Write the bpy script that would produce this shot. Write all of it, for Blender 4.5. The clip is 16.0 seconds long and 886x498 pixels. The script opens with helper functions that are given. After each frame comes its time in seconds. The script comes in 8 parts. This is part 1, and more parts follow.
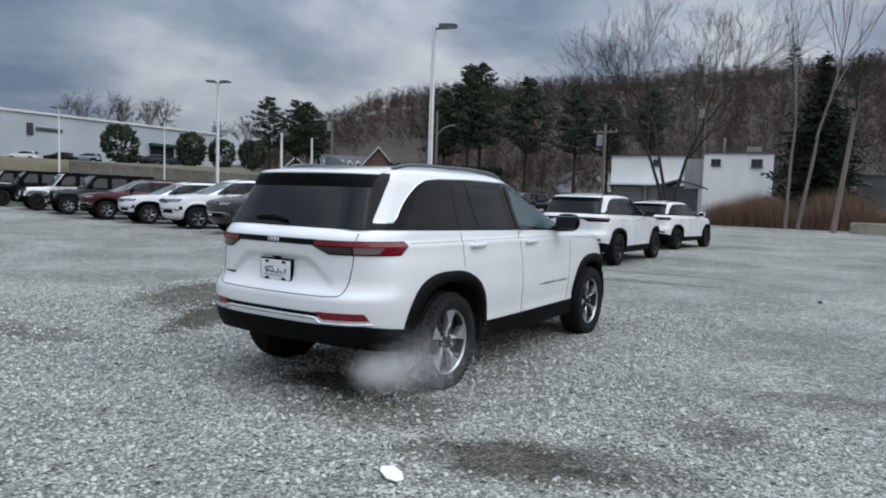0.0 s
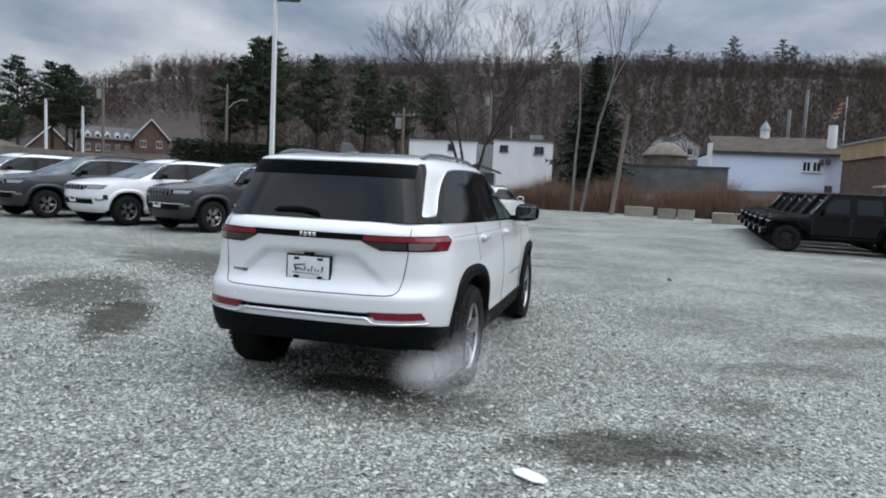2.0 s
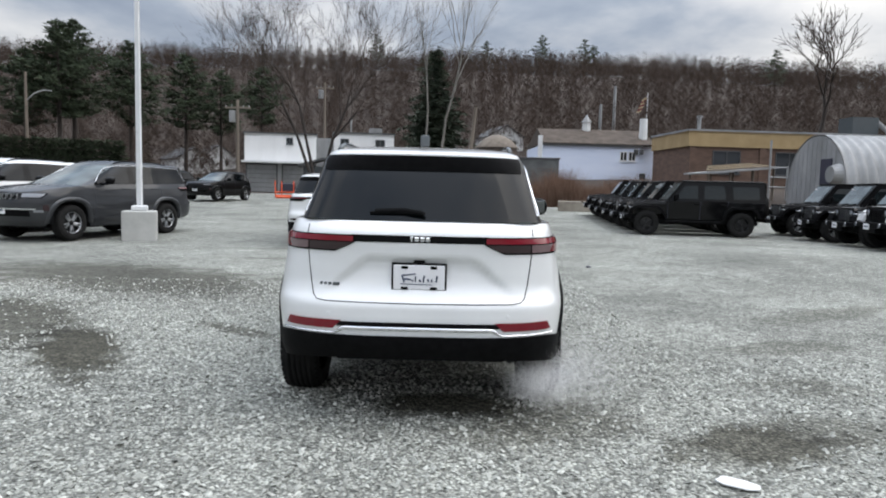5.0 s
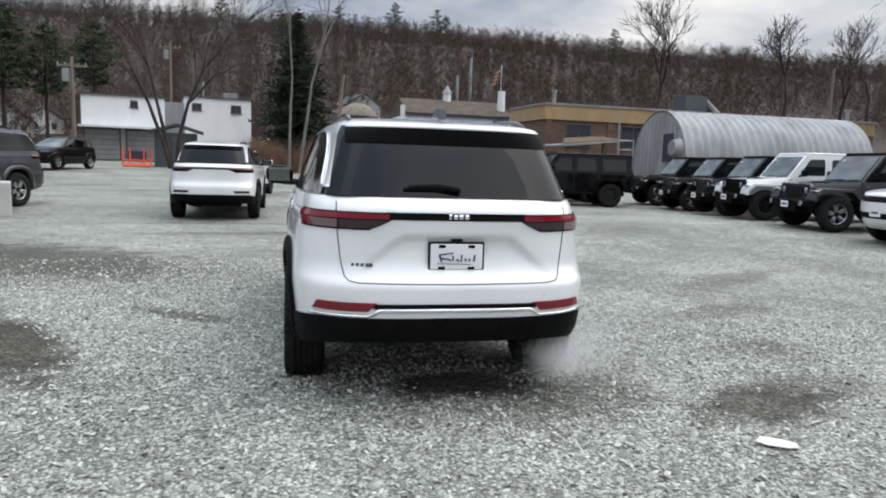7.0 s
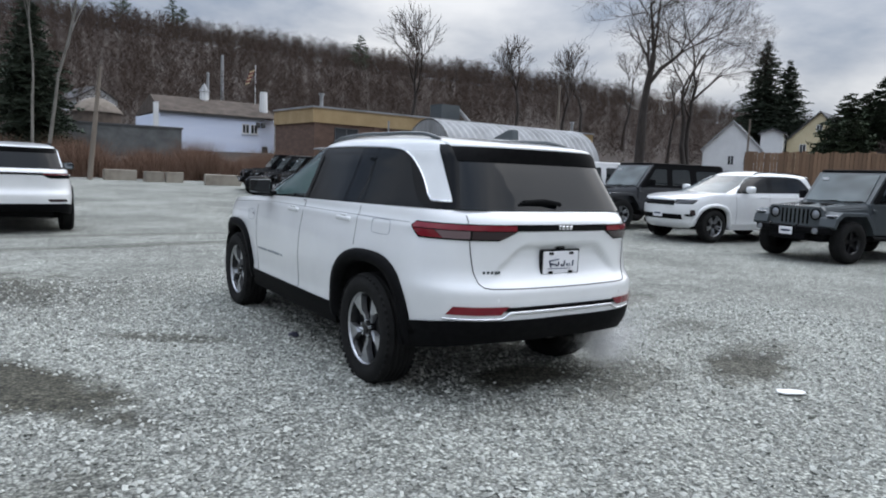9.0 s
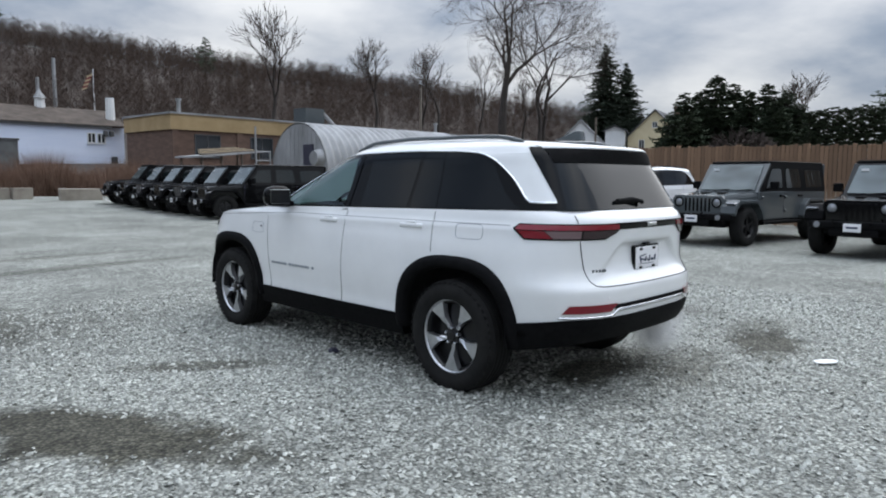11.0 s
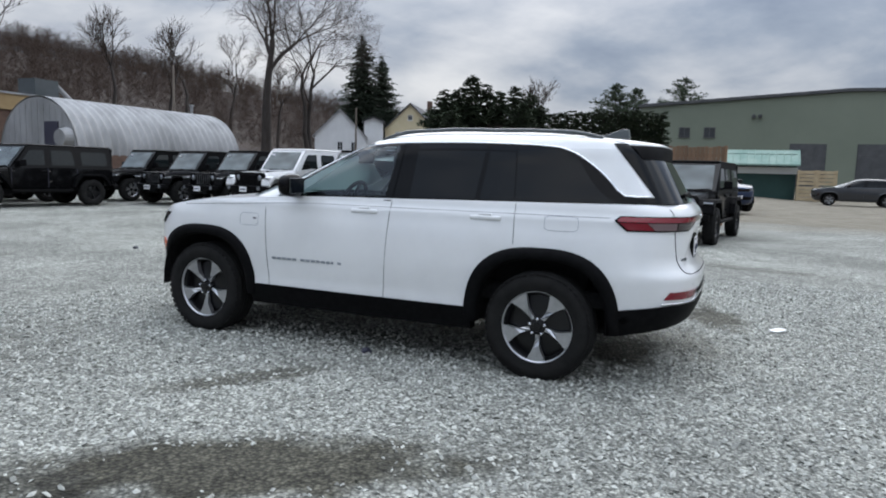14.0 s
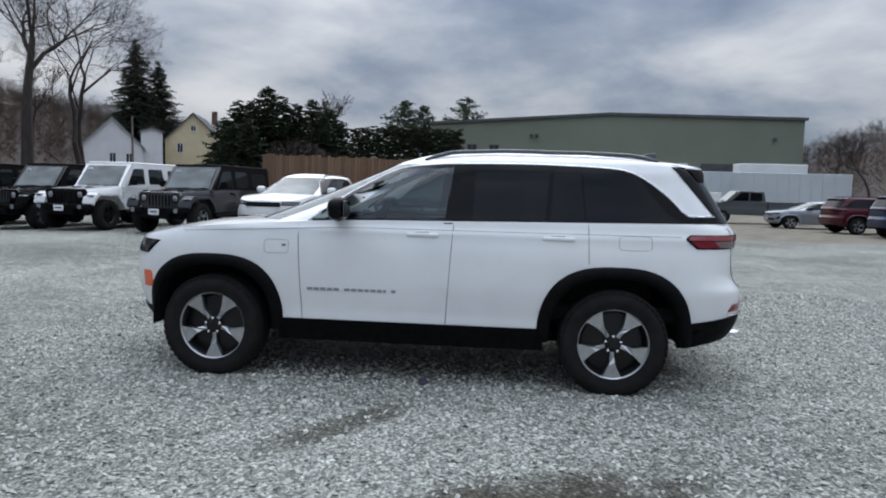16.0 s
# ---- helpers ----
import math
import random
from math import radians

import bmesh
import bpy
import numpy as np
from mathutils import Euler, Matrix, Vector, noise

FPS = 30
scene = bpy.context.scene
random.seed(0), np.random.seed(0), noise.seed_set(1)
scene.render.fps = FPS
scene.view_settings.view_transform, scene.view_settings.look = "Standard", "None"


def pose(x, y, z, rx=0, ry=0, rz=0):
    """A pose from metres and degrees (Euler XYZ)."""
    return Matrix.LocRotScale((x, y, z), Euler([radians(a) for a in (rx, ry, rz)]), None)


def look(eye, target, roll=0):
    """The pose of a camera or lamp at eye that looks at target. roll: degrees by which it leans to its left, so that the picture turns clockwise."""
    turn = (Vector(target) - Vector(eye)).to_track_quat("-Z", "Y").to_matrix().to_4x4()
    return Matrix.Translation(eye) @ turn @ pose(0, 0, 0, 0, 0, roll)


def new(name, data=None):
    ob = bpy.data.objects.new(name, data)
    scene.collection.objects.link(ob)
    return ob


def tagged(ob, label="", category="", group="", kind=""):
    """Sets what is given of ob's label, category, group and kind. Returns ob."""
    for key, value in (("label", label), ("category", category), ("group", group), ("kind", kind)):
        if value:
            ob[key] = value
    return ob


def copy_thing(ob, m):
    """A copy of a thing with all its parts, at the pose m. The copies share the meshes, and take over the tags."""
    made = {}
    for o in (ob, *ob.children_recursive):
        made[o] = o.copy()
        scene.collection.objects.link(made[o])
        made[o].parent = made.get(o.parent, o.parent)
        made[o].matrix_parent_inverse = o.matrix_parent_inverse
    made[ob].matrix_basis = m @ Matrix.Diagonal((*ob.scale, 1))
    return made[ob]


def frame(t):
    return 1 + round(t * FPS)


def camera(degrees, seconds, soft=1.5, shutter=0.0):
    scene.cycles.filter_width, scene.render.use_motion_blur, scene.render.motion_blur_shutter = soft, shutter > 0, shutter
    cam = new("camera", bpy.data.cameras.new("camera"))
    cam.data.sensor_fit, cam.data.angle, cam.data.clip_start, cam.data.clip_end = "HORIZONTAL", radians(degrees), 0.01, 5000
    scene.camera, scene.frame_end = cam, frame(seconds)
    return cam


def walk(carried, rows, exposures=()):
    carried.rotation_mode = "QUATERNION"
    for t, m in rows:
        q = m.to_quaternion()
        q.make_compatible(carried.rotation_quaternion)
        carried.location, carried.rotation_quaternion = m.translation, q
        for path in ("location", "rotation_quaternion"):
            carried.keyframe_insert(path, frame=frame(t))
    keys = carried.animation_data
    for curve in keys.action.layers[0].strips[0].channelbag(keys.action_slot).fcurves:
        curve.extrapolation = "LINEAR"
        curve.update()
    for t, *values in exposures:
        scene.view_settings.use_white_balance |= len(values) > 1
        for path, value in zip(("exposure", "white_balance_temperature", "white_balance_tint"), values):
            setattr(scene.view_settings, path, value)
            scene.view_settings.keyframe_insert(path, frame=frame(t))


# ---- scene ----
cam = camera(65.9, 16.0, soft=1.95)
PATH = [
    (0, (3.734, -4.436, 1.464), (2.647, -2.763, 1.319), 1.9),
    (0.5, (3.483, -4.55, 1.433), (2.486, -2.824, 1.271), 2.5),
    (1, (3.061, -4.78, 1.464), (2.203, -2.983, 1.287), 2.9),
    (1.5, (2.56, -4.906, 1.475), (1.868, -3.038, 1.292), 2.9),
    (2, (2.009, -5.069, 1.479), (1.505, -3.142, 1.302), 2.8),
    (2.5, (1.502, -5.057, 1.456), (1.165, -3.092, 1.29), 2.5),
    (3, (0.989, -5.004, 1.46), (0.793, -3.02, 1.298), 2.1),
    (3.5, (0.563, -4.997, 1.479), (0.452, -3.008, 1.302), 1.4),
    (3.7, (0.44, -4.985, 1.438), (0.349, -2.994, 1.274), 1.4),
    (5.8, (0.058, -4.783, 1.435), (0.146, -2.797, 1.214), 1.3),
    (6, (-0.011, -4.751, 1.445), (0.114, -2.77, 1.204), 1.3),
    (6.5, (-0.42, -4.734, 1.451), (-0.162, -2.767, 1.192), 1.6),
    (7, (-0.874, -4.642, 1.441), (-0.452, -2.704, 1.188), 1.9),
    (7.5, (-1.392, -4.538, 1.439), (-0.789, -2.646, 1.203), 2.1),
    (8, (-1.948, -4.476, 1.468), (-1.164, -2.65, 1.246), 2.4),
    (8.5, (-2.46, -4.314, 1.468), (-1.516, -2.565, 1.247), 2.5),
    (9, (-3.032, -4.179, 1.453), (-1.939, -2.518, 1.233), 2.3),
    (9.2, (-3.233, -4.082, 1.429), (-2.087, -2.456, 1.224), 1.9),
    (11.3, (-4.237, -3.115, 1.426), (-2.794, -1.745, 1.228), 0.5),
    (11.5, (-4.253, -3.09, 1.4), (-2.789, -1.741, 1.206), 0.8),
    (12, (-4.339, -2.964, 1.396), (-2.826, -1.675, 1.173), 1.7),
    (12.5, (-4.65, -2.668, 1.402), (-3.067, -1.469, 1.161), 2.3),
    (13, (-4.904, -2.261, 1.382), (-3.243, -1.175, 1.135), 2.3),
    (13.5, (-5.15, -1.76, 1.373), (-3.406, -0.809, 1.136), 2.0),
    (14, (-5.425, -1.257, 1.412), (-3.605, -0.459, 1.188), 1.6),
    (14.5, (-5.561, -0.716, 1.431), (-3.679, -0.07, 1.226), 1.3),
    (15, (-5.747, -0.179, 1.437), (-3.813, 0.297, 1.25), 1.5),
    (15.5, (-5.779, 0.283, 1.413), (-3.813, 0.613, 1.246), 1.4),
    (16, (-5.798, 0.753, 1.418), (-3.815, 0.948, 1.25), 1.5),
]
walk(cam, [(t, look(eye, target, roll)) for t, eye, target, roll in PATH],
     [(0.0, 0.32, 6300, 9), (1.5, 0.42, 6320, 9), (3.5, 0.65, 6480, 9), (5.8, 0.75, 6800, 10), (7.5, 0.72, 6750, 10), (9.0, 0.56, 6420, 10), (11.5, 0.58, 6400, 9), (13.5, 0.60, 6450, 10), (16.0, 0.38, 6330, 10)])


# ---- sky and daylight: a broken overcast, with a low veiled sun ----
SKY_TURN = 30


def sky():
    w = bpy.data.worlds.new("sky")
    scene.world = w
    w.use_nodes = True
    nt = w.node_tree
    nt.nodes.clear()
    N = nt.nodes.new
    L = nt.links.new
    out, bg = N("ShaderNodeOutputWorld"), N("ShaderNodeBackground")
    tex = N("ShaderNodeTexSky")
    tex.sky_type, tex.sun_disc = "NISHITA", False
    tex.sun_elevation, tex.sun_rotation = radians(45), radians(100)
    # cloud sheet: the direction is laid on a flat layer overhead
    co, sep = N("ShaderNodeTexCoord"), N("ShaderNodeSeparateXYZ")
    L(co.outputs["Generated"], sep.inputs[0])
    zz = N("ShaderNodeMath")
    zz.operation = "MAXIMUM"
    zz.inputs[1].default_value = 0.0
    L(sep.outputs["Z"], zz.inputs[0])
    za = N("ShaderNodeMath")
    za.operation = "ADD"
    za.inputs[1].default_value = 0.34
    L(zz.outputs[0], za.inputs[0])
    div = N("ShaderNodeVectorMath")
    div.operation = "DIVIDE"
    comb = N("ShaderNodeCombineXYZ")
    for k in "XYZ":
        L(za.outputs[0], comb.inputs[k])
    L(co.outputs["Generated"], div.inputs[0])
    L(comb.outputs[0], div.inputs[1])
    flat = N("ShaderNodeVectorMath")
    flat.operation = "MULTIPLY"
    flat.inputs[1].default_value = (1.0, 1.0, 1.7)
    L(div.outputs[0], flat.inputs[0])
    turn = N("ShaderNodeMapping")
    turn.inputs["Rotation"].default_value = (0, 0, radians(SKY_TURN))
    L(flat.outputs[0], turn.inputs[0])
    n1, n2 = N("ShaderNodeTexNoise"), N("ShaderNodeTexNoise")
    n1.inputs["Scale"].default_value, n1.inputs["Detail"].default_value, n1.inputs["Roughness"].default_value = 1.9, 8, 0.52
    n1.inputs["Distortion"].default_value = 0.15
    n2.inputs["Scale"].default_value, n2.inputs["Detail"].default_value = 0.4, 4
    for n in (n1, n2):
        L(turn.outputs[0], n.inputs["Vector"])
    mixn = N("ShaderNodeMix")
    mixn.inputs["Factor"].default_value = 0.4
    L(n1.outputs["Fac"], mixn.inputs["A"])
    L(n2.outputs["Fac"], mixn.inputs["B"])
    ramp = N("ShaderNodeValToRGB")
    e = ramp.color_ramp.elements
    e[0].position, e[0].color = 0.37, (0.21, 0.265, 0.37, 1)
    e[1].position, e[1].color = 0.64, (0.93, 0.94, 0.96, 1)
    m = e.new(0.46)
    m.color = (0.37, 0.43, 0.53, 1)
    m = e.new(0.54)
    m.color = (0.62, 0.655, 0.72, 1)
    L(mixn.outputs["Result"], ramp.inputs[0])
    # a little of the clear sky shines through the sheet
    scale = N("ShaderNodeVectorMath")
    scale.operation = "SCALE"
    scale.inputs["Scale"].default_value = 0.05
    L(tex.outputs[0], scale.inputs[0])
    mix = N("ShaderNodeMix")
    mix.data_type = "RGBA"
    mix.inputs["Factor"].default_value = 0.88
    L(scale.outputs[0], mix.inputs["A"])
    L(ramp.outputs[0], mix.inputs["B"])
    # an overcast sky is brighter overhead than at the horizon
    sq = N("ShaderNodeMath")
    sq.operation = "MULTIPLY"
    L(zz.outputs[0], sq.inputs[0])
    L(zz.outputs[0], sq.inputs[1])
    ov = N("ShaderNodeMath")
    ov.operation = "MULTIPLY_ADD"
    ov.inputs[1].default_value, ov.inputs[2].default_value = 2.95, 0.56
    L(sq.outputs[0], ov.inputs[0])
    L(mix.outputs["Result"], bg.inputs["Color"])
    L(ov.outputs[0], bg.inputs["Strength"])
    L(bg.outputs[0], out.inputs["Surface"])


sky()
sun = new("sun", bpy.data.lights.new("sun", "SUN"))
sun.data.energy, sun.data.angle, sun.data.color = 1.0, radians(70), (1.0, 0.97, 0.93)
sun.matrix_world = look((45, 8, 45), (0, 0, 0))

# ---- materials ----
def mat(name, color, rough=0.6, metal=0.0, coat=0.0, spec=0.5):
    m = bpy.data.materials.new(name)
    m.use_nodes = True
    b = m.node_tree.nodes["Principled BSDF"]
    b.inputs["Base Color"].default_value = (*color, 1)
    b.inputs["Roughness"].default_value = rough
    b.inputs["Metallic"].default_value = metal
    b.inputs["Coat Weight"].default_value = coat
    b.inputs["Specular IOR Level"].default_value = spec
    return m


def varied(name, c1, c2, scale=3.0, rough=0.7, bump=0.0, bump_scale=40.0, detail=6, stretch=(1, 1, 1), c3=None, metal=0.0, spec=0.5, coat=0.0, per_object=0.0, contrast=(0.35, 0.65), bump_dist=0.02):
    """Two or three colours by noise in object space, with fine relief."""
    m = mat(name, c1, rough, metal, coat, spec)
    nt = m.node_tree
    b = nt.nodes["Principled BSDF"]
    N, L = nt.nodes.new, nt.links.new
    co, mp = N("ShaderNodeTexCoord"), N("ShaderNodeMapping")
    mp.inputs["Scale"].default_value = stretch
    L(co.outputs["Object"], mp.inputs[0])
    n = N("ShaderNodeTexNoise")
    n.inputs["Scale"].default_value, n.inputs["Detail"].default_value, n.inputs["Roughness"].default_value = scale, detail, 0.62
    L(mp.outputs[0], n.inputs["Vector"])
    r = N("ShaderNodeValToRGB")
    e = r.color_ramp.elements
    e[0].position, e[0].color = contrast[0], (*c1, 1)
    e[1].position, e[1].color = contrast[1], (*c2, 1)
    if c3:
        x = e.new(0.5 * (contrast[0] + contrast[1]))
        x.color = (*c3, 1)
    L(n.outputs["Fac"], r.inputs[0])
    last = r.outputs[0]
    if per_object:
        oi, hsv, mr = N("ShaderNodeObjectInfo"), N("ShaderNodeHueSaturation"), N("ShaderNodeMapRange")
        mr.inputs["To Min"].default_value, mr.inputs["To Max"].default_value = 1 - per_object, 1 + per_object
        L(oi.outputs["Random"], mr.inputs["Value"])
        L(mr.outputs[0], hsv.inputs["Value"])
        L(last, hsv.inputs["Color"])
        last = hsv.outputs[0]
    L(last, b.inputs["Base Color"])
    if bump:
        n2, bp = N("ShaderNodeTexNoise"), N("ShaderNodeBump")
        n2.inputs["Scale"].default_value, n2.inputs["Detail"].default_value = bump_scale, 4
        L(mp.outputs[0], n2.inputs["Vector"])
        bp.inputs["Strength"].default_value, bp.inputs["Distance"].default_value = bump, bump_dist
        L(n2.outputs["Fac"], bp.inputs["Height"])
        L(bp.outputs[0], b.inputs["Normal"])
    return m


def island(name, cols, rough=0.8, spec=0.1):
    """A colour for each loose piece of one mesh."""
    m = mat(name, cols[0], rough, spec=spec)
    nt = m.node_tree
    N, L = nt.nodes.new, nt.links.new
    g, r = N("ShaderNodeNewGeometry"), N("ShaderNodeValToRGB")
    e = r.color_ramp.elements
    k = len(cols)
    for i, c in enumerate(cols):
        x = e[0] if i == 0 else (e[len(e) - 1] if i == k - 1 else e.new(i / (k - 1)))
        x.color = (*c, 1)
    L(g.outputs["Random Per Island"], r.inputs[0])
    L(r.outputs[0], nt.nodes["Principled BSDF"].inputs["Base Color"])
    return m


def car_paint(name, color, rough=0.28, metal=0.0):
    m = varied(name, color, tuple(c * 0.93 for c in color), 2.2, rough, metal=metal, coat=0.9 if color[0] > 0.3 else (0.5 if color[0] < 0.01 else 0.8), spec=0.5 if color[0] > 0.3 else 0.03)
    m.node_tree.nodes["Principled BSDF"].inputs["Coat Roughness"].default_value = 0.06
    return m


def glassy(name, color, alpha_mix, rough=0.03):
    """Tinted pane: see-through in part, with the gloss of glass."""
    m = bpy.data.materials.new(name)
    m.use_nodes = True
    nt = m.node_tree
    nt.nodes.clear()
    N, L = nt.nodes.new, nt.links.new
    out, mix, tr, gl, fr = N("ShaderNodeOutputMaterial"), N("ShaderNodeMixShader"), N("ShaderNodeBsdfTransparent"), N("ShaderNodeBsdfGlossy"), N("ShaderNodeFresnel")
    tr.inputs["Color"].default_value = (*color, 1)
    gl.inputs["Roughness"].default_value = rough
    gl.inputs["Color"].default_value = (0.72, 0.76, 0.8, 1)
    fr.inputs["IOR"].default_value = 1.55
    mr = N("ShaderNodeMath")
    mr.operation = "ADD"
    mr.inputs[1].default_value = alpha_mix
    L(fr.outputs[0], mr.inputs[0])
    L(mr.outputs[0], mix.inputs[0])
    L(tr.outputs[0], mix.inputs[1])
    L(gl.outputs[0], mix.inputs[2])
    L(mix.outputs[0], out.inputs["Surface"])
    return m


def gravel_material():
    m = mat("gravel", (0.3, 0.3, 0.3), 0.85, spec=0.25)
    nt = m.node_tree
    b = nt.nodes["Principled BSDF"]
    N, L = nt.nodes.new, nt.links.new
    co = N("ShaderNodeTexCoord")
    warp = N("ShaderNodeTexNoise")
    warp.inputs["Scale"].default_value, warp.inputs["Detail"].default_value = 30, 2
    L(co.outputs["Object"], warp.inputs["Vector"])
    wm = N("ShaderNodeVectorMath")
    wm.operation = "MULTIPLY_ADD"
    wm.inputs[1].default_value = (0.018, 0.018, 0.018)
    L(warp.outputs["Color"], wm.inputs[0])
    L(co.outputs["Object"], wm.inputs[2])
    v1, v2 = N("ShaderNodeTexVoronoi"), N("ShaderNodeTexVoronoi")
    v1.inputs["Scale"].default_value, v2.inputs["Scale"].default_value = 42, 85
    for v in (v1, v2):
        L(wm.outputs[0], v.inputs["Vector"])
    r1, r2 = N("ShaderNodeValToRGB"), N("ShaderNodeValToRGB")
    for r, cols in ((r1, ((0.0, 0.15), (0.25, 0.27), (0.6, 0.40), (0.85, 0.52), (1.0, 0.67))), (r2, ((0.0, 0.12), (0.5, 0.36), (1.0, 0.66)))):
        e = r.color_ramp.elements
        for i, (p, g) in enumerate(cols):
            x = e[0] if i == 0 else (e[len(e) - 1] if i == len(cols) - 1 else e.new(p))
            x.position, x.color = p, (g * 0.975, g, g * 0.90, 1)
    s1, s2 = N("ShaderNodeSeparateColor"), N("ShaderNodeSeparateColor")
    L(v1.outputs["Color"], s1.inputs[0])
    L(v2.outputs["Color"], s2.inputs[0])
    L(s1.outputs[0], r1.inputs[0])
    L(s2.outputs[1], r2.inputs[0])
    mx = N("ShaderNodeMix")
    mx.data_type = "RGBA"
    L(s1.outputs[2], mx.inputs["Factor"])
    L(r1.outputs[0], mx.inputs["A"])
    L(r2.outputs[0], mx.inputs["B"])
    # dark gaps between the stones: crevice shade multiplied into the colour by cell distance
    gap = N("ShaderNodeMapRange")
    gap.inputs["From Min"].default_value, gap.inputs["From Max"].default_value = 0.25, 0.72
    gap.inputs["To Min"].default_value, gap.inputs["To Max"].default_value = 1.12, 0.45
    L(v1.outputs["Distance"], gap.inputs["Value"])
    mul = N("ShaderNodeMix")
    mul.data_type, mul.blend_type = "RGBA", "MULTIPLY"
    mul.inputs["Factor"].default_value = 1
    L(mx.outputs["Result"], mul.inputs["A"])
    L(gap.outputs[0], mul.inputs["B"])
    # broad variation: worn tracks with more fines
    big = N("ShaderNodeTexNoise")
    big.inputs["Scale"].default_value, big.inputs["Detail"].default_value = 0.38, 6
    L(co.outputs["Object"], big.inputs["Vector"])
    br = N("ShaderNodeMapRange")
    br.inputs["From Min"].default_value, br.inputs["From Max"].default_value = 0.3, 0.7
    br.inputs["To Min"].default_value, br.inputs["To Max"].default_value = 0.59, 1.09
    L(big.outputs["Fac"], br.inputs["Value"])
    mul2 = N("ShaderNodeMix")
    mul2.data_type, mul2.blend_type = "RGBA", "MULTIPLY"
    mul2.inputs["Factor"].default_value = 1
    L(mul.outputs["Result"], mul2.inputs["A"])
    L(br.outputs[0], mul2.inputs["B"])
    last = mul2.outputs["Result"]
    # clumps of coarser and finer stone
    for sc, lo_, hi_ in ((11.0, 0.66, 1.30), (2.6, 0.80, 1.16)):
        cn, cr, cm = N("ShaderNodeTexNoise"), N("ShaderNodeMapRange"), N("ShaderNodeMix")
        cn.inputs["Scale"].default_value, cn.inputs["Detail"].default_value, cn.inputs["Roughness"].default_value = sc, 5, 0.7
        L(co.outputs["Object"], cn.inputs["Vector"])
        cr.inputs["From Min"].default_value, cr.inputs["From Max"].default_value = 0.34, 0.66
        cr.inputs["To Min"].default_value, cr.inputs["To Max"].default_value = lo_, hi_
        L(cn.outputs["Fac"], cr.inputs["Value"])
        cm.data_type, cm.blend_type = "RGBA", "MULTIPLY"
        cm.inputs["Factor"].default_value = 1
        L(last, cm.inputs["A"])
        L(cr.outputs[0], cm.inputs["B"])
        last = cm.outputs["Result"]
    # damp, silty patches, and a dark spot under the near car (centre x, y, half sizes, turn, strength)
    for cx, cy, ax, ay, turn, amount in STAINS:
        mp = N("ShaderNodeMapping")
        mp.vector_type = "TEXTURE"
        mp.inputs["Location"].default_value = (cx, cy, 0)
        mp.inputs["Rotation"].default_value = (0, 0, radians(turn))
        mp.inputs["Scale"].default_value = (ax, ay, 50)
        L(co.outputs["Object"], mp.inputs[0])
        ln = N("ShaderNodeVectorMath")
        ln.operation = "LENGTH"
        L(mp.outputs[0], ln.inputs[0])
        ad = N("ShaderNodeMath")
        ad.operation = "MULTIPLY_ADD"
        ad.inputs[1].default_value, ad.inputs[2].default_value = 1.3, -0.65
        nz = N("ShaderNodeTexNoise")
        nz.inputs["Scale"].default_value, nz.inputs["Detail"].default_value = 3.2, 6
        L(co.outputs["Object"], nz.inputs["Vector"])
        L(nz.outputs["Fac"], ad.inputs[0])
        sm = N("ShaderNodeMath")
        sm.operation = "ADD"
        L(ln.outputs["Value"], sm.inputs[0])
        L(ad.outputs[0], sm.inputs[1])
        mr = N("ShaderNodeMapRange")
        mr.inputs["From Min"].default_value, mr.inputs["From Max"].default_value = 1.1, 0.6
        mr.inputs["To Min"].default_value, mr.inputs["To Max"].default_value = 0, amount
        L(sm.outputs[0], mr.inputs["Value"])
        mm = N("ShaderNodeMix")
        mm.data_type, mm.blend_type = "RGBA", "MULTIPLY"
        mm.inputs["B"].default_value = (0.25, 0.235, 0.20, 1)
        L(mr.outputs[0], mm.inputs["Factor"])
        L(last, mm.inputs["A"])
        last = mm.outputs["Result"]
    # sandy earth takes over in the east yard
    sp, nz, ed = N("ShaderNodeSeparateXYZ"), N("ShaderNodeTexNoise"), N("ShaderNodeMath")
    L(co.outputs["Object"], sp.inputs[0])
    nz.inputs["Scale"].default_value, nz.inputs["Detail"].default_value = 0.25, 6
    L(co.outputs["Object"], nz.inputs["Vector"])
    ed.operation = "MULTIPLY_ADD"
    ed.inputs[1].default_value = 9.0
    L(nz.outputs["Fac"], ed.inputs[0])
    L(sp.outputs["X"], ed.inputs[2])
    em = N("ShaderNodeMapRange")
    em.inputs["From Min"].default_value, em.inputs["From Max"].default_value = 20.5, 24.5
    em.inputs["To Min"].default_value, em.inputs["To Max"].default_value = 0, 0.85
    L(ed.outputs[0], em.inputs["Value"])
    n3, r3 = N("ShaderNodeTexNoise"), N("ShaderNodeValToRGB")
    n3.inputs["Scale"].default_value, n3.inputs["Detail"].default_value = 1.2, 8
    L(co.outputs["Object"], n3.inputs["Vector"])
    r3.color_ramp.elements[0].position, r3.color_ramp.elements[0].color = 0.35, (0.135, 0.118, 0.085, 1)
    r3.color_ramp.elements[1].position, r3.color_ramp.elements[1].color = 0.65, (0.215, 0.19, 0.145, 1)
    L(n3.outputs["Fac"], r3.inputs[0])
    dm = N("ShaderNodeMix")
    dm.data_type = "RGBA"
    L(em.outputs[0], dm.inputs["Factor"])
    L(last, dm.inputs["A"])
    L(r3.outputs[0], dm.inputs["B"])
    last = dm.outputs["Result"]
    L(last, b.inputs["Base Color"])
    bp = N("ShaderNodeBump")
    bp.inputs["Strength"].default_value, bp.inputs["Distance"].default_value = 0.9, 0.02
    bp.invert = True
    L(v1.outputs["Distance"], bp.inputs["Height"])
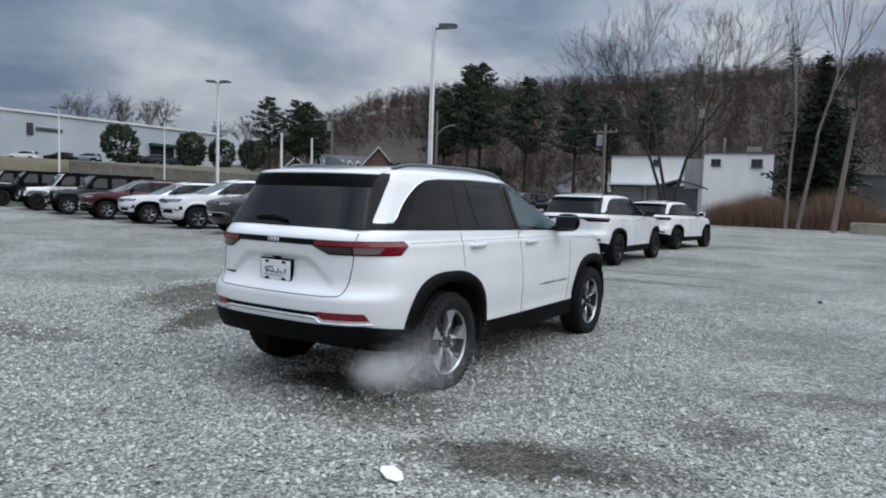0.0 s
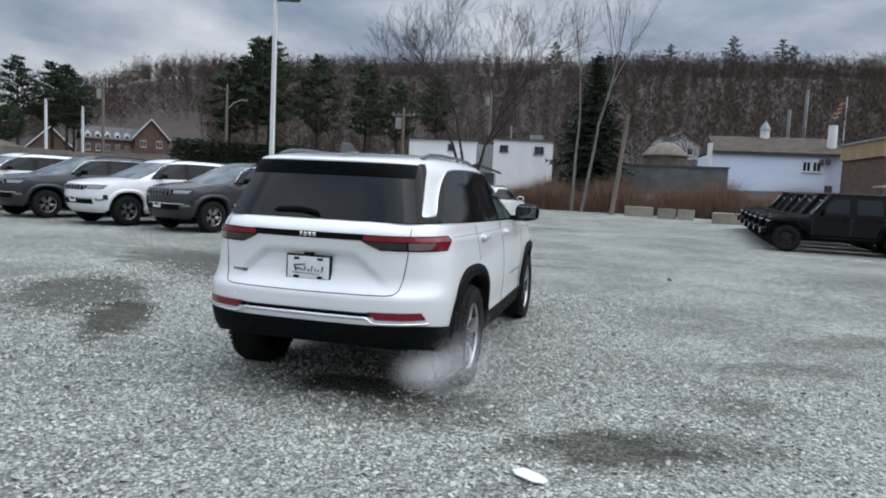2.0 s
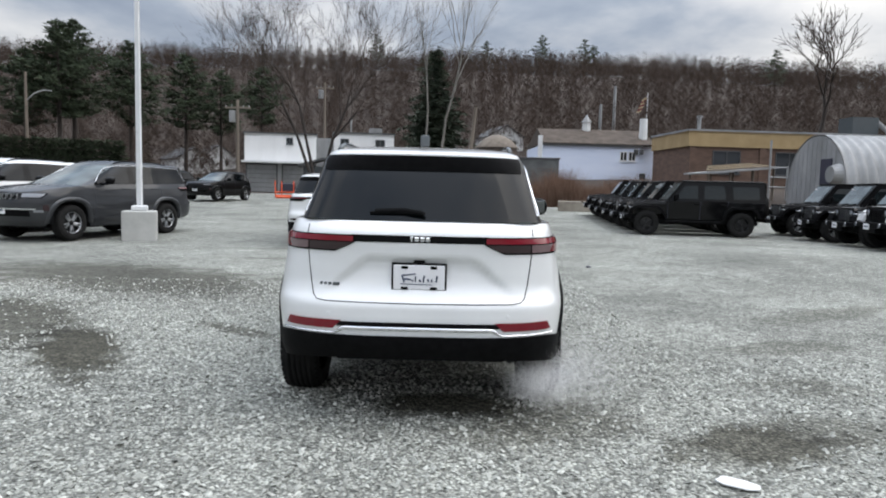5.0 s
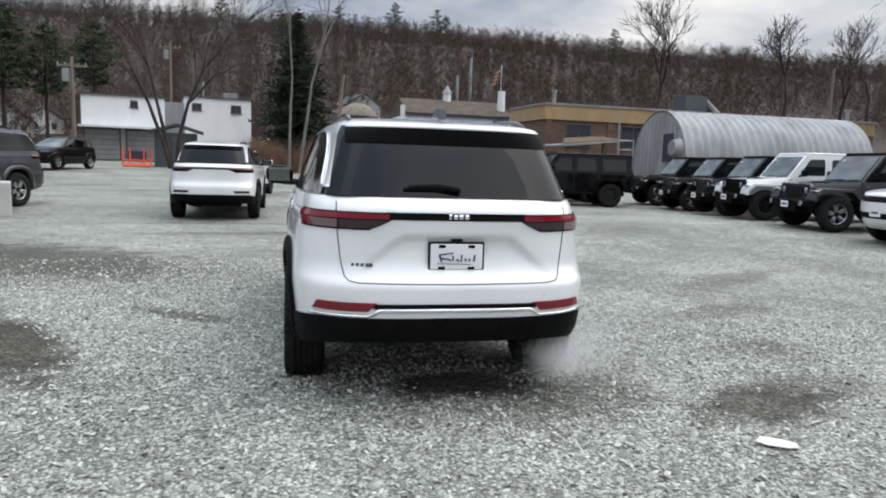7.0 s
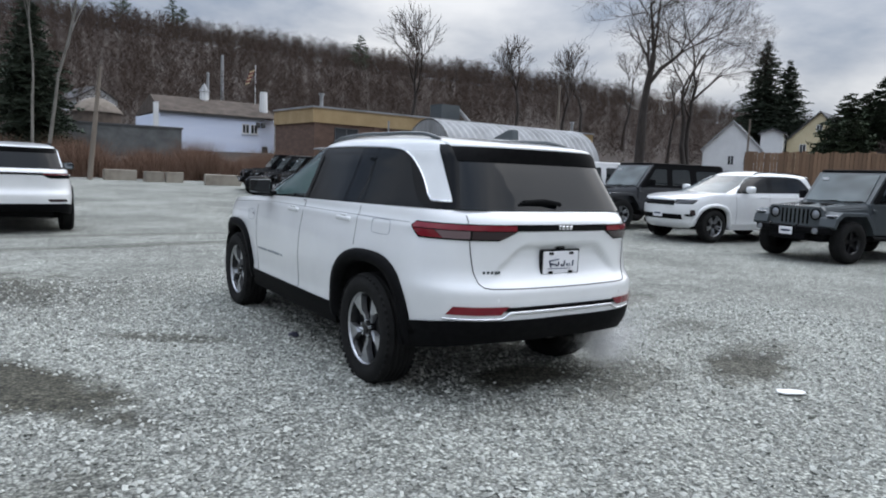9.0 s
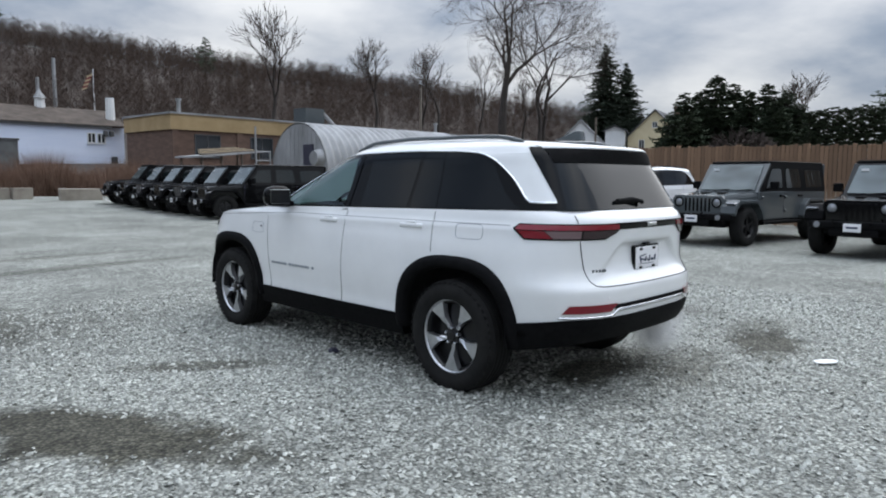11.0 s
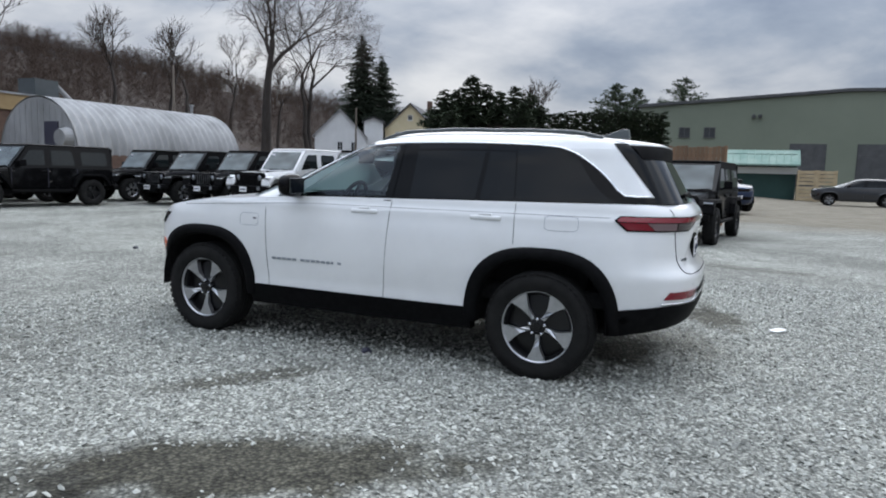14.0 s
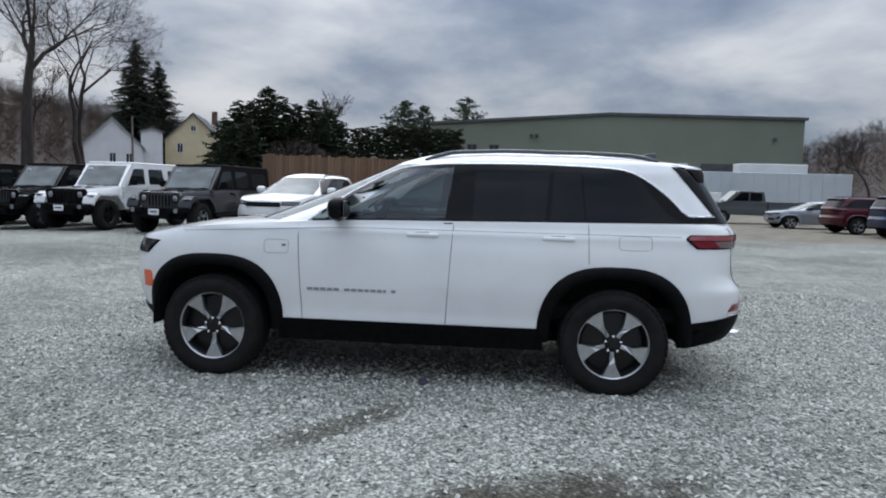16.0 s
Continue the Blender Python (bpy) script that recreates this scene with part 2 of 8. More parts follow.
    L(bp.outputs[0], b.inputs["Normal"])
    return m


# the first entry is the dark spot below the near car's tail
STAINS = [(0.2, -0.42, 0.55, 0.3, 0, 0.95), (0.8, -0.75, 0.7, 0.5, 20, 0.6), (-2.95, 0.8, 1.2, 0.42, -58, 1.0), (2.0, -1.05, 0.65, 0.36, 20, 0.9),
          (2.65, -0.8, 0.6, 0.35, 0, 0.55), (2.9, 0.2, 0.5, 0.35, 0, 0.5), (-4.45, 1.9, 1.8, 1.0, -60, 0.85), (-1.85, 1.72, 0.7, 0.17, -35, 0.75), (-4.6, 5.2, 3.2, 1.5, -25, 0.8),
          (3.4, 1.5, 0.7, 0.3, 15, 0.45), (-3.3, -1.0, 0.9, 0.35, 10, 0.5), (5.0, 3.5, 1.6, 0.35, 30, 0.45), (-1.0, 8.6, 3.0, 0.3, 8, 0.5), (-1.5, 10.4, 3.2, 0.3, 4, 0.45), (6.5, -1.5, 1.2, 0.3, 70, 0.45)]

M = {}
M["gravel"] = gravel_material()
M["stones"] = island("loose_stones", [(0.19, 0.194, 0.177), (0.275, 0.28, 0.256), (0.355, 0.363, 0.332), (0.43, 0.438, 0.402), (0.57, 0.58, 0.535)], 0.85)
M["white"] = car_paint("white_paint", (0.76, 0.77, 0.775))
M["gray"] = car_paint("granite_metallic_paint", (0.042, 0.044, 0.048), 0.4, 0.3)
M["slate"] = car_paint("slate_gray_paint", (0.075, 0.085, 0.09), 0.4)
M["black"] = car_paint("black_paint", (0.003, 0.003, 0.0034), 0.4)
M["red"] = car_paint("dark_red_paint", (0.062, 0.006, 0.012), 0.3, 0.3)
M["navy"] = car_paint("dark_blue_paint", (0.02, 0.035, 0.08), 0.3, 0.3)
M["silver"] = car_paint("silver_blue_paint", (0.30, 0.33, 0.37), 0.35, 0.6)
M["plastic"] = varied("black_plastic", (0.0030, 0.0030, 0.0034), (0.0062, 0.0062, 0.0068), 25, 0.6, 0.25, 900, bump_dist=0.001, spec=0.06)
M["gloss_black"] = mat("gloss_black", (0.003, 0.003, 0.0034), 0.08, spec=0.15)
M["dark_glass"] = mat("dark_privacy_glass", (0.003, 0.004, 0.005), 0.05, spec=0.22)
# sky sheen and the dim cabin behind are put into the pane's mottled colour
M["windscreen"] = varied("windscreen_glass_painted_sheen", (0.035, 0.046, 0.048), (0.115, 0.142, 0.147), 0.9, 0.04, detail=2, stretch=(1, 1, 1.6), spec=0.5, contrast=(0.38, 0.62))
M["clear_glass"] = glassy("tinted_clear_glass", (0.34, 0.42, 0.40), 0.02)
M["chrome"] = mat("chrome", (0.75, 0.76, 0.78), 0.12, 1.0)
M["alloy"] = varied("machined_alloy", (0.54, 0.55, 0.57), (0.44, 0.45, 0.47), 20, 0.32, metal=0.9)
M["dark_alloy"] = mat("dark_alloy", (0.006, 0.006, 0.007), 0.3, 0.2)
M["rubber"] = varied("tyre_rubber", (0.007, 0.007, 0.007), (0.014, 0.0137, 0.0133), 8, 0.85, 0.3, 200, bump_dist=0.002, spec=0.2)
M["red_lens"] = mat("red_lens", (0.17, 0.004, 0.013), 0.15, coat=0.5, spec=0.3)
M["dark_red_lens"] = mat("dark_red_lens", (0.10, 0.004, 0.008), 0.12, coat=1.0)
M["smoke_lens"] = mat("smoked_lens", (0.030, 0.016, 0.018), 0.12, coat=0.5, spec=0.3)
M["clear_lens"] = mat("clear_lens", (0.15, 0.10, 0.105), 0.15, coat=0.5, spec=0.3)
M["dark_lamp"] = mat("dark_headlamp_lens", (0.045, 0.047, 0.052), 0.08, 0.2, coat=0.8)
M["lamp"] = mat("headlamp_lens", (0.24, 0.25, 0.27), 0.1, 0.4, coat=0.6)
M["orange"] = mat("amber_marker", (0.7, 0.09, 0.01), 0.2, coat=0.5)
M["plate"] = mat("white_plate", (0.72, 0.72, 0.74), 0.4)
M["ink"] = mat("dark_ink", (0.03, 0.03, 0.05), 0.5)
M["seat"] = varied("dark_cloth", (0.007, 0.007, 0.0075), (0.014, 0.014, 0.0145), 30, 0.9, spec=0.1)
M["seam"] = mat("panel_gap_and_crease_grey", (0.20, 0.205, 0.21), 0.7, spec=0.1)
M["gap"] = mat("panel_gap_dark", (0.05, 0.05, 0.052), 0.7, spec=0.1)
M["mirror"] = mat("mirror_silver", (0.16, 0.17, 0.175), 0.03, 1.0)
M["side_glass"] = mat("grey_side_glass", (0.010, 0.014, 0.015), 0.03, spec=0.5)

# ---- mesh helpers ----
def obj(name, verts, faces, m, parent=None, label="", smooth=True):
    me = bpy.data.meshes.new(name)
    me.from_pydata([tuple(v) for v in verts], [], faces)
    me.materials.append(m)
    if smooth:
        me.polygons.foreach_set("use_smooth", [True] * len(me.polygons))
    me.update()
    ob = new(name, me)
    if parent:
        ob.parent = parent
    if label:
        ob["label"] = label
    return ob


def part(name, bm, m, parent=None, label="", smooth=False):
    bmesh.ops.recalc_face_normals(bm, faces=bm.faces)
    me = bpy.data.meshes.new(name)
    bm.to_mesh(me)
    bm.free()
    me.materials.append(m)
    if smooth:
        me.polygons.foreach_set("use_smooth", [True] * len(me.polygons))
    ob = new(name, me)
    if parent:
        ob.parent = parent
    if label:
        ob["label"] = label
    return ob


def empty(name, m, label, category, group="", kind=""):
    e = new(name)
    e.matrix_basis = m
    return tagged(e, label, category, group, kind)


def box(bm, x0, x1, y0, y1, z0, z1, bevel=0.0, seg=2, mx=None):
    r = bmesh.ops.create_cube(bm, size=1)
    vs = r["verts"]
    bmesh.ops.scale(bm, vec=(x1 - x0, y1 - y0, z1 - z0), verts=vs)
    bmesh.ops.translate(bm, vec=((x0 + x1) / 2, (y0 + y1) / 2, (z0 + z1) / 2), verts=vs)
    if mx is not None:
        bmesh.ops.transform(bm, matrix=mx, verts=vs)
    if bevel:
        es = list({e for v in vs for e in v.link_edges})
        bmesh.ops.bevel(bm, geom=es, offset=bevel, segments=seg, affect="EDGES", profile=0.6)
    return bm


def prism(bm, poly, x0, x1, axis="x", bevel=0.0, seg=2):
    """A polygon pushed along an axis. For x the polygon is (y, z); for y (x, z); for z (x, y)."""
    def at(p, d):
        return (d, p[0], p[1]) if axis == "x" else ((p[0], d, p[1]) if axis == "y" else (p[0], p[1], d))
    a = [bm.verts.new(at(p, x0)) for p in poly]
    b = [bm.verts.new(at(p, x1)) for p in poly]
    n = len(poly)
    fs = [bm.faces.new(a), bm.faces.new(b[::-1])]
    for i in range(n):
        fs.append(bm.faces.new((a[i], b[i], b[(i + 1) % n], a[(i + 1) % n])))
    if bevel:
        es = list({e for f in fs for e in f.edges})
        bmesh.ops.bevel(bm, geom=es, offset=bevel, segments=seg, affect="EDGES", profile=0.6)
    return bm


def rod(bm, p, q, r0, r1=None, n=8):
    """A tapered round bar from p to q."""
    p, q = Vector(p), Vector(q)
    r1 = r0 if r1 is None else r1
    d = (q - p).normalized()
    u = d.orthogonal().normalized()
    v = d.cross(u)
    a = [bm.verts.new(p + (u * math.cos(t) + v * math.sin(t)) * r0) for t in (i * math.tau / n for i in range(n))]
    b = [bm.verts.new(q + (u * math.cos(t) + v * math.sin(t)) * r1) for t in (i * math.tau / n for i in range(n))]
    for i in range(n):
        bm.faces.new((a[i], a[(i + 1) % n], b[(i + 1) % n], b[i]))
    bm.faces.new(a[::-1])
    bm.faces.new(b)
    return bm


def tube(bm, pts, r, n=6):
    """A round strip through points."""
    rings = []
    pts = [Vector(p) for p in pts]
    for i, p in enumerate(pts):
        d = (pts[min(i + 1, len(pts) - 1)] - pts[max(i - 1, 0)]).normalized()
        u = d.cross(Vector((0, 0, 1)))
        u = u.normalized() if u.length > 0.05 else Vector((1, 0, 0))
        v = d.cross(u).normalized()
        rings.append([bm.verts.new(p + (u * math.cos(t) + v * math.sin(t)) * r) for t in (k * math.tau / n for k in range(n))])
    for a, b in zip(rings, rings[1:]):
        for i in range(n):
            bm.faces.new((a[i], a[(i + 1) % n], b[(i + 1) % n], b[i]))
    bm.faces.new(rings[0][::-1])
    bm.faces.new(rings[-1])
    return bm


def lathe(bm, prof, n=40, axis="x"):
    """A profile of (along the axis, radius) turned round it."""
    rings = []
    for d, r in prof:
        ring = []
        for i in range(n):
            t = i * math.tau / n
            c, s = r * math.cos(t), r * math.sin(t)
            ring.append(bm.verts.new((d, c, s) if axis == "x" else ((c, d, s) if axis == "y" else (c, s, d))))
        rings.append(ring)
    for a, b in zip(rings, rings[1:]):
        for i in range(n):
            bm.faces.new((a[i], a[(i + 1) % n], b[(i + 1) % n], b[i]))
    return bm


def smooth_curve(pts):
    """A soft curve through (a, b) pairs, level beyond its ends."""
    xs = np.array([p[0] for p in pts], float)
    ys = np.array([p[1] for p in pts], float)
    m = np.gradient(ys, xs)
    x = np.linspace(xs[0], xs[-1], 600)
    i = np.clip(np.searchsorted(xs, x) - 1, 0, len(xs) - 2)
    h = xs[i + 1] - xs[i]
    t = (x - xs[i]) / h
    y = (2 * t**3 - 3 * t**2 + 1) * ys[i] + (t**3 - 2 * t**2 + t) * h * m[i] + (-2 * t**3 + 3 * t**2) * ys[i + 1] + (t**3 - t**2) * h * m[i + 1]
    return lambda q: np.interp(q, x, y)


class Hull:
    """A car body as a stack of level outlines: half width, rear and front by height, with rounded corners."""

    def __init__(self, W, R, F, cr, nr, cf, nf, taper, high=None, kx=1.0, ky=1.0, kz=1.0):
        self.W, self.R, self.F, self.T = smooth_curve(W), smooth_curve(R), smooth_curve(F), smooth_curve(taper)
        self.H = smooth_curve(high) if high else self.T  # plan taper at shoulder height
        self.cr, self.nr, self.cf, self.nf = cr, nr, cf, nf
        self.k, self.memo = (kx, ky, kz), {}

    def line(self, z):
        key = round(z, 4)
        if key not in self.memo:
            w, r, f = self.W(z), self.R(z), self.F(z)
            cr, cf = min(self.cr, (f - r) * 0.48), min(self.cf, (f - r) * 0.48)
            ph = np.linspace(0, math.pi / 2, 48)
            mid = np.linspace(r + cr, f - cf, 50)[1:-1]
            qh = ph[::-1]
            ys = np.r_[r + cr * (1 - np.cos(ph).clip(0) ** (2 / self.nr)), mid, f - cf * (1 - np.cos(qh).clip(0) ** (2 / self.nf))]
            fx = np.r_[np.sin(ph) ** (2 / self.nr), np.ones(len(mid)), np.sin(qh) ** (2 / self.nf)]
            kx, ky, kz = self.k
            u = min(max((z - 0.72) / 0.33, 0.0), 1.0)
            P = np.c_[w * fx * (self.T(ys) * (1 - u) + self.H(ys) * u) * kx, ys * ky]
            cum = np.r_[0, np.cumsum(np.hypot(*np.diff(P, axis=0).T))]
            self.memo[key] = (P, cum)
        return self.memo[key]

    def total(self, z):
        return self.line(z)[1][-1]

    def s_of_y(self, z, y):
        P, cum = self.line(z)
        return float(np.interp(y * self.k[1], np.maximum.accumulate(P[:, 1]), cum))

    def s_of_x(self, z, x, front=False):
        P, cum = self.line(z)
        h = len(P) // 2
        if front:
            return float(np.interp(x * self.k[0], P[h:, 0][::-1], cum[h:][::-1]))
        return float(np.interp(x * self.k[0], P[:h, 0], cum[:h]))

    def at(self, z, s, off=0.0):
        P, cum = self.line(z)
        x, y = np.interp(s, cum, P[:, 0]), np.interp(s, cum, P[:, 1])
        if off:
            e = 0.02
            x0, y0 = np.interp(s - e, cum, P[:, 0]), np.interp(s - e, cum, P[:, 1])
            x1, y1 = np.interp(s + e, cum, P[:, 0]), np.interp(s + e, cum, P[:, 1])
            l = math.hypot(x1 - x0, y1 - y0) or 1
            x, y = x + off * (y1 - y0) / l, y - off * (x1 - x0) / l
            if s <= 1e-6 or s >= cum[-1] - 1e-6:
                x = 0.0
        return (float(x), float(y), z * self.k[2])

    def width(self, z, y):
        P, cum = self.line(z)
        return self.at(z, self.s_of_y(z, y))[0]


def sheet(rows, sign=1, skirt=None):
    """Vertices and faces of a grid of points (rows of equal length); skirt: the same grid sunk in, whose border closes the edge."""
    nr, nc = len(rows), len(rows[0])
    vs = [(p[0] * sign, p[1], p[2]) for r in rows for p in r]
    fs = []
    for i in range(nr - 1):
        for j in range(nc - 1):
            q = (i * nc + j, i * nc + j + 1, (i + 1) * nc + j + 1, (i + 1) * nc + j)
            fs.append(q if sign > 0 else q[::-1])
    if skirt:
        ring = [(0, j) for j in range(nc)] + [(i, nc - 1) for i in range(1, nr)] + [(nr - 1, j) for j in range(nc - 2, -1, -1)] + [(i, 0) for i in range(nr - 2, 0, -1)]
        base, n = len(vs), len(ring)
        for g in (skirt, rows):  # the rim has corners of its own, so that the edge stays crisp
            vs += [(g[i][j][0] * sign, g[i][j][1], g[i][j][2]) for i, j in ring]
        for k in range(n):
            q = (base + n + k, base + k, base + (k + 1) % n, base + n + (k + 1) % n)
            fs.append(q if sign > 0 else q[::-1])
    return vs, fs


def by_levels(h, zs, sl, sr, nc, off=0.004, sink=0.006):
    """A patch on a hull: at each height from sl(z) to sr(z) along the outline."""
    def grid(o):
        return [[h.at(z, sl(z) + (sr(z) - sl(z)) * j / nc, o) for j in range(nc + 1)] for z in zs]
    return grid(off), grid(off - sink)


def by_columns(h, ys, lo, hi, nr, off=0.004, sink=0.006):
    """A patch on a hull's side: at each y from lo(y) to hi(y) in height."""
    def grid(o):
        g = []
        for i in range(nr + 1):
            r = []
            for y in ys:
                z = lo(y) + (hi(y) - lo(y)) * i / nr
                r.append(h.at(z, h.s_of_y(z, y), o))
            g.append(r)
        return g
    return grid(off), grid(off - sink)


def by_pane(h, lo, hi, y_front, y_rear, nu, nv, off=0.0058, sink=0.003):
    """A side window: its front and rear edges are (y at the bottom, y at the top)."""
    def grid(o):
        g = []
        for i in range(nv + 1):
            v = i / nv
            ya, yb = y_rear[0] + (y_rear[1] - y_rear[0]) * v, y_front[0] + (y_front[1] - y_front[0]) * v
            r = []
            for j in range(nu + 1):
                y = ya + (yb - ya) * j / nu
                z = lo(y) + (hi(y) - lo(y)) * v
                r.append(h.at(z, h.s_of_y(z, y), o))
            g.append(r)
        return g
    return grid(off), grid(off - sink)


def patch(name, grids, m, parent, sign=1, label=""):
    vs, fs = sheet(grids[0], sign, grids[1])
    return obj(name, vs, fs, m, parent, label)

# ---- wheels ----
def bm_tyre(r, w, rim, n=48):
    bm = bmesh.new()
    h = w / 2
    prof = [(-h * 0.86, rim), (-h, rim + (r - rim) * 0.35), (-h * 1.0, rim + (r - rim) * 0.6), (-h * 0.9, r - 0.028), (-h * 0.78, r - 0.008)]
    for k in range(5):
        a = -h * 0.7 + k * h * 1.4 / 5
        b = a + h * 1.4 / 5
        prof += [(a + 0.004, r - 0.009), (a + 0.008, r), (b - 0.008, r), (b - 0.004, r - 0.009)]
    prof += [(h * 0.78, r - 0.008), (h * 0.9, r - 0.028), (h * 1.0, rim + (r - rim) * 0.6), (h, rim + (r - rim) * 0.35), (h * 0.86, rim)]
    lathe(bm, prof, n)
    # shoulder lugs
    for sgn in (-1, 1):
        for i in range(n):
            t = i * math.tau / n
            mx = Matrix.Rotation(t, 4, "X") @ Matrix.Translation((sgn * h * 0.84, 0, r - 0.017))
            bmesh.ops.create_cube(bm, size=1, matrix=mx @ Matrix.Diagonal((h * 0.20, math.tau * r / n * 0.62, 0.006, 1)))
    return bm


def wheel_maker(style, r=0.387, w=0.255, rim=0.245, spokes=5, tint="alloy"):
    """Meshes of a wheel whose outer face looks to +x: (part name, mesh) pairs, the first carries the rest."""
    made = []
    bm = bmesh.new()
    lathe(bm, [(-0.09, rim - 0.02), (0.06, rim - 0.03), (0.085, rim - 0.012), (0.10, rim + 0.002), (0.085, rim + 0.004)], 40)
    lathe(bm, [(0.02, rim - 0.02), (0.035, 0.14), (0.045, 0.001)], 40)
    made.append(("wheel", bm, "dark_alloy"))
    made.append(("tyre", bm_tyre(r, w, rim), "rubber"))
    bm = bmesh.new()
    lathe(bm, [(0.088, rim - 0.010), (0.103, rim - 0.005), (0.103, rim + 0.001), (0.094, rim + 0.004)], 48)
    made.append(("rim_lip", bm, tint))
    for k in range(spokes):
        a = k * math.tau / spokes - math.pi / 2
        bm = bmesh.new()
        R = Matrix.Rotation(a, 4, "X")
        if style == "flared":
            half = [(0.050, 0.013), (0.095, 0.015), (0.130, 0.018), (0.160, 0.027), (0.190, 0.042), (rim - 0.028, 0.060), (rim - 0.014, 0.072)]
            poly = [(a_, -b_) for a_, b_ in half] + [(rim - 0.002, 0.0)] + half[::-1]
        elif style == "split":
            poly = [(0.04, -0.03), (rim - 0.01, -0.052), (rim - 0.01, -0.026), (0.13, -0.006), (0.13, 0.006), (rim - 0.01, 0.026), (rim - 0.01, 0.052), (0.04, 0.03)]
        else:
            poly = [(0.04, -0.034), (rim - 0.012, -0.03), (rim - 0.012, 0.03), (0.04, 0.034)]
        top = [bm.verts.new(R @ Vector((0.088 if p[0] > 0.12 else 0.07, p[0], p[1]))) for p in poly]
        bot = [bm.verts.new(R @ Vector((0.045, p[0], p[1]))) for p in poly]
        bm.faces.new(top)
        for i in range(len(poly)):
            bm.faces.new((top[i], bot[i], bot[(i + 1) % len(poly)], top[(i + 1) % len(poly)]))
        made.append(("spoke", bm, tint))
    bm = bmesh.new()
    lathe(bm, [(0.04, 0.062), (0.078, 0.058), (0.084, 0.034), (0.094, 0.030), (0.096, 0.001)], 24)
    made.append(("hub_cap", bm, "dark_alloy"))
    for k in range(5):
        a = k * math.tau / 5 + 0.3
        bm = bmesh.new()
        lathe(bm, [(0.06, 0.012), (0.094, 0.011), (0.098, 0.001)], 8)
        bmesh.ops.translate(bm, vec=(0, 0.056 * math.cos(a), 0.056 * math.sin(a)), verts=bm.verts)
        made.append(("lug_nut", bm, "chrome"))
    out = []
    for name, bm, mm in made:
        bmesh.ops.recalc_face_normals(bm, faces=bm.faces)
        me = bpy.data.meshes.new(name)
        bm.to_mesh(me)
        bm.free()
        me.materials.append(M[mm])
        me.polygons.foreach_set("use_smooth", [name in ("tyre", "wheel", "rim_lip")] * len(me.polygons))
        out.append((name, me))
    return out


WHEELS = {}


def put_wheel(style, parent, x, y, r, turn=0.0, steer=0.0, sink=0.0, w=0.255, rim=0.245, spokes=5, tint="alloy", small=False):
    key = (style, r, w, rim, spokes, tint)
    if key not in WHEELS:
        WHEELS[key] = wheel_maker(*key)
    base = None
    for name, me in WHEELS[key]:
        if small and name == "lug_nut":
            continue
        ob = new(name, me)
        if base is None:
            base = ob
            ob.parent = parent
            ob.matrix_basis = pose(x, y, r - sink, 0, 0, (0 if x > 0 else 180) + steer) @ Matrix.Rotation(turn, 4, "X")
        else:
            ob.parent = base


# ---- the sport utility body, by level outlines ----
LOWER = dict(
    W=[(0.28, 0.88), (0.36, 0.90), (0.44, 0.925), (0.52, 0.925), (0.62, 0.935), (0.80, 0.945), (0.98, 0.938), (1.09, 0.922), (1.125, 0.917), (1.145, 0.904), (1.20, 0.889), (1.25, 0.872)],
    R=[(0.28, -0.88), (0.36, -0.93), (0.50, -0.985), (0.62, -1.0), (0.70, -1.005), (0.765, -0.998), (0.80, -0.968), (0.84, -0.948), (0.95, -0.940), (1.05, -0.948), (1.12, -0.958), (1.17, -0.955), (1.21, -0.925), (1.25, -0.88)],
    F=[(0.28, 3.60), (0.36, 3.72), (0.50, 3.80), (0.65, 3.845), (0.80, 3.85), (0.95, 3.82), (1.05, 3.76), (1.10, 3.70), (1.25, 3.6)],
    cr=0.70, nr=3.5, cf=0.9, nf=2.6, taper=[(-1.0, 0.945), (-0.5, 0.962), (0.3, 1.0), (2.4, 1.0), (3.4, 0.985), (3.9, 0.97)],
    high=[(-1.0, 0.90), (-0.5, 0.935), (0.3, 0.985), (1.2, 1.0), (2.4, 1.0), (3.4, 0.985), (3.9, 0.97)])
UPPER = dict(
    W=[(1.15, 0.895), (1.25, 0.858), (1.35, 0.818), (1.50, 0.762), (1.62, 0.715), (1.67, 0.672), (1.705, 0.585), (1.735, 0.40), (1.752, 0.15)],
    R=[(1.15, -0.925), (1.245, -0.868), (1.40, -0.780), (1.55, -0.690), (1.62, -0.640), (1.655, -0.57), (1.69, -0.32), (1.72, 0.05), (1.742, 0.40), (1.752, 0.75)],
    F=[(1.15, 2.86), (1.30, 2.47), (1.45, 2.10), (1.58, 1.80), (1.66, 1.62), (1.705, 1.45), (1.735, 1.25), (1.752, 1.0)],
    cr=0.42, nr=4.5, cf=0.75, nf=2.6, taper=[(-1.0, 0.835), (-0.5, 0.872), (0.0, 0.945), (0.4, 0.985), (1.0, 1.0), (1.5, 1.0), (2.4, 0.97)])


def arch_pt(yc, z0, a, b, t, n=2.7):
    c, s = math.cos(t), math.sin(t)
    return yc + a * math.copysign(abs(c) ** (2 / n), c), z0 + b * abs(s) ** (2 / n)


def in_arch(y, z, yc, z0, a, b, n=2.7):
    return z < z0 + b and abs((y - yc) / a) ** n + (max(z - z0, 0) / b) ** n < 1


def seam(name, h, pts, parent, sign, m, r=0.004):
    bm = bmesh.new()
    tube(bm, [(p[0] * sign, p[1], p[2]) for p in (h.at(z, h.s_of_y(z, y), 0.0005) for y, z in pts)], r, 5)
    return part(name, bm, m, parent)


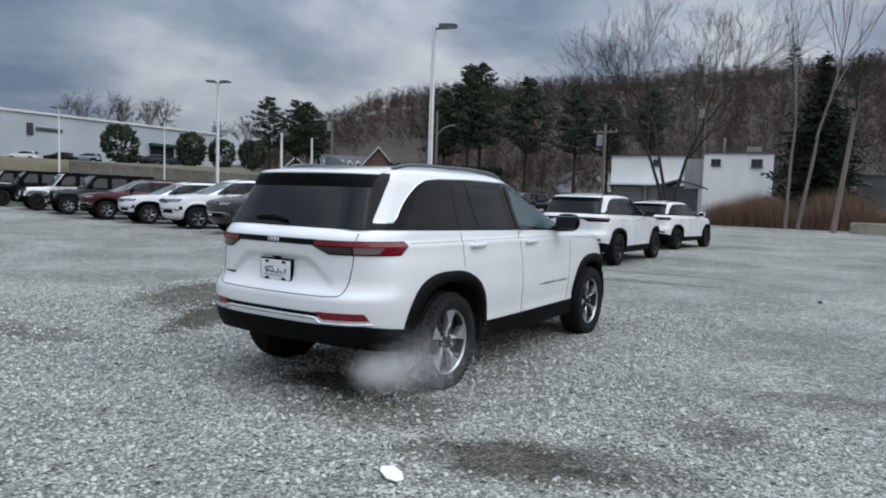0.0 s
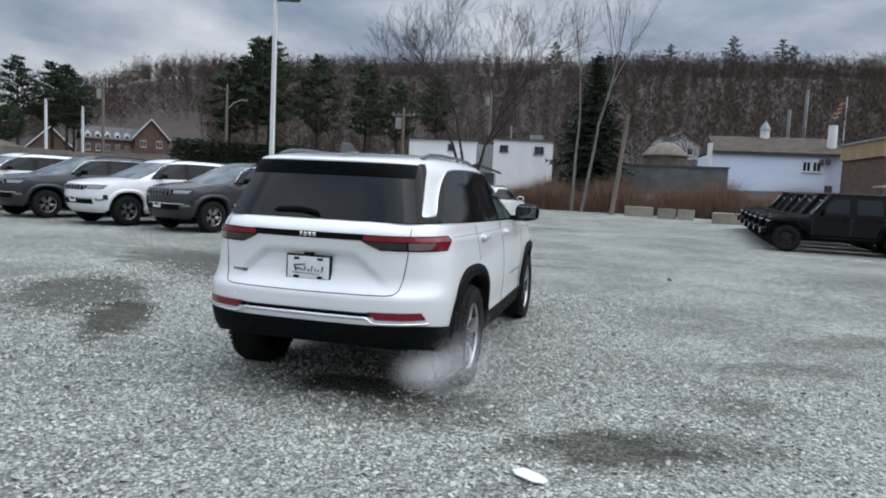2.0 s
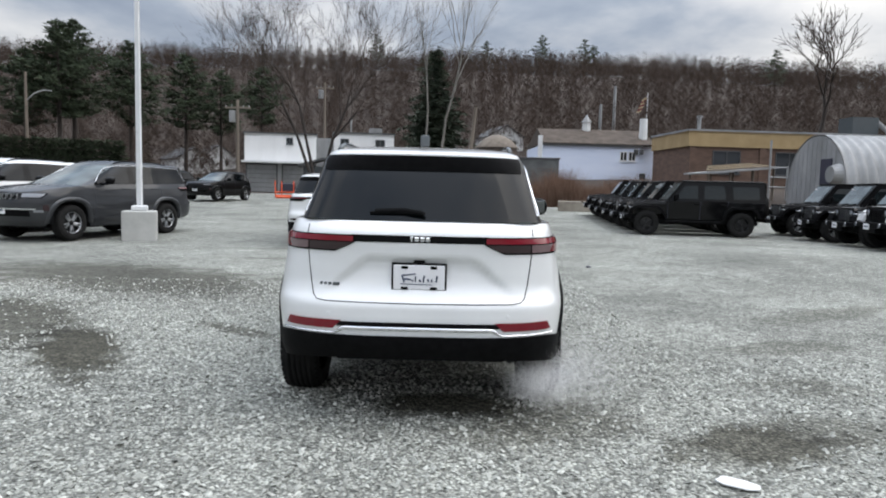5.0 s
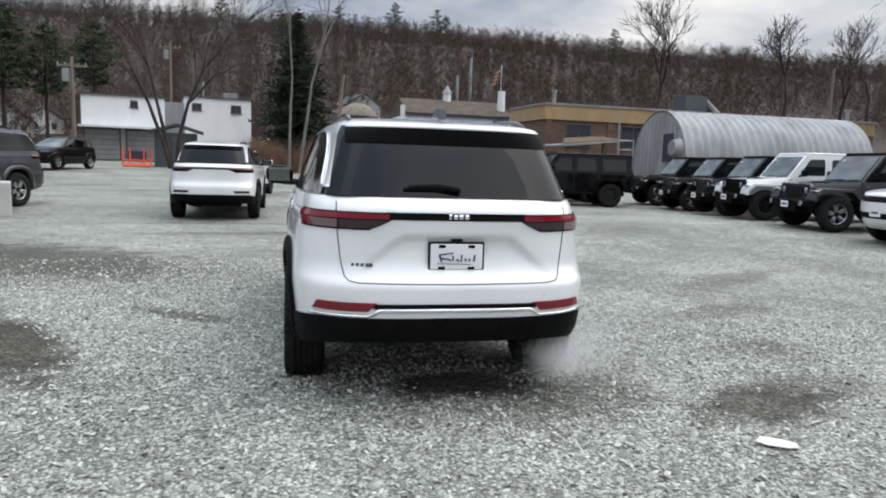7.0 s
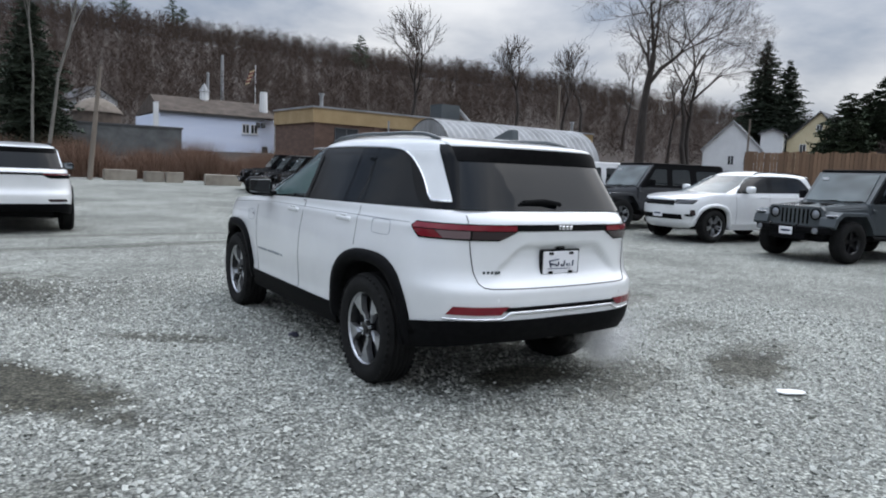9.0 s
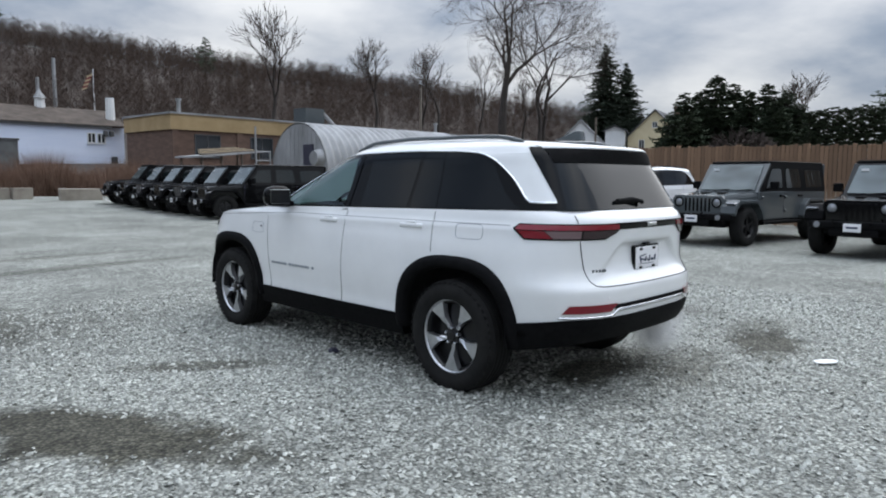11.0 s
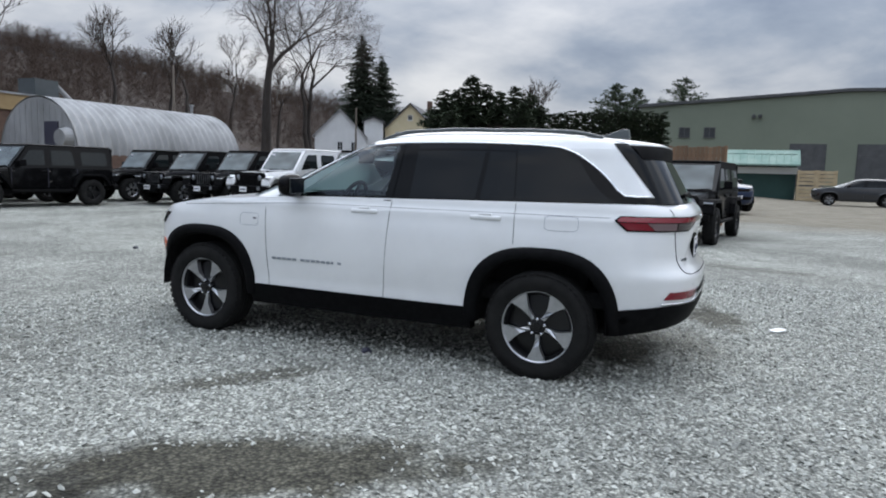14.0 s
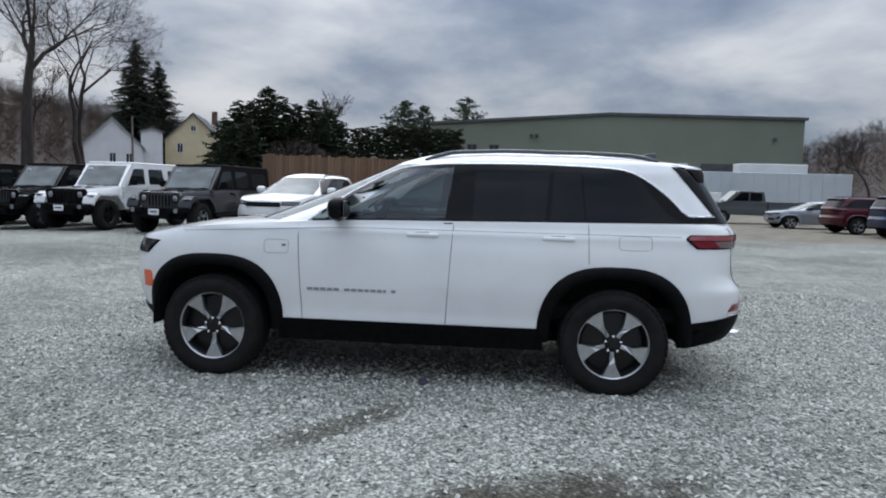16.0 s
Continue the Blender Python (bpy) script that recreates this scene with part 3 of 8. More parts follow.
def suv(pose_m, label, paint="white", hero=False, kx=1.0, ky=1.0, kz=1.0, wheel=("flared", 0.387), roof_z=None, glass="dark_glass", trim="plastic", lower="plastic", face="slots",
        upper=None, lower_hull=None, wb=2.964, category="car", group="", steer=0.0, name="sport_utility_vehicle", tail="bar", tint="alloy", rails=True, dlo=None, dq=0.0, foot=(-0.705, 0.835), rear_light=True):
    """A parked sport utility vehicle; its origin lies on the ground below the rear axle, and it looks to +y."""
    car = empty(name, pose_m, label, category, group)
    LH, UH = dict(lower_hull or LOWER), dict(upper or UPPER)
    lo, up = Hull(**LH, kx=kx, ky=ky, kz=kz), Hull(**UH, kx=kx, ky=ky, kz=kz)
    P = M[paint]
    d = 1.0 if hero else 2.2
    wy = wb / ky
    belt = smooth_curve([(-1.0, 1.235), (-0.5, 1.228), (1.0, 1.208), (2.3, 1.175), (2.5, 1.165)])
    top = smooth_curve([(-1.0, 1.235), (-0.5, 1.228), (1.0, 1.208), (2.3, 1.178), (2.75, 1.15), (3.36, 1.085), (3.6, 1.03), (3.85, 0.985)])
    dl = dlo or [(-0.50, 1.284), (-0.384, 1.408), (-0.279, 1.492), (-0.161, 1.566), (-0.08, 1.597), (0.078, 1.617), (0.3, 1.626), (1.0, 1.628), (1.35, 1.615), (1.62, 1.575), (1.95, 1.40), (2.2, 1.22)]
    dtop = smooth_curve(dl)
    za = 0.33
    arches = ((0.0, 0.46, 0.50), (wy, 0.46, 0.50))

    # lower body shell, with the plate recess pressed in and the wheel openings left out
    nc, nz = int(190 / d), int(40 / d)
    fr = np.linspace(0, 1, nc + 1)
    fr = fr - 0.035 * np.sin(2 * math.pi * fr)
    verts, keep, grid = [], [], []
    for i in range(nz + 1):
        row = []
        for f in fr:
            s1 = lo.total(1.0) * f
            y = lo.at(1.0, s1)[1] / ky
            zt = top(y)
            z0 = 0.40 + 0.13 * min(max((-0.46 - y) / 0.06, 0.0), 1.0)
            z = z0 + (zt - z0) * i / nz
            p = list(lo.at(z, lo.total(z) * f))
            if p[1] < -0.8 * ky and hero:
                ax = abs(p[0])
                side = 0.30 + (1.02 - z) * 1.15
                if 0.79 < z < 1.03 and ax < side + 0.03:
                    a = min(1, (side + 0.03 - ax) / 0.03) * min(1, (1.03 - z) / 0.02) * max(0.0, min(1, (z - 0.79) / 0.16))
                    p[1] += 0.030 * a
            row.append(p)
        grid.append(row)
    for sgn in (1, -1):
        vs, fs = sheet(grid, sgn)
        cent = [sum((Vector(vs[i]) for i in q), Vector()) / 4 for q in fs]
        fs = [q for q, c in zip(fs, cent) if not any(in_arch(c.y / ky, c.z / kz, yc, za, 0.51, 0.55) for yc, a, b in arches)]
        n0 = len(verts)
        verts += vs
        keep += [tuple(i + n0 for i in q) for q in fs]
    # bonnet, from the top edge of the shell to the middle
    j0 = next(j for j, f in enumerate(fr) if lo.at(1.0, lo.total(1.0) * f)[1] / ky > 2.25)
    edge = grid[-1][j0:]
    hood = []
    for k in range(9):
        u = 1 - k / 8
        hood.append([(p[0] * u, p[1], p[2] + 0.045 * kz * (1 - u * u) * min(1, p[0] / 0.5)) for p in edge])
    for sgn in (1, -1):
        vs, fs = sheet([r[::-1] for r in hood], -sgn)
        vs = [(-x, y, z) for x, y, z in vs]
        n0 = len(verts)
        verts += vs
        keep += [tuple(i + n0 for i in q) for q in fs]
    # shoulder ledge that closes the body at the windows' foot
    ledge = [[g for g in grid[-1][:j0 + 2]], [(g[0] * 0.90, g[1] + (0.05 if g[1] < -0.7 else 0), g[2] + 0.004) for g in grid[-1][:j0 + 2]]]
    for sgn in (1, -1):
        vs, fs = sheet(ledge, sgn)
        n0 = len(verts)
        verts += vs
        keep += [tuple(i + n0 for i in q) for q in fs]
    obj("body", verts, keep, P, car)

    # roof and pillars
    nrf = int(60 / d) * 2
    levels = [1.60, 1.625, 1.645, 1.66, 1.672, 1.685, 1.70, 1.712, 1.725, 1.738, 1.747, 1.752]
    lv = []
    for z in levels:
        lv.append([up.at(z, up.total(z) * j / nrf) for j in range(nrf + 1)])
    verts, faces = [], []
    for sgn in (1, -1):
        rows = lv + [[(0.0, p[1], p[2]) for p in lv[-1]]]
        vs, fs = sheet(rows, sgn)
        n0 = len(verts)
        verts += vs
        faces += [tuple(i + n0 for i in q) for q in fs]
        # strip over the windows down to their top line, and the rear pillar down to the shoulder
        ys = np.linspace(-0.48 - dq, 1.72, int(70 / d))
        cols = by_columns(up, ys, lambda y: dtop(y) if y > -0.47 - dq else 1.28, lambda y: 1.60 if dtop(y) < 1.60 else dtop(y) + 0.004, 8, 0.0, 0.02)
        vs, fs = sheet(cols[0], sgn)
        n0 = len(verts)
        verts += vs
        faces += [tuple(i + n0 for i in q) for q in fs]
        # rear pillar from its foot to the roof
        lev = by_levels(up, np.linspace(1.285, 1.605, 12), lambda z: up.s_of_x(z, 0.69 - (z - 1.24) * 0.30) - 0.02, lambda z: up.s_of_y(z, -0.47 - dq), 12, 0.0, 0.02)
        vs, fs = sheet(lev[0], sgn)
        n0 = len(verts)
        verts += vs
        faces += [tuple(i + n0 for i in q) for q in fs]
        # windscreen pillars
        ya = smooth_curve([(1.15, 2.30), (1.22, 2.2), (1.40, 1.95), (1.575, 1.62), (1.61, 1.45)])
        zs = np.linspace(1.15, 1.60, 14)
        lev = by_levels(up, zs, lambda z: up.s_of_y(z, ya(z)), lambda z: up.s_of_x(z, 0.86 * up.W(z), True), 8, 0.0, 0.02)
        vs, fs = sheet(lev[0], sgn)
        n0 = len(verts)
        verts += vs
        faces += [tuple(i + n0 for i in q) for q in fs]
    obj("roof", verts, faces, P, car)

    # windscreen and rear window
    zs = np.linspace(1.15, 1.655, 14)
    ws = by_levels(up, zs, lambda z: up.s_of_x(z, 0.86 * up.W(z), True), lambda z: up.total(z), 10, 0.002, 0.004)
    vs, fs = sheet(ws[0], 1)
    vb, fb = sheet(ws[0], -1)
    obj("windscreen", vs + vb, fs + [tuple(i + len(vs) for i in q) for q in fb], M["clear_glass"] if hero else M["windscreen"], car)
    zs = np.linspace(1.24, 1.64, 14)

    def rear_edge(z):
        return up.s_of_x(z, 0.69 - (z - 1.24) * 0.30)
    g = by_levels(up, zs, lambda z: 0.0, rear_edge, 14, 0.006, 0.01)
    vs, fs = sheet(g[0], 1)
    vb, fb = sheet(g[0], -1)
    obj("rear_window", vs + vb, fs + [tuple(i + len(vs) for i in q) for q in fb], M["dark_glass"], car)
    for sgn in (1, -1):
        # black surround between rear window and pillar, foot trim below the pillar
        g = by_levels(up, zs, lambda z: rear_edge(z) - 0.01, lambda z: up.s_of_y(z, foot[0] + max(z - 1.283, 0) * foot[1]), 8, 0.006, 0.012)
        patch("rear_pillar_trim", g, M["gloss_black"], car, sgn)
        patch("pillar_foot", by_levels(up, np.linspace(1.238, 1.288, 4), lambda z: up.s_of_x(z, 0.685), lambda z: up.s_of_y(z, -0.56 - dq), 10, 0.002, 0.012), M["gloss_black"], car, sgn)
        ys = np.linspace(-0.60 - dq, 1.22 if hero else 2.15, 34)
        patch("window_surround", by_columns(up, ys, lambda y: belt(y) - 0.025, lambda y: max(dtop(y), 1.284) if y > -0.49 - dq else 1.284, 8, 0.004, 0.012), M["gloss_black"], car, sgn)
        lo_l, hi_l = (lambda y: belt(y) + 0.012), (lambda y: dtop(y) - 0.012)
        # side panes
        patch("front_door_window", by_pane(up, lo_l, hi_l, (2.13, 1.56), (1.215, 1.165), 18, 8), M["clear_glass" if hero else glass], car, sgn)
        patch("rear_door_window", by_pane(up, lo_l, hi_l, (1.03, 1.02), (0.51, 0.48), 10, 6), M["dark_glass"], car, sgn)
        patch("rear_door_quarter_window", by_pane(up, lo_l, hi_l, (0.475, 0.445), (0.225, 0.262), 6, 6), M["dark_glass"], car, sgn)
        patch("rear_side_window", by_pane(up, lo_l, hi_l, (0.215, 0.25), (-0.47 - dq, -0.17 - 1.5 * dq), 14, 8), M["dark_glass"], car, sgn)
        if hero:
            patch("door_pillar", by_pane(up, lambda y: belt(y) - 0.02, hi_l, (1.235, 1.18), (1.17, 1.14), 2, 6, 0.010, 0.02), M["gloss_black"], car, sgn)
            patch("belt_trim", by_columns(up, np.linspace(1.2, 2.22, 16), lambda y: belt(y) - 0.028, lambda y: belt(y) + 0.014, 2, 0.006, 0.02), M["gloss_black"], car, sgn)
            patch("window_header_trim", by_columns(up, np.linspace(1.16, 2.16, 16), lambda y: dtop(y) - 0.026, lambda y: dtop(y) + 0.002, 2, 0.006, 0.012), M["gloss_black"], car, sgn)
        # bright strip round the windows
        bm = bmesh.new()
        line = [(y, dtop(y)) for y in np.linspace(2.18, -0.47 - dq, 60 if hero else 24)] + [(-0.52 - dq, 1.284), (-0.60 - dq, 1.282)] + ([(-0.70, 1.282)] if not dq else [])
        tube(bm, [(p[0] * sgn, p[1], p[2]) for p in (up.at(z, up.s_of_y(z, y), 0.006) for y, z in line)], 0.007, 6)
        part("window_strip", bm, M["chrome"] if hero or face == "slots" else P, car, smooth=True)

        # wheel openings: flares, dark linings
        for yc, a, b in arches:
            rows = []
            ts = np.linspace(-0.02, math.pi + 0.02, 30)
            for u, off, ia, ib in ((0, -0.05, 0.455, 0.495), (0.1, 0.024, 0.465, 0.505), (0.5, 0.030, 0.505, 0.54), (0.9, 0.022, 0.545, 0.578), (1, -0.006, 0.555, 0.588)):
                r = []
                for t in ts:
                    y, z = arch_pt(yc, za, ia, ib, t)
                    z = max(z, 0.30)
                    s = lo.s_of_y(max(z, 0.34), y)
                    p = lo.at(max(z, 0.34), s, off)
                    r.append((p[0], p[1], z * kz))
                rows.append(r)
            vs, fs = sheet(rows, -sgn)
            vs = [(-x, y, z) for x, y, z in vs]
            obj("wheel_arch_flare", vs, fs, M[lower] if lower != "paint" else P, car)
            rows = [[(x, y * ky, max(z, 0.25) * kz) for y, z in (arch_pt(yc, za, 0.47, 0.51, t) for t in ts)] for x in (0.92 * kx, 0.62 * kx)]
            rows.append([(0.60 * kx, yc * ky, 0.3)] * len(ts))
            vs, fs = sheet(rows, sgn)
            obj("wheel_arch_lining", vs, fs, M["seat"], car)
        # sill
        ys = np.linspace(0.50, wy - 0.50, 20)
        patch("sill", by_columns(lo, ys, lambda y: 0.29, lambda y: 0.455, 5, 0.014, 0.10), M[lower] if lower != "paint" else P, car, sgn)
        # rear apron, wrapping round the corner
        apron = by_levels(lo, np.linspace(0.37, 0.575, 7), lambda z: 0.0, lambda z: lo.s_of_y(z, -0.50 + (0.575 - z) * 0.25), 30, 0.010, 0.03)
        apron = [[[(p[0], p[1], p[2] - 0.05 * max(0.0, min(1.0, (p[1] / ky + 0.85) / 0.35)) * (i > 3) + (0.075 * max(0.0, min(1.0, (-0.52 - p[1] / ky) / 0.40)) - 0.02) * (1 - i / 6)) for p in r] for i, r in enumerate(g)] for g in apron]
        patch("rear_apron", apron, M[lower] if lower != "paint" else P, car, sgn)
        patch("front_apron", by_levels(lo, np.linspace(0.31, 0.47, 5), lambda z: lo.s_of_y(z, wy + 0.50), lambda z: lo.total(z), 20, 0.010, 0.03), M[lower] if lower != "paint" else P, car, sgn)
        # head lamp
        patch("head_lamp", by_levels(lo, np.linspace(0.905, 0.985, 5), lambda z: lo.s_of_y(z, 3.45 + (0.985 - z) * 1.2), lambda z: lo.s_of_x(z, 0.50, True), 12, 0.008, 0.012), M["dark_lamp" if face == "plain" or hero else "lamp"], car, sgn)
        patch("lamp_housing", by_levels(lo, np.linspace(0.89, 0.995, 5), lambda z: lo.s_of_y(z, 3.41 + (0.995 - z) * 1.2), lambda z: lo.s_of_x(z, 0.47, True), 12, 0.003, 0.008), M["gloss_black"], car, sgn)
        patch("side_marker", by_levels(lo, np.linspace(0.63, 0.755, 3), lambda z: lo.s_of_y(z, wy + 0.53 + (0.755 - z) * -0.2), lambda z: lo.s_of_y(z, wy + 0.62), 3, 0.006, 0.01), M["orange"] if hero else M["smoke_lens"], car, sgn)
        # mirror
        mir = bmesh.new()
        r = bmesh.ops.create_uvsphere(mir, u_segments=16, v_segments=10, radius=1)
        for v in mir.verts:
            e = lambda q, n: math.copysign(abs(q) ** n, q)
            v.co = Vector((e(v.co.x, 0.7) * 0.125, e(v.co.y, 0.75) * (0.09 if v.co.y > 0 else 0.035), e(v.co.z, 0.7) * 0.088))
        bmesh.ops.translate(mir, vec=(1.035 * kx * sgn, 1.96 * ky, 1.275 * kz), verts=mir.verts)
        mo = part("mirror", mir, M["gloss_black"] if hero else (M["gloss_black"] if paint != "white" or face != "plain" else P), car, smooth=True)
        bm = bmesh.new()
        rod(bm, (0.86 * kx * sgn, 2.02 * ky, 1.205 * kz), (1.0 * kx * sgn, 1.985 * ky, 1.215 * kz), 0.03, 0.035, 8)
        part("mirror_arm", bm, M["gloss_black"], mo)
        bm = bmesh.new()
        box(bm, min(0.94 * kx * sgn, 1.13 * kx * sgn), max(0.94 * kx * sgn, 1.13 * kx * sgn), 1.918 * ky, 1.924 * ky, 1.215 * kz, 1.335 * kz, 0.003, 1)
        part("mirror_glass", bm, M["mirror"], mo)
        # door seams, handles
        for yy, z0, z1, dy in ((2.29, 0.455, 1.15, 0.02), (1.185, 0.455, 1.18, -0.02), (0.19, 0.93, 1.205, 0.01)):
            seam("door_seam", lo, [(yy + dy * (z - 0.8) / 0.35, z) for z in np.linspace(z0, z1, 10)], car, sgn, M["seam"] if paint == "white" else M["ink"], 0.0030)
        for yh in (1.385, 0.41):
            q = lo.at(1.10, lo.s_of_y(1.10, yh))
            hb = bmesh.new()
            box(hb, -0.010, 0.030, -0.115, 0.115, -0.016, 0.016, 0.012, 3)
            bmesh.ops.translate(hb, vec=(q[0] * sgn, q[1], q[2]), verts=hb.verts)
            part("door_handle", hb, P, car, smooth=True)
            if hero:
                hb = bmesh.new()
                box(hb, -0.006, 0.012, -0.05, 0.05, 0.014, 0.032, 0.006, 2)
                bmesh.ops.translate(hb, vec=(q[0] * sgn, q[1], q[2]), verts=hb.verts)
                part("handle_recess", hb, P, car)
    # underside
    bm = bmesh.new()
    box(bm, -0.58 * kx, 0.58 * kx, -0.45 * ky, 3.5 * ky, 0.29, 0.42, 0.03, 1)
    box(bm, -0.86 * kx, 0.86 * kx, 0.55 * ky, (wy - 0.55) * ky, 0.28, 0.42, 0.02, 1)
    box(bm, -0.66 * kx, 0.66 * kx, -0.80 * ky, -0.42 * ky, 0.44, 0.52, 0.03, 1)
    part("underbody", bm, M["seat"], car)
    for x in (0.825 * kx, -0.825 * kx):
        put_wheel(wheel[0], car, x, 0.0, wheel[1], 0.0 if x < 0 else 0.5, 0.0, 0.024 if hero else 0.0, rim=0.253 if hero else 0.245, tint=tint, small=not hero)
        put_wheel(wheel[0], car, x, wb, wheel[1], 0.03 if x < 0 else 0.9, steer, 0.020 if hero else 0.0, rim=0.253 if hero else 0.245, tint=tint, small=not hero)

    # tail lamps and rear details
    for sgn in (1, -1):
        if not rear_light:
            continue

        def s_in(z):
            return lo.s_of_x(z, 0.375 + max(0, 1.11 - z) * 2.2) if tail == "bar" else lo.s_of_x(z, 0.46)

        def s_out(z):
            return lo.s_of_y(z, -0.475 - abs(z - 1.125) * 1.2)
        lamp = patch("tail_lamp", by_levels(lo, np.linspace(1.056, 1.156, 8), s_in, s_out, 30, 0.005, 0.012), M["gloss_black"], car, sgn)
        patch("red_strip", by_levels(lo, np.linspace(1.118, 1.149, 3), lambda z: s_in(z) + 0.01, lambda z: s_out(z) - 0.015, 26, 0.010, 0.008), M["red_lens" if hero else "dark_red_lens"], lamp, sgn, "red light strip")
        if hero:
            sc = lambda z: lo.s_of_x(z, 0.655)
            patch("inner_lens", by_levels(lo, np.linspace(1.066, 1.112, 3), lambda z: s_in(z) + 0.012, lambda z: sc(z) - 0.006, 12, 0.010, 0.008), M["smoke_lens"], lamp, sgn, "smoked lens")
            patch("outer_lens", by_levels(lo, np.linspace(1.066, 1.112, 3), lambda z: sc(z) + 0.006, lambda z: s_out(z) - 0.20, 12, 0.010, 0.008), M["clear_lens"], lamp, sgn, "clear lens")
            patch("side_lens", by_levels(lo, np.linspace(1.066, 1.112, 3), lambda z: s_out(z) - 0.195, lambda z: s_out(z) - 0.02, 8, 0.010, 0.008), M["red_lens"], lamp, sgn, "red lens")
        # low reflector
        z0, z1 = 0.612, 0.662
        patch("reflector", by_levels(lo, np.linspace(z0, z1, 4), lambda z: lo.s_of_x(z, 0.495 - (z - z0) * 1.0), lambda z: lo.s_of_x(z, 0.79 - (z - z0) * 0.5), 14, 0.008, 0.012), M["red_lens" if hero else "smoke_lens"], car, sgn, "red reflector" if hero else "dark reflector")
    if hero:
        hero_details(car, lo, up, belt, dtop)
    else:
        car_face(car, lo, face, P)
    if tail == "bar" and rear_light:
        for sgn in (1, -1):
            patch("lamp_bar", by_levels(lo, np.linspace(1.116, 1.158, 4), lambda z: 0.0, lambda z: lo.s_of_x(z, 0.40), 10, 0.004, 0.01), M["gloss_black"], car, sgn)
    # spoiler: a lip that follows the roof's rear edge
    smax = up.s_of_x(1.65, 0.585)
    ss = np.linspace(0, smax, 22)
    reach = lambda s: 0.012 + 0.085 * (1 - (s / smax) ** 2.4)
    rows = [[up.at(1.69, s * 0.96, 0.0) for s in ss], [up.at(1.672, s, reach(s) * 0.5) for s in ss], [up.at(1.652, s, reach(s)) for s in ss], [up.at(1.636, s, reach(s) + 0.004) for s in ss], [up.at(1.628, s, reach(s) * 0.9) for s in ss]]
    under = [rows[-1], [up.at(1.60, s, reach(s) * 0.45 + 0.012) for s in ss], [up.at(1.535, s, 0.010) for s in ss]]
    for nm, rw, mm in (("spoiler", rows, P), ("spoiler_underside", under, M["plastic"])):
        va, fa = sheet(rw[::-1], 1)
        vb, fb = sheet(rw[::-1], -1)
        obj(nm, va + vb, fa + [tuple(i + len(va) for i in q) for q in fb], mm, car)
    if rails:
        for sgn in (1, -1):
            bm = bmesh.new()
            ys = np.linspace(1.42, -0.32, 18)
            pts = []
            zz = np.linspace(1.60, 1.75, 40)
            for i, y in enumerate(ys):
                e = min(i, 17 - i)
                over = [up.width(z, y) if up.R(z) < y < up.F(z) else 0.0 for z in zz]
                zr = zz[max(k for k in range(40) if over[k] >= 0.57 * kx or k == 0)]
                pts.append((sgn * 0.565 * kx, y * ky, (zr + (0.002, 0.018, 0.026)[min(e, 2)]) * kz))
            tube(bm, pts, 0.015, 8)
            part("roof_rail", bm, M["slate"] if hero else M["plastic"], car, smooth=True)
    return car


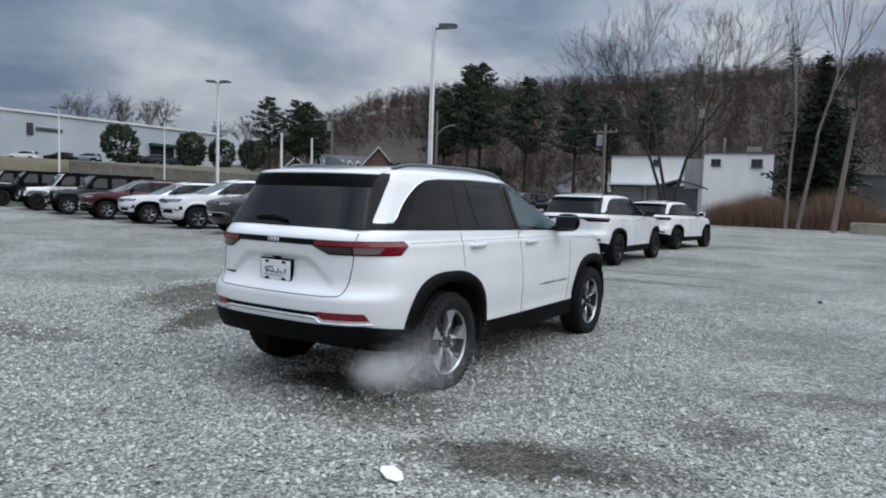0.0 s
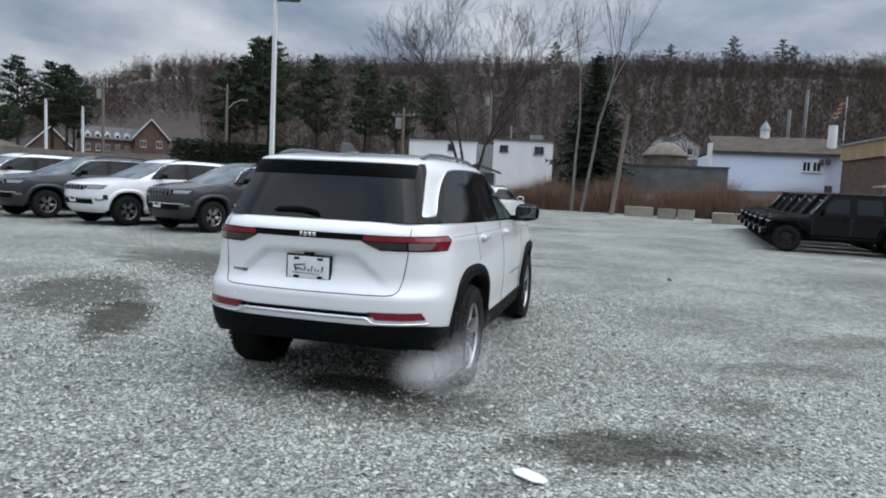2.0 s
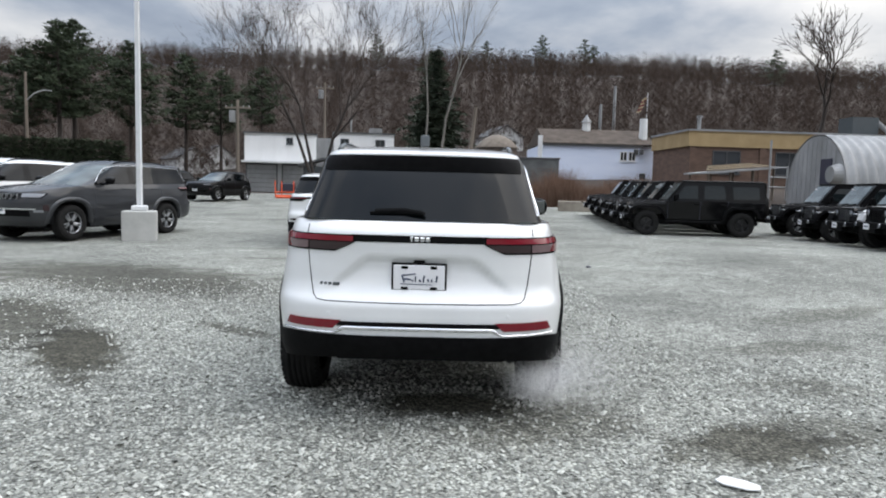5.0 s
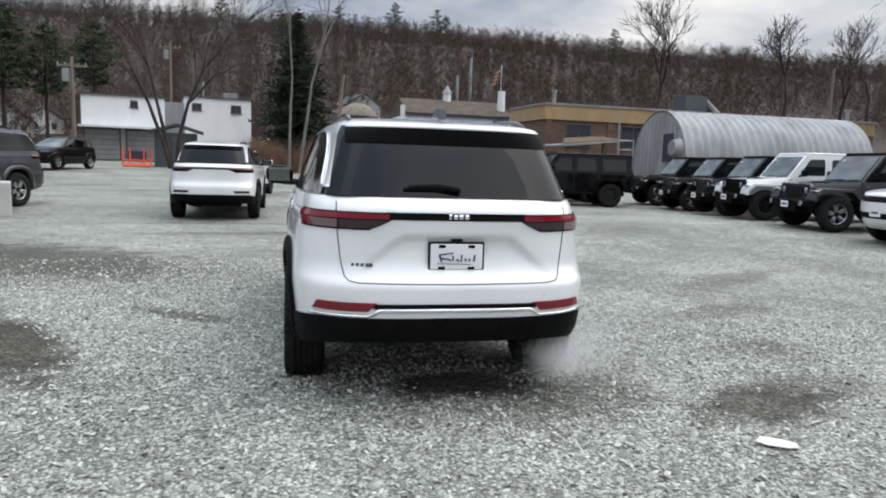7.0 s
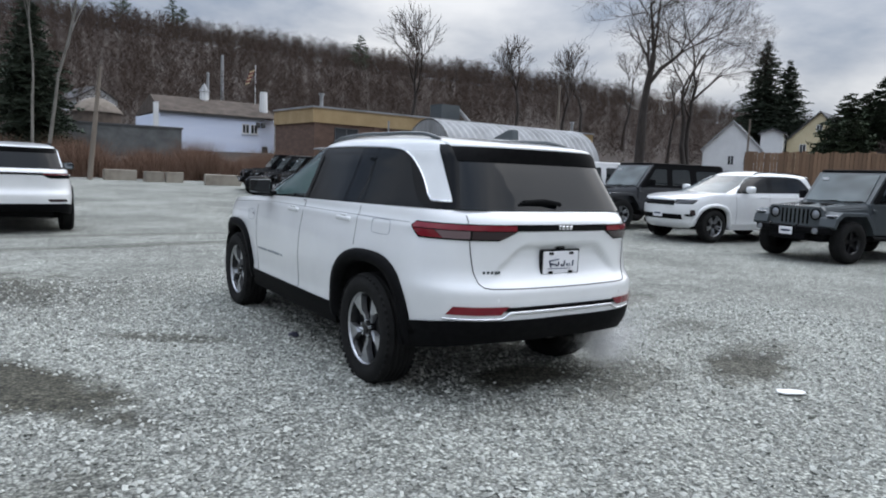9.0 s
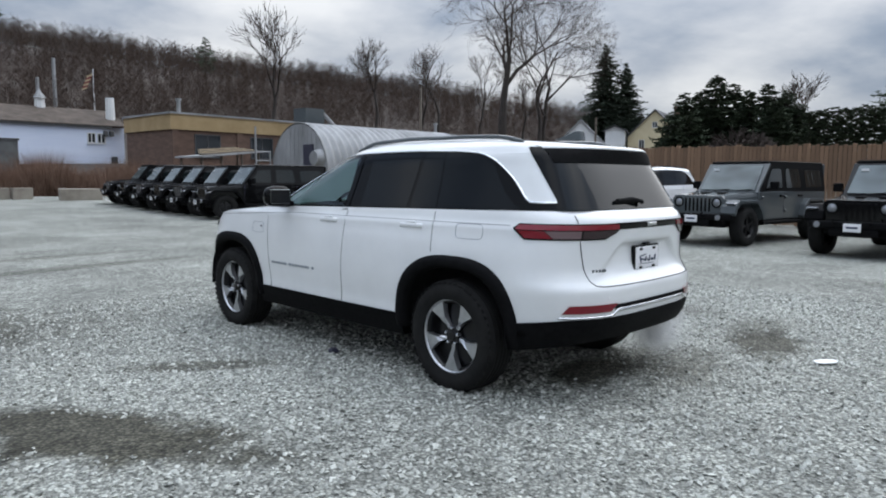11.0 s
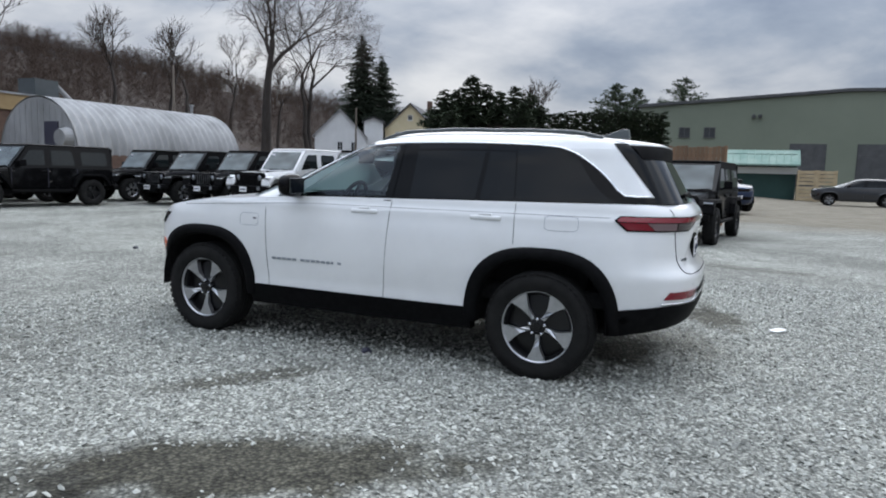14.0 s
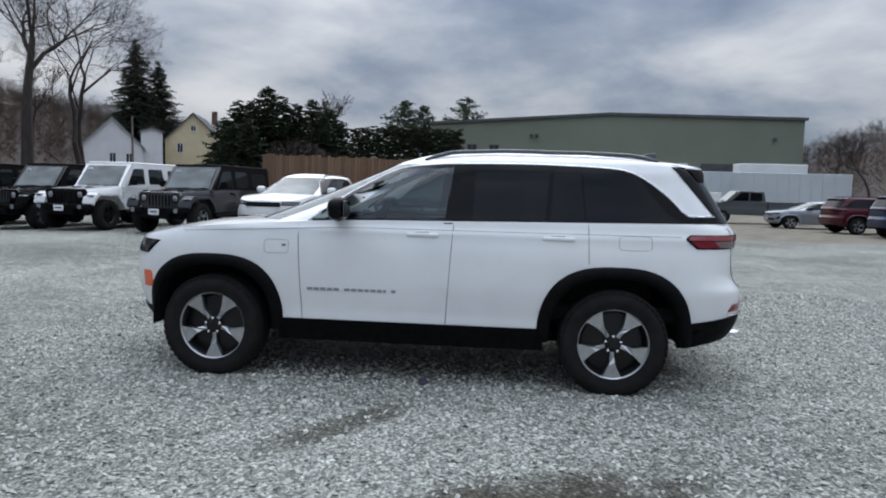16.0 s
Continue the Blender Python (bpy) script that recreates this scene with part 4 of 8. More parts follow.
def hero_details(car, lo, up, belt, dtop):
    """What only the near car shows: tailgate seams, plate, badges, wiper, doors for fuel and charging, cabin."""
    for sgn in (1, -1):
        pts = [(0.665, 1.205), (0.668, 1.16), (0.664, 1.08), (0.655, 0.98), (0.64, 0.87), (0.622, 0.80), (0.60, 0.778), (0.55, 0.770), (0.0, 0.766)]
        dense = []
        for (x0, z0), (x1, z1) in zip(pts, pts[1:]):
            n = 10 if x1 == 0 else 3
            dense += [(x0 + (x1 - x0) * i / n, z0 + (z1 - z0) * i / n) for i in range(n)]
        dense.append(pts[-1])
        bm = bmesh.new()
        tube(bm, [(p[0] * sgn, p[1], p[2]) for p in (lo.at(z, lo.s_of_x(z, x), 0.0003) for x, z in dense)], 0.0034, 5)
        part("tailgate_seam", bm, M["gap"], car)
        # bright trim over the apron, dipping under the reflectors
        zc = lambda x: 0.618 if x < 0.43 else 0.618 - min(1, (x - 0.43) / 0.06) * 0.028
        xs = np.linspace(0, 0.80, 40)
        rows = []
        for k in (0, 0.5, 1):
            rows.append([lo.at(zc(x) - 0.010 + (0.021 if x < 0.46 else 0.012) * k, lo.s_of_x(zc(x), x), 0.018 if k == 0.5 else 0.008) for x in xs])
        vs, fs = sheet(rows, sgn)
        obj("bumper_trim", vs, fs, M["chrome"], car)
        rows = [[lo.at(z, lo.s_of_x(z, x), 0.006) for x in np.linspace(0, 0.47, 20)] for z in (0.627, 0.656)]
        vs, fs = sheet(rows, sgn)
        obj("bumper_groove", vs, fs, M["plastic"], car)
        bm = bmesh.new()
        p = lo.at(0.70, lo.s_of_x(0.70, 0.52), 0.0)
        lathe(bm, [(0.0, 0.012), (-0.002, 0.011), (-0.003, 0.001)], 12, "y")
        bmesh.ops.translate(bm, vec=(p[0] * sgn, p[1], p[2]), verts=bm.verts)
        part("parking_sensor", bm, M["white"], car)
        # badge on the front door: a row of small dark bars
        for i, (y0, y1) in enumerate(((2.23, 2.19), (2.18, 2.14), (2.13, 2.09), (2.08, 2.04), (2.03, 1.99), (1.95, 1.91), (1.90, 1.86), (1.85, 1.81), (1.80, 1.765), (1.755, 1.715), (1.705, 1.67), (1.66, 1.64), (1.60, 1.57))):
            g = by_columns(lo, (y0, y1), lambda y: 0.672, lambda y: 0.692, 1, 0.004, 0.005)
            patch("badge_bar", g, M["silver"], car, sgn)
        for y0, y1, z0, z1, nm in ((-0.015, -0.245, 1.035, 1.135, "fuel_door"), (2.56, 2.375, 0.935, 1.035, "charge_door")) if sgn < 0 else ():
            ring = []
            cy, cz, hy, hz = (y0 + y1) / 2, (z0 + z1) / 2, abs(y0 - y1) / 2, (z1 - z0) / 2
            for t in np.linspace(0, math.tau, 33):
                c, s = math.cos(t), math.sin(t)
                ring.append((cy + hy * math.copysign(abs(c) ** 0.4, c), cz + hz * math.copysign(abs(s) ** 0.4, s)))
            seam(nm, lo, ring, car, sgn, M["silver"], 0.0018)
        # crease along the doors' handles, its shade drawn as a thin grey strip
        patch("shoulder_crease", by_columns(lo, np.linspace(-0.45, 3.2, 60), lambda y: min(1.1365, belt(min(y, 2.4)) - 0.055 - max(0, y - 2.4) * 0.05), lambda y: min(1.1405, belt(min(y, 2.4)) - 0.051 - max(0, y - 2.4) * 0.05), 1, 0.0012, 0.003), M["seam"], car, sgn)
    patch("charge_badge", by_columns(lo, (2.425, 2.395), lambda y: 0.99, lambda y: 1.002, 1, 0.004, 0.005), M["ink"], car, -1)
    # rear number plate holder with a dealer's board: bars stand for its lettering
    q = lo.at(0.91, 0.0)[1]
    bm = bmesh.new()
    box(bm, -0.162, 0.162, q + 0.000, q + 0.03, 0.830, 0.998, 0.008, 2)
    plate = part("plate_frame", bm, M["gloss_black"], car)
    bm = bmesh.new()
    box(bm, -0.150, 0.150, q - 0.004, q + 0.002, 0.842, 0.986, 0.004, 1)
    part("plate_board", bm, M["plate"], plate, "white dealer board")
    for x0, z0, x1, z1, r in ((-0.10, 0.925, -0.085, 0.885, 0.006), (-0.10, 0.925, -0.02, 0.935, 0.005), (-0.085, 0.905, -0.045, 0.90, 0.006), (-0.04, 0.90, -0.035, 0.89, 0.006), (-0.02, 0.92, -0.022, 0.89, 0.005),
                              (0.0, 0.90, 0.012, 0.89, 0.007), (0.03, 0.925, 0.025, 0.885, 0.005), (0.05, 0.905, 0.055, 0.89, 0.006), (0.075, 0.905, 0.072, 0.888, 0.005), (0.105, 0.925, 0.10, 0.888, 0.006), (-0.11, 0.875, 0.08, 0.872, 0.0025)):
        bm = bmesh.new()
        rod(bm, (x0, q - 0.005, z0), (x1, q - 0.005, z1), r, r * 0.8, 6)
        part("lettering_bar", bm, M["navy"], plate)
    for x in (-0.085, 0.085):
        for z in (0.850, 0.972):
            bm = bmesh.new()
            box(bm, x - 0.02, x + 0.02, q - 0.008, q + 0.0, z - 0.009, z + 0.009, 0.003, 1)
            part("plate_clip", bm, M["gloss_black"], plate)
    bm = bmesh.new()
    box(bm, -0.034, 0.034, q - 0.002, q + 0.03, 1.000, 1.014, 0.004, 1)
    part("tailgate_handle", bm, M["gloss_black"], car)
    # badges
    for k, (x0, x1) in enumerate(((-0.055, -0.040), (-0.030, -0.004), (0.002, 0.028), (0.034, 0.060))):
        bm = bmesh.new()
        box(bm, x0, x1, lo.at(1.138, 0.0)[1] - 0.012, lo.at(1.138, 0.0)[1] + 0.006, 1.126, 1.150 if k else 1.154, 0.004, 1)
        part("badge_bar", bm, M["chrome"], car)
    for x0, x1 in ((-0.585, -0.565), (-0.56, -0.54), (-0.535, -0.515), (-0.508, -0.468)):
        y = lo.at(0.862, lo.s_of_x(0.862, -x0))[1]
        bm = bmesh.new()
        box(bm, x0, x1, y - 0.006, y + 0.01, 0.853, 0.872, 0.003, 1)
        part("badge_bar", bm, M["slate"], car)
    # wiper
    bm = bmesh.new()
    tube(bm, [up.at(1.275, up.s_of_x(1.275, 0.02), 0.03), up.at(1.285, up.s_of_x(1.285, 0.01), 0.035), (-0.10, up.at(1.30, 0.1)[1] - 0.032, 1.302), (-0.27, up.at(1.295, 0.27)[1] - 0.022, 1.292)], 0.014, 8)
    box(bm, -0.30, 0.02, up.at(1.28, 0.15)[1] - 0.022, up.at(1.28, 0.15)[1] - 0.008, 1.276, 1.292, 0.004, 1)
    part("rear_wiper", bm, M["plastic"], car)
    # aerial fin
    bm = bmesh.new()
    prism(bm, [(-0.42, 1.70), (-0.18, 1.715), (-0.36, 1.775), (-0.41, 1.775)], -0.03, 0.03, "x", 0.012, 2)
    part("roof_fin", bm, M["slate"], car)
    # exhaust pipe
    bm = bmesh.new()
    rod(bm, (0.55, -0.40, 0.40), (0.57, -0.70, 0.385), 0.03, 0.03, 14)
    part("exhaust_pipe", bm, M["dark_alloy"], car)
    # cabin
    bm = bmesh.new()
    box(bm, -0.74, 0.74, 2.0, 2.6, 0.85, 1.17, 0.06, 2)
    box(bm, -0.80, 0.80, -0.6, 2.4, 0.5, 0.62, 0.02, 1)
    box(bm, -0.12, 0.12, 1.3, 2.1, 0.6, 0.92, 0.03, 2)
    for x in (-0.80, 0.74):
        box(bm, x, x + 0.06, 1.1, 2.3, 0.6, 1.17, 0.02, 1)
    box(bm, -0.70, 0.70, -0.3, 0.95, 0.6, 0.9, 0.05, 2)
    part("cabin_lining", bm, M["seat"], car)
    for x in (-0.40, 0.40):
        bm = bmesh.new()
        box(bm, x - 0.24, x + 0.24, 1.15, 1.65, 0.75, 0.92, 0.05, 3)
        prism(bm, [(1.20, 0.85), (1.02, 1.42), (0.90, 1.40), (1.06, 0.85)], x - 0.23, x + 0.23, "x", 0.05, 3)
        box(bm, x - 0.13, x + 0.13, 0.89, 0.99, 1.43, 1.60, 0.04, 3)
        part("front_seat", bm, M["seat"], car)
    bm = bmesh.new()
    box(bm, -0.65, 0.65, 0.0, 0.14, 0.85, 1.40, 0.05, 2)
    part("rear_seat", bm, M["seat"], car)
    bm = bmesh.new()
    mx = Matrix.Translation((-0.38, 1.82, 1.14)) @ Matrix.Rotation(radians(-65), 4, "X")
    ring = [mx @ Vector((0.185 * math.cos(t), 0.185 * math.sin(t), 0)) for t in np.linspace(0, math.tau, 25)]
    tube(bm, ring, 0.016, 6)
    for t in (0.2, math.pi - 0.2, -math.pi / 2):
        rod(bm, mx @ Vector((0, 0, 0)), mx @ Vector((0.18 * math.cos(t), 0.18 * math.sin(t), 0)), 0.02, 0.014, 6)
    part("steering_wheel", bm, M["plastic"], car, smooth=True)
    bm = bmesh.new()
    prism(bm, [(1.93, 1.47), (1.91, 1.55), (1.88, 1.55), (1.90, 1.47)], -0.12, 0.12, "x", 0.01, 1)
    part("inside_mirror", bm, M["gloss_black"], car)


def car_face(car, lo, face, P):
    """Grille, lower intake and plate of the cars that show their fronts."""
    z0, z1 = (0.86, 0.985) if face == "slots" else (0.855, 0.972)
    for sgn in (1, -1):
        patch("grille", by_levels(lo, np.linspace(z0, z1, 4), lambda z: lo.s_of_x(z, 0.46, True), lambda z: lo.total(z), 8, 0.006, 0.01), M["gloss_black"], car, sgn)
        patch("lower_intake", by_levels(lo, np.linspace(0.52, 0.64, 3), lambda z: lo.s_of_x(z, 0.62, True), lambda z: lo.total(z), 8, 0.006, 0.01), M["plastic"], car, sgn)
        if face == "slots":
            patch("lower_trim", by_levels(lo, np.linspace(0.655, 0.68, 2), lambda z: lo.s_of_x(z, 0.72, True), lambda z: lo.total(z), 8, 0.012, 0.012), M["chrome"], car, sgn)
        patch("fog_lamp", by_levels(lo, np.linspace(0.60, 0.65, 2), lambda z: lo.s_of_x(z, 0.80, True), lambda z: lo.s_of_x(z, 0.68, True), 4, 0.008, 0.01), M["lamp" if face == "slots" else "plastic"], car, sgn)
    k = lo.k
    if face == "slots":
        for i in range(7):
            x = -0.39 + i * 0.13
            y = lo.at(0.92, lo.s_of_x(0.92, abs(x), True), 0.008)[1]
            bm = bmesh.new()
            for a, b, c, d2 in ((-0.054, 0.054, 0.050, 0.058), (-0.054, 0.054, -0.058, -0.050), (-0.056, -0.046, -0.058, 0.058), (0.046, 0.056, -0.058, 0.058)):
                box(bm, x * k[0] + a, x * k[0] + b, y - 0.02, y + 0.012, 0.92 * k[2] + c, 0.92 * k[2] + d2, 0.002, 1)
            part("grille_slot", bm, M["alloy"], car)
    else:
        bm = bmesh.new()
        y = lo.at(0.88, lo.total(0.88))[1]
        box(bm, -0.45, 0.45, y - 0.06, y + 0.016, 0.875 * k[2], 0.895 * k[2], 0.006, 1)
        part("grille_bar", bm, M["plastic"], car)
    y = lo.at(0.58, lo.total(0.58))[1]
    bm = bmesh.new()
    box(bm, -0.15, 0.15, y + 0.0, y + 0.02, 0.56 * k[2], 0.56 * k[2] + 0.15, 0.006, 1)
    pl = part("plate_board", bm, M["plate"], car, "white dealer board")
    bm = bmesh.new()
    box(bm, -0.10, 0.10, y + 0.012, y + 0.024, 0.56 * k[2] + 0.06, 0.56 * k[2] + 0.10, 0.003, 1)
    part("lettering_bar", bm, M["navy"], pl)


# ---- the square off-road car ----
def offroader(pose_m, label, paint="black", top_paint=None, group="", tint="dark_alloy", name="off_road_vehicle", chrome=False):
    car = empty(name, pose_m, label, "car", group)
    P, T = M[paint], M[top_paint or "plastic"]
    wb, r = 3.008, 0.405
    # tub with sills and doors
    bm = bmesh.new()
    prism(bm, [(-0.74, 0.62), (-0.46, 0.62), (-0.42, 0.95), (0.42, 0.95), (0.50, 0.52), (2.36, 0.52), (2.40, 1.16), (1.0, 1.155), (-0.74, 1.145)], -0.79, 0.79, "x", 0.03, 2)
    part("tub", bm, P, car)
    bm = bmesh.new()
    a = [(-0.76, 2.34, 1.12), (-0.60, 3.46, 1.04), (0.60, 3.46, 1.04), (0.76, 2.34, 1.12)]
    lowz = [0.72, 0.66, 0.66, 0.72]
    top = [bm.verts.new((x * 0.96, y, z + 0.03)) for x, y, z in a]
    mid = [bm.verts.new((x, y + (0.02 if y > 3 else 0), z - 0.04)) for x, y, z in a]
    bot = [bm.verts.new((x, y, z)) for (x, y, _), z in zip(a, lowz)]
    bm.faces.new(top)
    for u, v in ((top, mid), (mid, bot)):
        for i in range(4):
            bm.faces.new((u[i], v[i], v[(i + 1) % 4], u[(i + 1) % 4]))
    bmesh.ops.bevel(bm, geom=list(bm.edges), offset=0.02, segments=2, affect="EDGES")
    part("bonnet", bm, P, car)
    for x in (-0.2, 0.2):
        bm = bmesh.new()
        box(bm, x - 0.07, x + 0.07, 2.75, 3.0, 1.10, 1.135, 0.012, 1)
        part("bonnet_vent", bm, M["plastic"], car)
    # grille with its seven slots and round lamps
    bm = bmesh.new()
    prism(bm, [(-0.56, 0.64), (0.56, 0.64), (0.62, 0.80), (0.62, 1.0), (0.56, 1.075), (-0.56, 1.075), (-0.62, 1.0), (-0.62, 0.80)], 3.44, 3.53, "y", 0.02, 2)
    g = part("grille", bm, P if paint != "white" else M["plastic"], car)
    for i in range(7):
        bm = bmesh.new()
        x = -0.285 + i * 0.095
        box(bm, x - 0.029, x + 0.029, 3.5, 3.537, 0.72, 1.02, 0.012, 1)
        part("grille_slot", bm, M["gloss_black"], g)
        if chrome:
            bm = bmesh.new()
            for xx in (x - 0.036, x + 0.03):
                box(bm, xx, xx + 0.006, 3.52, 3.541, 0.715, 1.025)
            part("slot_trim", bm, M["alloy"], g)
    for x in (-0.455, 0.455):
        bm = bmesh.new()
        lathe(bm, [(0.0, 0.115), (0.03, 0.112), (0.034, 0.092), (0.02, 0.088)], 24, "y")
        bmesh.ops.translate(bm, vec=(x, 3.515, 0.92), verts=bm.verts)
        lp = part("head_lamp", bm, M["gloss_black"], car)
        bm = bmesh.new()
        lathe(bm, [(0.0, 0.09), (0.022, 0.07), (0.032, 0.001)], 20, "y")
        bmesh.ops.translate(bm, vec=(x, 3.525, 0.92), verts=bm.verts)
        part("lens", bm, M["lamp"], lp, "clear lens", True)
    # flares
    for sgn in (1, -1):
        for y0, prof in ((wb, [(-0.66, 0.60), (-0.55, 0.80), (-0.36, 0.985), (0.40, 0.985), (0.56, 0.86), (0.60, 0.70)]), (0.0, [(-0.60, 0.66), (-0.50, 0.86), (-0.34, 0.985), (0.34, 0.985), (0.52, 0.84), (0.60, 0.58)])):
            bm = bmesh.new()
            outer = [(y0 + y, z) for y, z in prof]
            inner = [(y0 + y * 0.90, z - 0.055) for y, z in prof]
            prism(bm, outer + inner[::-1], sgn * 0.58, sgn * 0.925, "x", 0.018, 2)
            part("wheel_flare", bm, M["plastic"] if paint == "black" else P, car)
            bm = bmesh.new()
            prism(bm, [(y0 - 0.50, 0.45), (y0 - 0.45, 0.88), (y0 + 0.45, 0.88), (y0 + 0.5, 0.45)], sgn * 0.50, sgn * 0.60, "x")
            part("wheel_well", bm, M["seat"], car)
        bm = bmesh.new()
        box(bm, *(sorted((sgn * 0.70, sgn * 0.90))), 3.45, 3.60, 0.89, 0.93, 0.012, 1)
        part("signal_lamp", bm, M["lamp"], car)
        bm = bmesh.new()
        rod(bm, (sgn * 0.86, 0.62, 0.47), (sgn * 0.86, 2.36, 0.47), 0.04, 0.04, 8)
        part("side_step", bm, M["plastic"], car)
        # doors: seams, hinges, handles, windows, mirrors
        for y in (2.33, 1.30, 0.42):
            bm = bmesh.new()
            box(bm, *(sorted((sgn * 0.785, sgn * 0.793))), y - 0.006, y + 0.006, 0.56 if y > 0.5 else 0.97, 1.15)
            part("door_seam", bm, M["ink"], car)
        for y in (1.42, 0.56):
            bm = bmesh.new()
            box(bm, *(sorted((sgn * 0.785, sgn * 0.825))), y - 0.09, y + 0.09, 1.03, 1.075, 0.01, 1)
            part("door_handle", bm, M["plastic"], car)
        for y in (2.28, 1.24):
            for z in (0.72, 1.02):
                bm = bmesh.new()
                box(bm, *(sorted((sgn * 0.785, sgn * 0.815))), y - 0.05, y + 0.05, z - 0.03, z + 0.03, 0.008, 1)
                part("door_hinge", bm, P, car)
        # upper side: frame with openings filled by glass
        bm = bmesh.new()
        yz = [(2.30, 1.15), (1.86, 1.74), (1.80, 1.80), (-0.70, 1.80), (-0.74, 1.15)]
        vo = [bm.verts.new((sgn * (0.785 - (z - 1.15) * 0.13), y, z)) for y, z in yz]
        vi = [bm.verts.new((sgn * (0.745 - (z - 1.15) * 0.13), y, z)) for y, z in yz]
        bm.faces.new(vo)
        bm.faces.new(vi[::-1])
        for i in range(5):
            bm.faces.new((vo[i], vi[i], vi[(i + 1) % 5], vo[(i + 1) % 5]))
        up = part("door_frame", bm, T, car)
        for yz in ([(2.08, 1.23), (1.98, 1.40), (1.82, 1.62), (1.76, 1.66), (1.42, 1.67), (1.38, 1.64), (1.38, 1.23)], [(1.18, 1.23), (1.18, 1.63), (1.14, 1.67), (0.60, 1.67), (0.55, 1.63), (0.49, 1.30), (0.53, 1.23)], [(0.25, 1.24), (0.29, 1.60), (0.25, 1.65), (-0.48, 1.65), (-0.53, 1.61), (-0.56, 1.28), (-0.52, 1.24)]):
            bm = bmesh.new()
            vo = [bm.verts.new((sgn * (0.792 - (z - 1.15) * 0.13), y, z)) for y, z in yz]
            vi = [bm.verts.new((sgn * (0.782 - (z - 1.15) * 0.13), y, z)) for y, z in yz]
            bm.faces.new(vo)
            bm.faces.new(vi[::-1])
            for i in range(len(yz)):
                bm.faces.new((vo[i], vi[i], vi[(i + 1) % len(yz)], vo[(i + 1) % len(yz)]))
            part("window", bm, M["side_glass"], up)
        bm = bmesh.new()
        box(bm, *(sorted((sgn * 0.86, sgn * 1.04))), 2.02, 2.12, 1.20, 1.38, 0.03, 2)
        mo = part("mirror", bm, M["plastic"], car)
        bm = bmesh.new()
        rod(bm, (sgn * 0.78, 2.1, 1.2), (sgn * 0.9, 2.07, 1.23), 0.025, 0.025, 6)
        part("mirror_arm", bm, M["plastic"], mo)
    # windscreen in its frame, roof, tail
    bm = bmesh.new()
    prism(bm, [(2.40, 1.12), (1.90, 1.78), (1.84, 1.78), (2.32, 1.12)], -0.74, 0.74, "x", 0.015, 2)
    wf = part("windscreen_frame", bm, P, car)
    bm = bmesh.new()
    a = [(-0.66, 2.374, 1.185), (0.66, 2.374, 1.185), (0.62, 1.955, 1.735), (-0.62, 1.955, 1.735)]
    v1 = [bm.verts.new(p) for p in a]
    v2 = [bm.verts.new((x, y - 0.03, z - 0.01)) for x, y, z in a]
    bm.faces.new(v1)
    bm.faces.new(v2[::-1])
    for i in range(4):
        bm.faces.new((v1[i], v2[i], v2[(i + 1) % 4], v1[(i + 1) % 4]))
    part("windscreen", bm, M["windscreen"], wf)
    for x in (-0.25, 0.28):
        bm = bmesh.new()
        rod(bm, (x, 2.42, 1.17), (x - 0.36, 2.39, 1.20), 0.012, 0.01, 5)
        part("wiper", bm, M["plastic"], wf)
    bm = bmesh.new()
    box(bm, 0.42, 0.56, 2.005, 2.02, 1.63, 1.68, 0, 1)
    bmesh.ops.translate(bm, vec=(-0.02, 0.045, -0.01), verts=bm.verts)
    part("price_sticker", bm, M["plate"], wf)
    bm = bmesh.new()
    box(bm, -0.705, 0.705, -0.73, 1.90, 1.765, 1.842, 0.055, 4)
    part("hard_top", bm, T, car)
    bm = bmesh.new()
    box(bm, -0.74, 0.74, -0.76, -0.70, 0.62, 1.80, 0.02, 1)
    part("tailgate", bm, P, car)
    bm = bmesh.new()
    lathe(bm, [(-0.12, 0.25), (-0.12, 0.36), (-0.08, 0.39), (0.08, 0.39), (0.12, 0.36), (0.12, 0.25)], 28, "y")
    bmesh.ops.translate(bm, vec=(0.08, -0.88, 1.0), verts=bm.verts)
    part("spare_wheel", bm, M["rubber"], car)
    # bumpers, plate, tow hooks
    bm = bmesh.new()
    prism(bm, [(-0.84, 3.60), (-0.64, 3.75), (0.64, 3.75), (0.84, 3.60), (0.84, 3.50), (-0.84, 3.50)], 0.55, 0.68, "z", 0.03, 2)
    box(bm, -0.42, 0.42, 3.55, 3.74, 0.42, 0.55, 0.03, 2)
    bp = part("front_bumper", bm, M["plastic"], car)
    for x in (-0.30, 0.30):
        bm = bmesh.new()
        tube(bm, [(x, 3.72, 0.64), (x, 3.84, 0.65), (x, 3.86, 0.70), (x, 3.80, 0.72)], 0.016, 6)
        part("tow_hook", bm, M["gloss_black"], bp)
    for x in (-0.62, 0.62):
        bm = bmesh.new()
        lathe(bm, [(0, 0.06), (0.02, 0.058), (0.026, 0.001)], 16, "y")
        bmesh.ops.translate(bm, vec=(x, 3.738, 0.615), verts=bm.verts)
        part("fog_lamp", bm, M["lamp"], bp)
    bm = bmesh.new()
    box(bm, -0.15, 0.15, 3.755, 3.77, 0.50, 0.65, 0.005, 1)
    pl = part("plate_board", bm, M["plate"], car, "white dealer board")
    bm = bmesh.new()
    box(bm, -0.10, 0.10, 3.765, 3.774, 0.56, 0.595, 0.002, 1)
    part("lettering_bar", bm, M["navy"], pl)
    bm = bmesh.new()
    box(bm, -0.80, 0.80, -0.92, -0.76, 0.50, 0.64, 0.03, 2)
    part("rear_bumper", bm, M["plastic"], car)
    bm = bmesh.new()
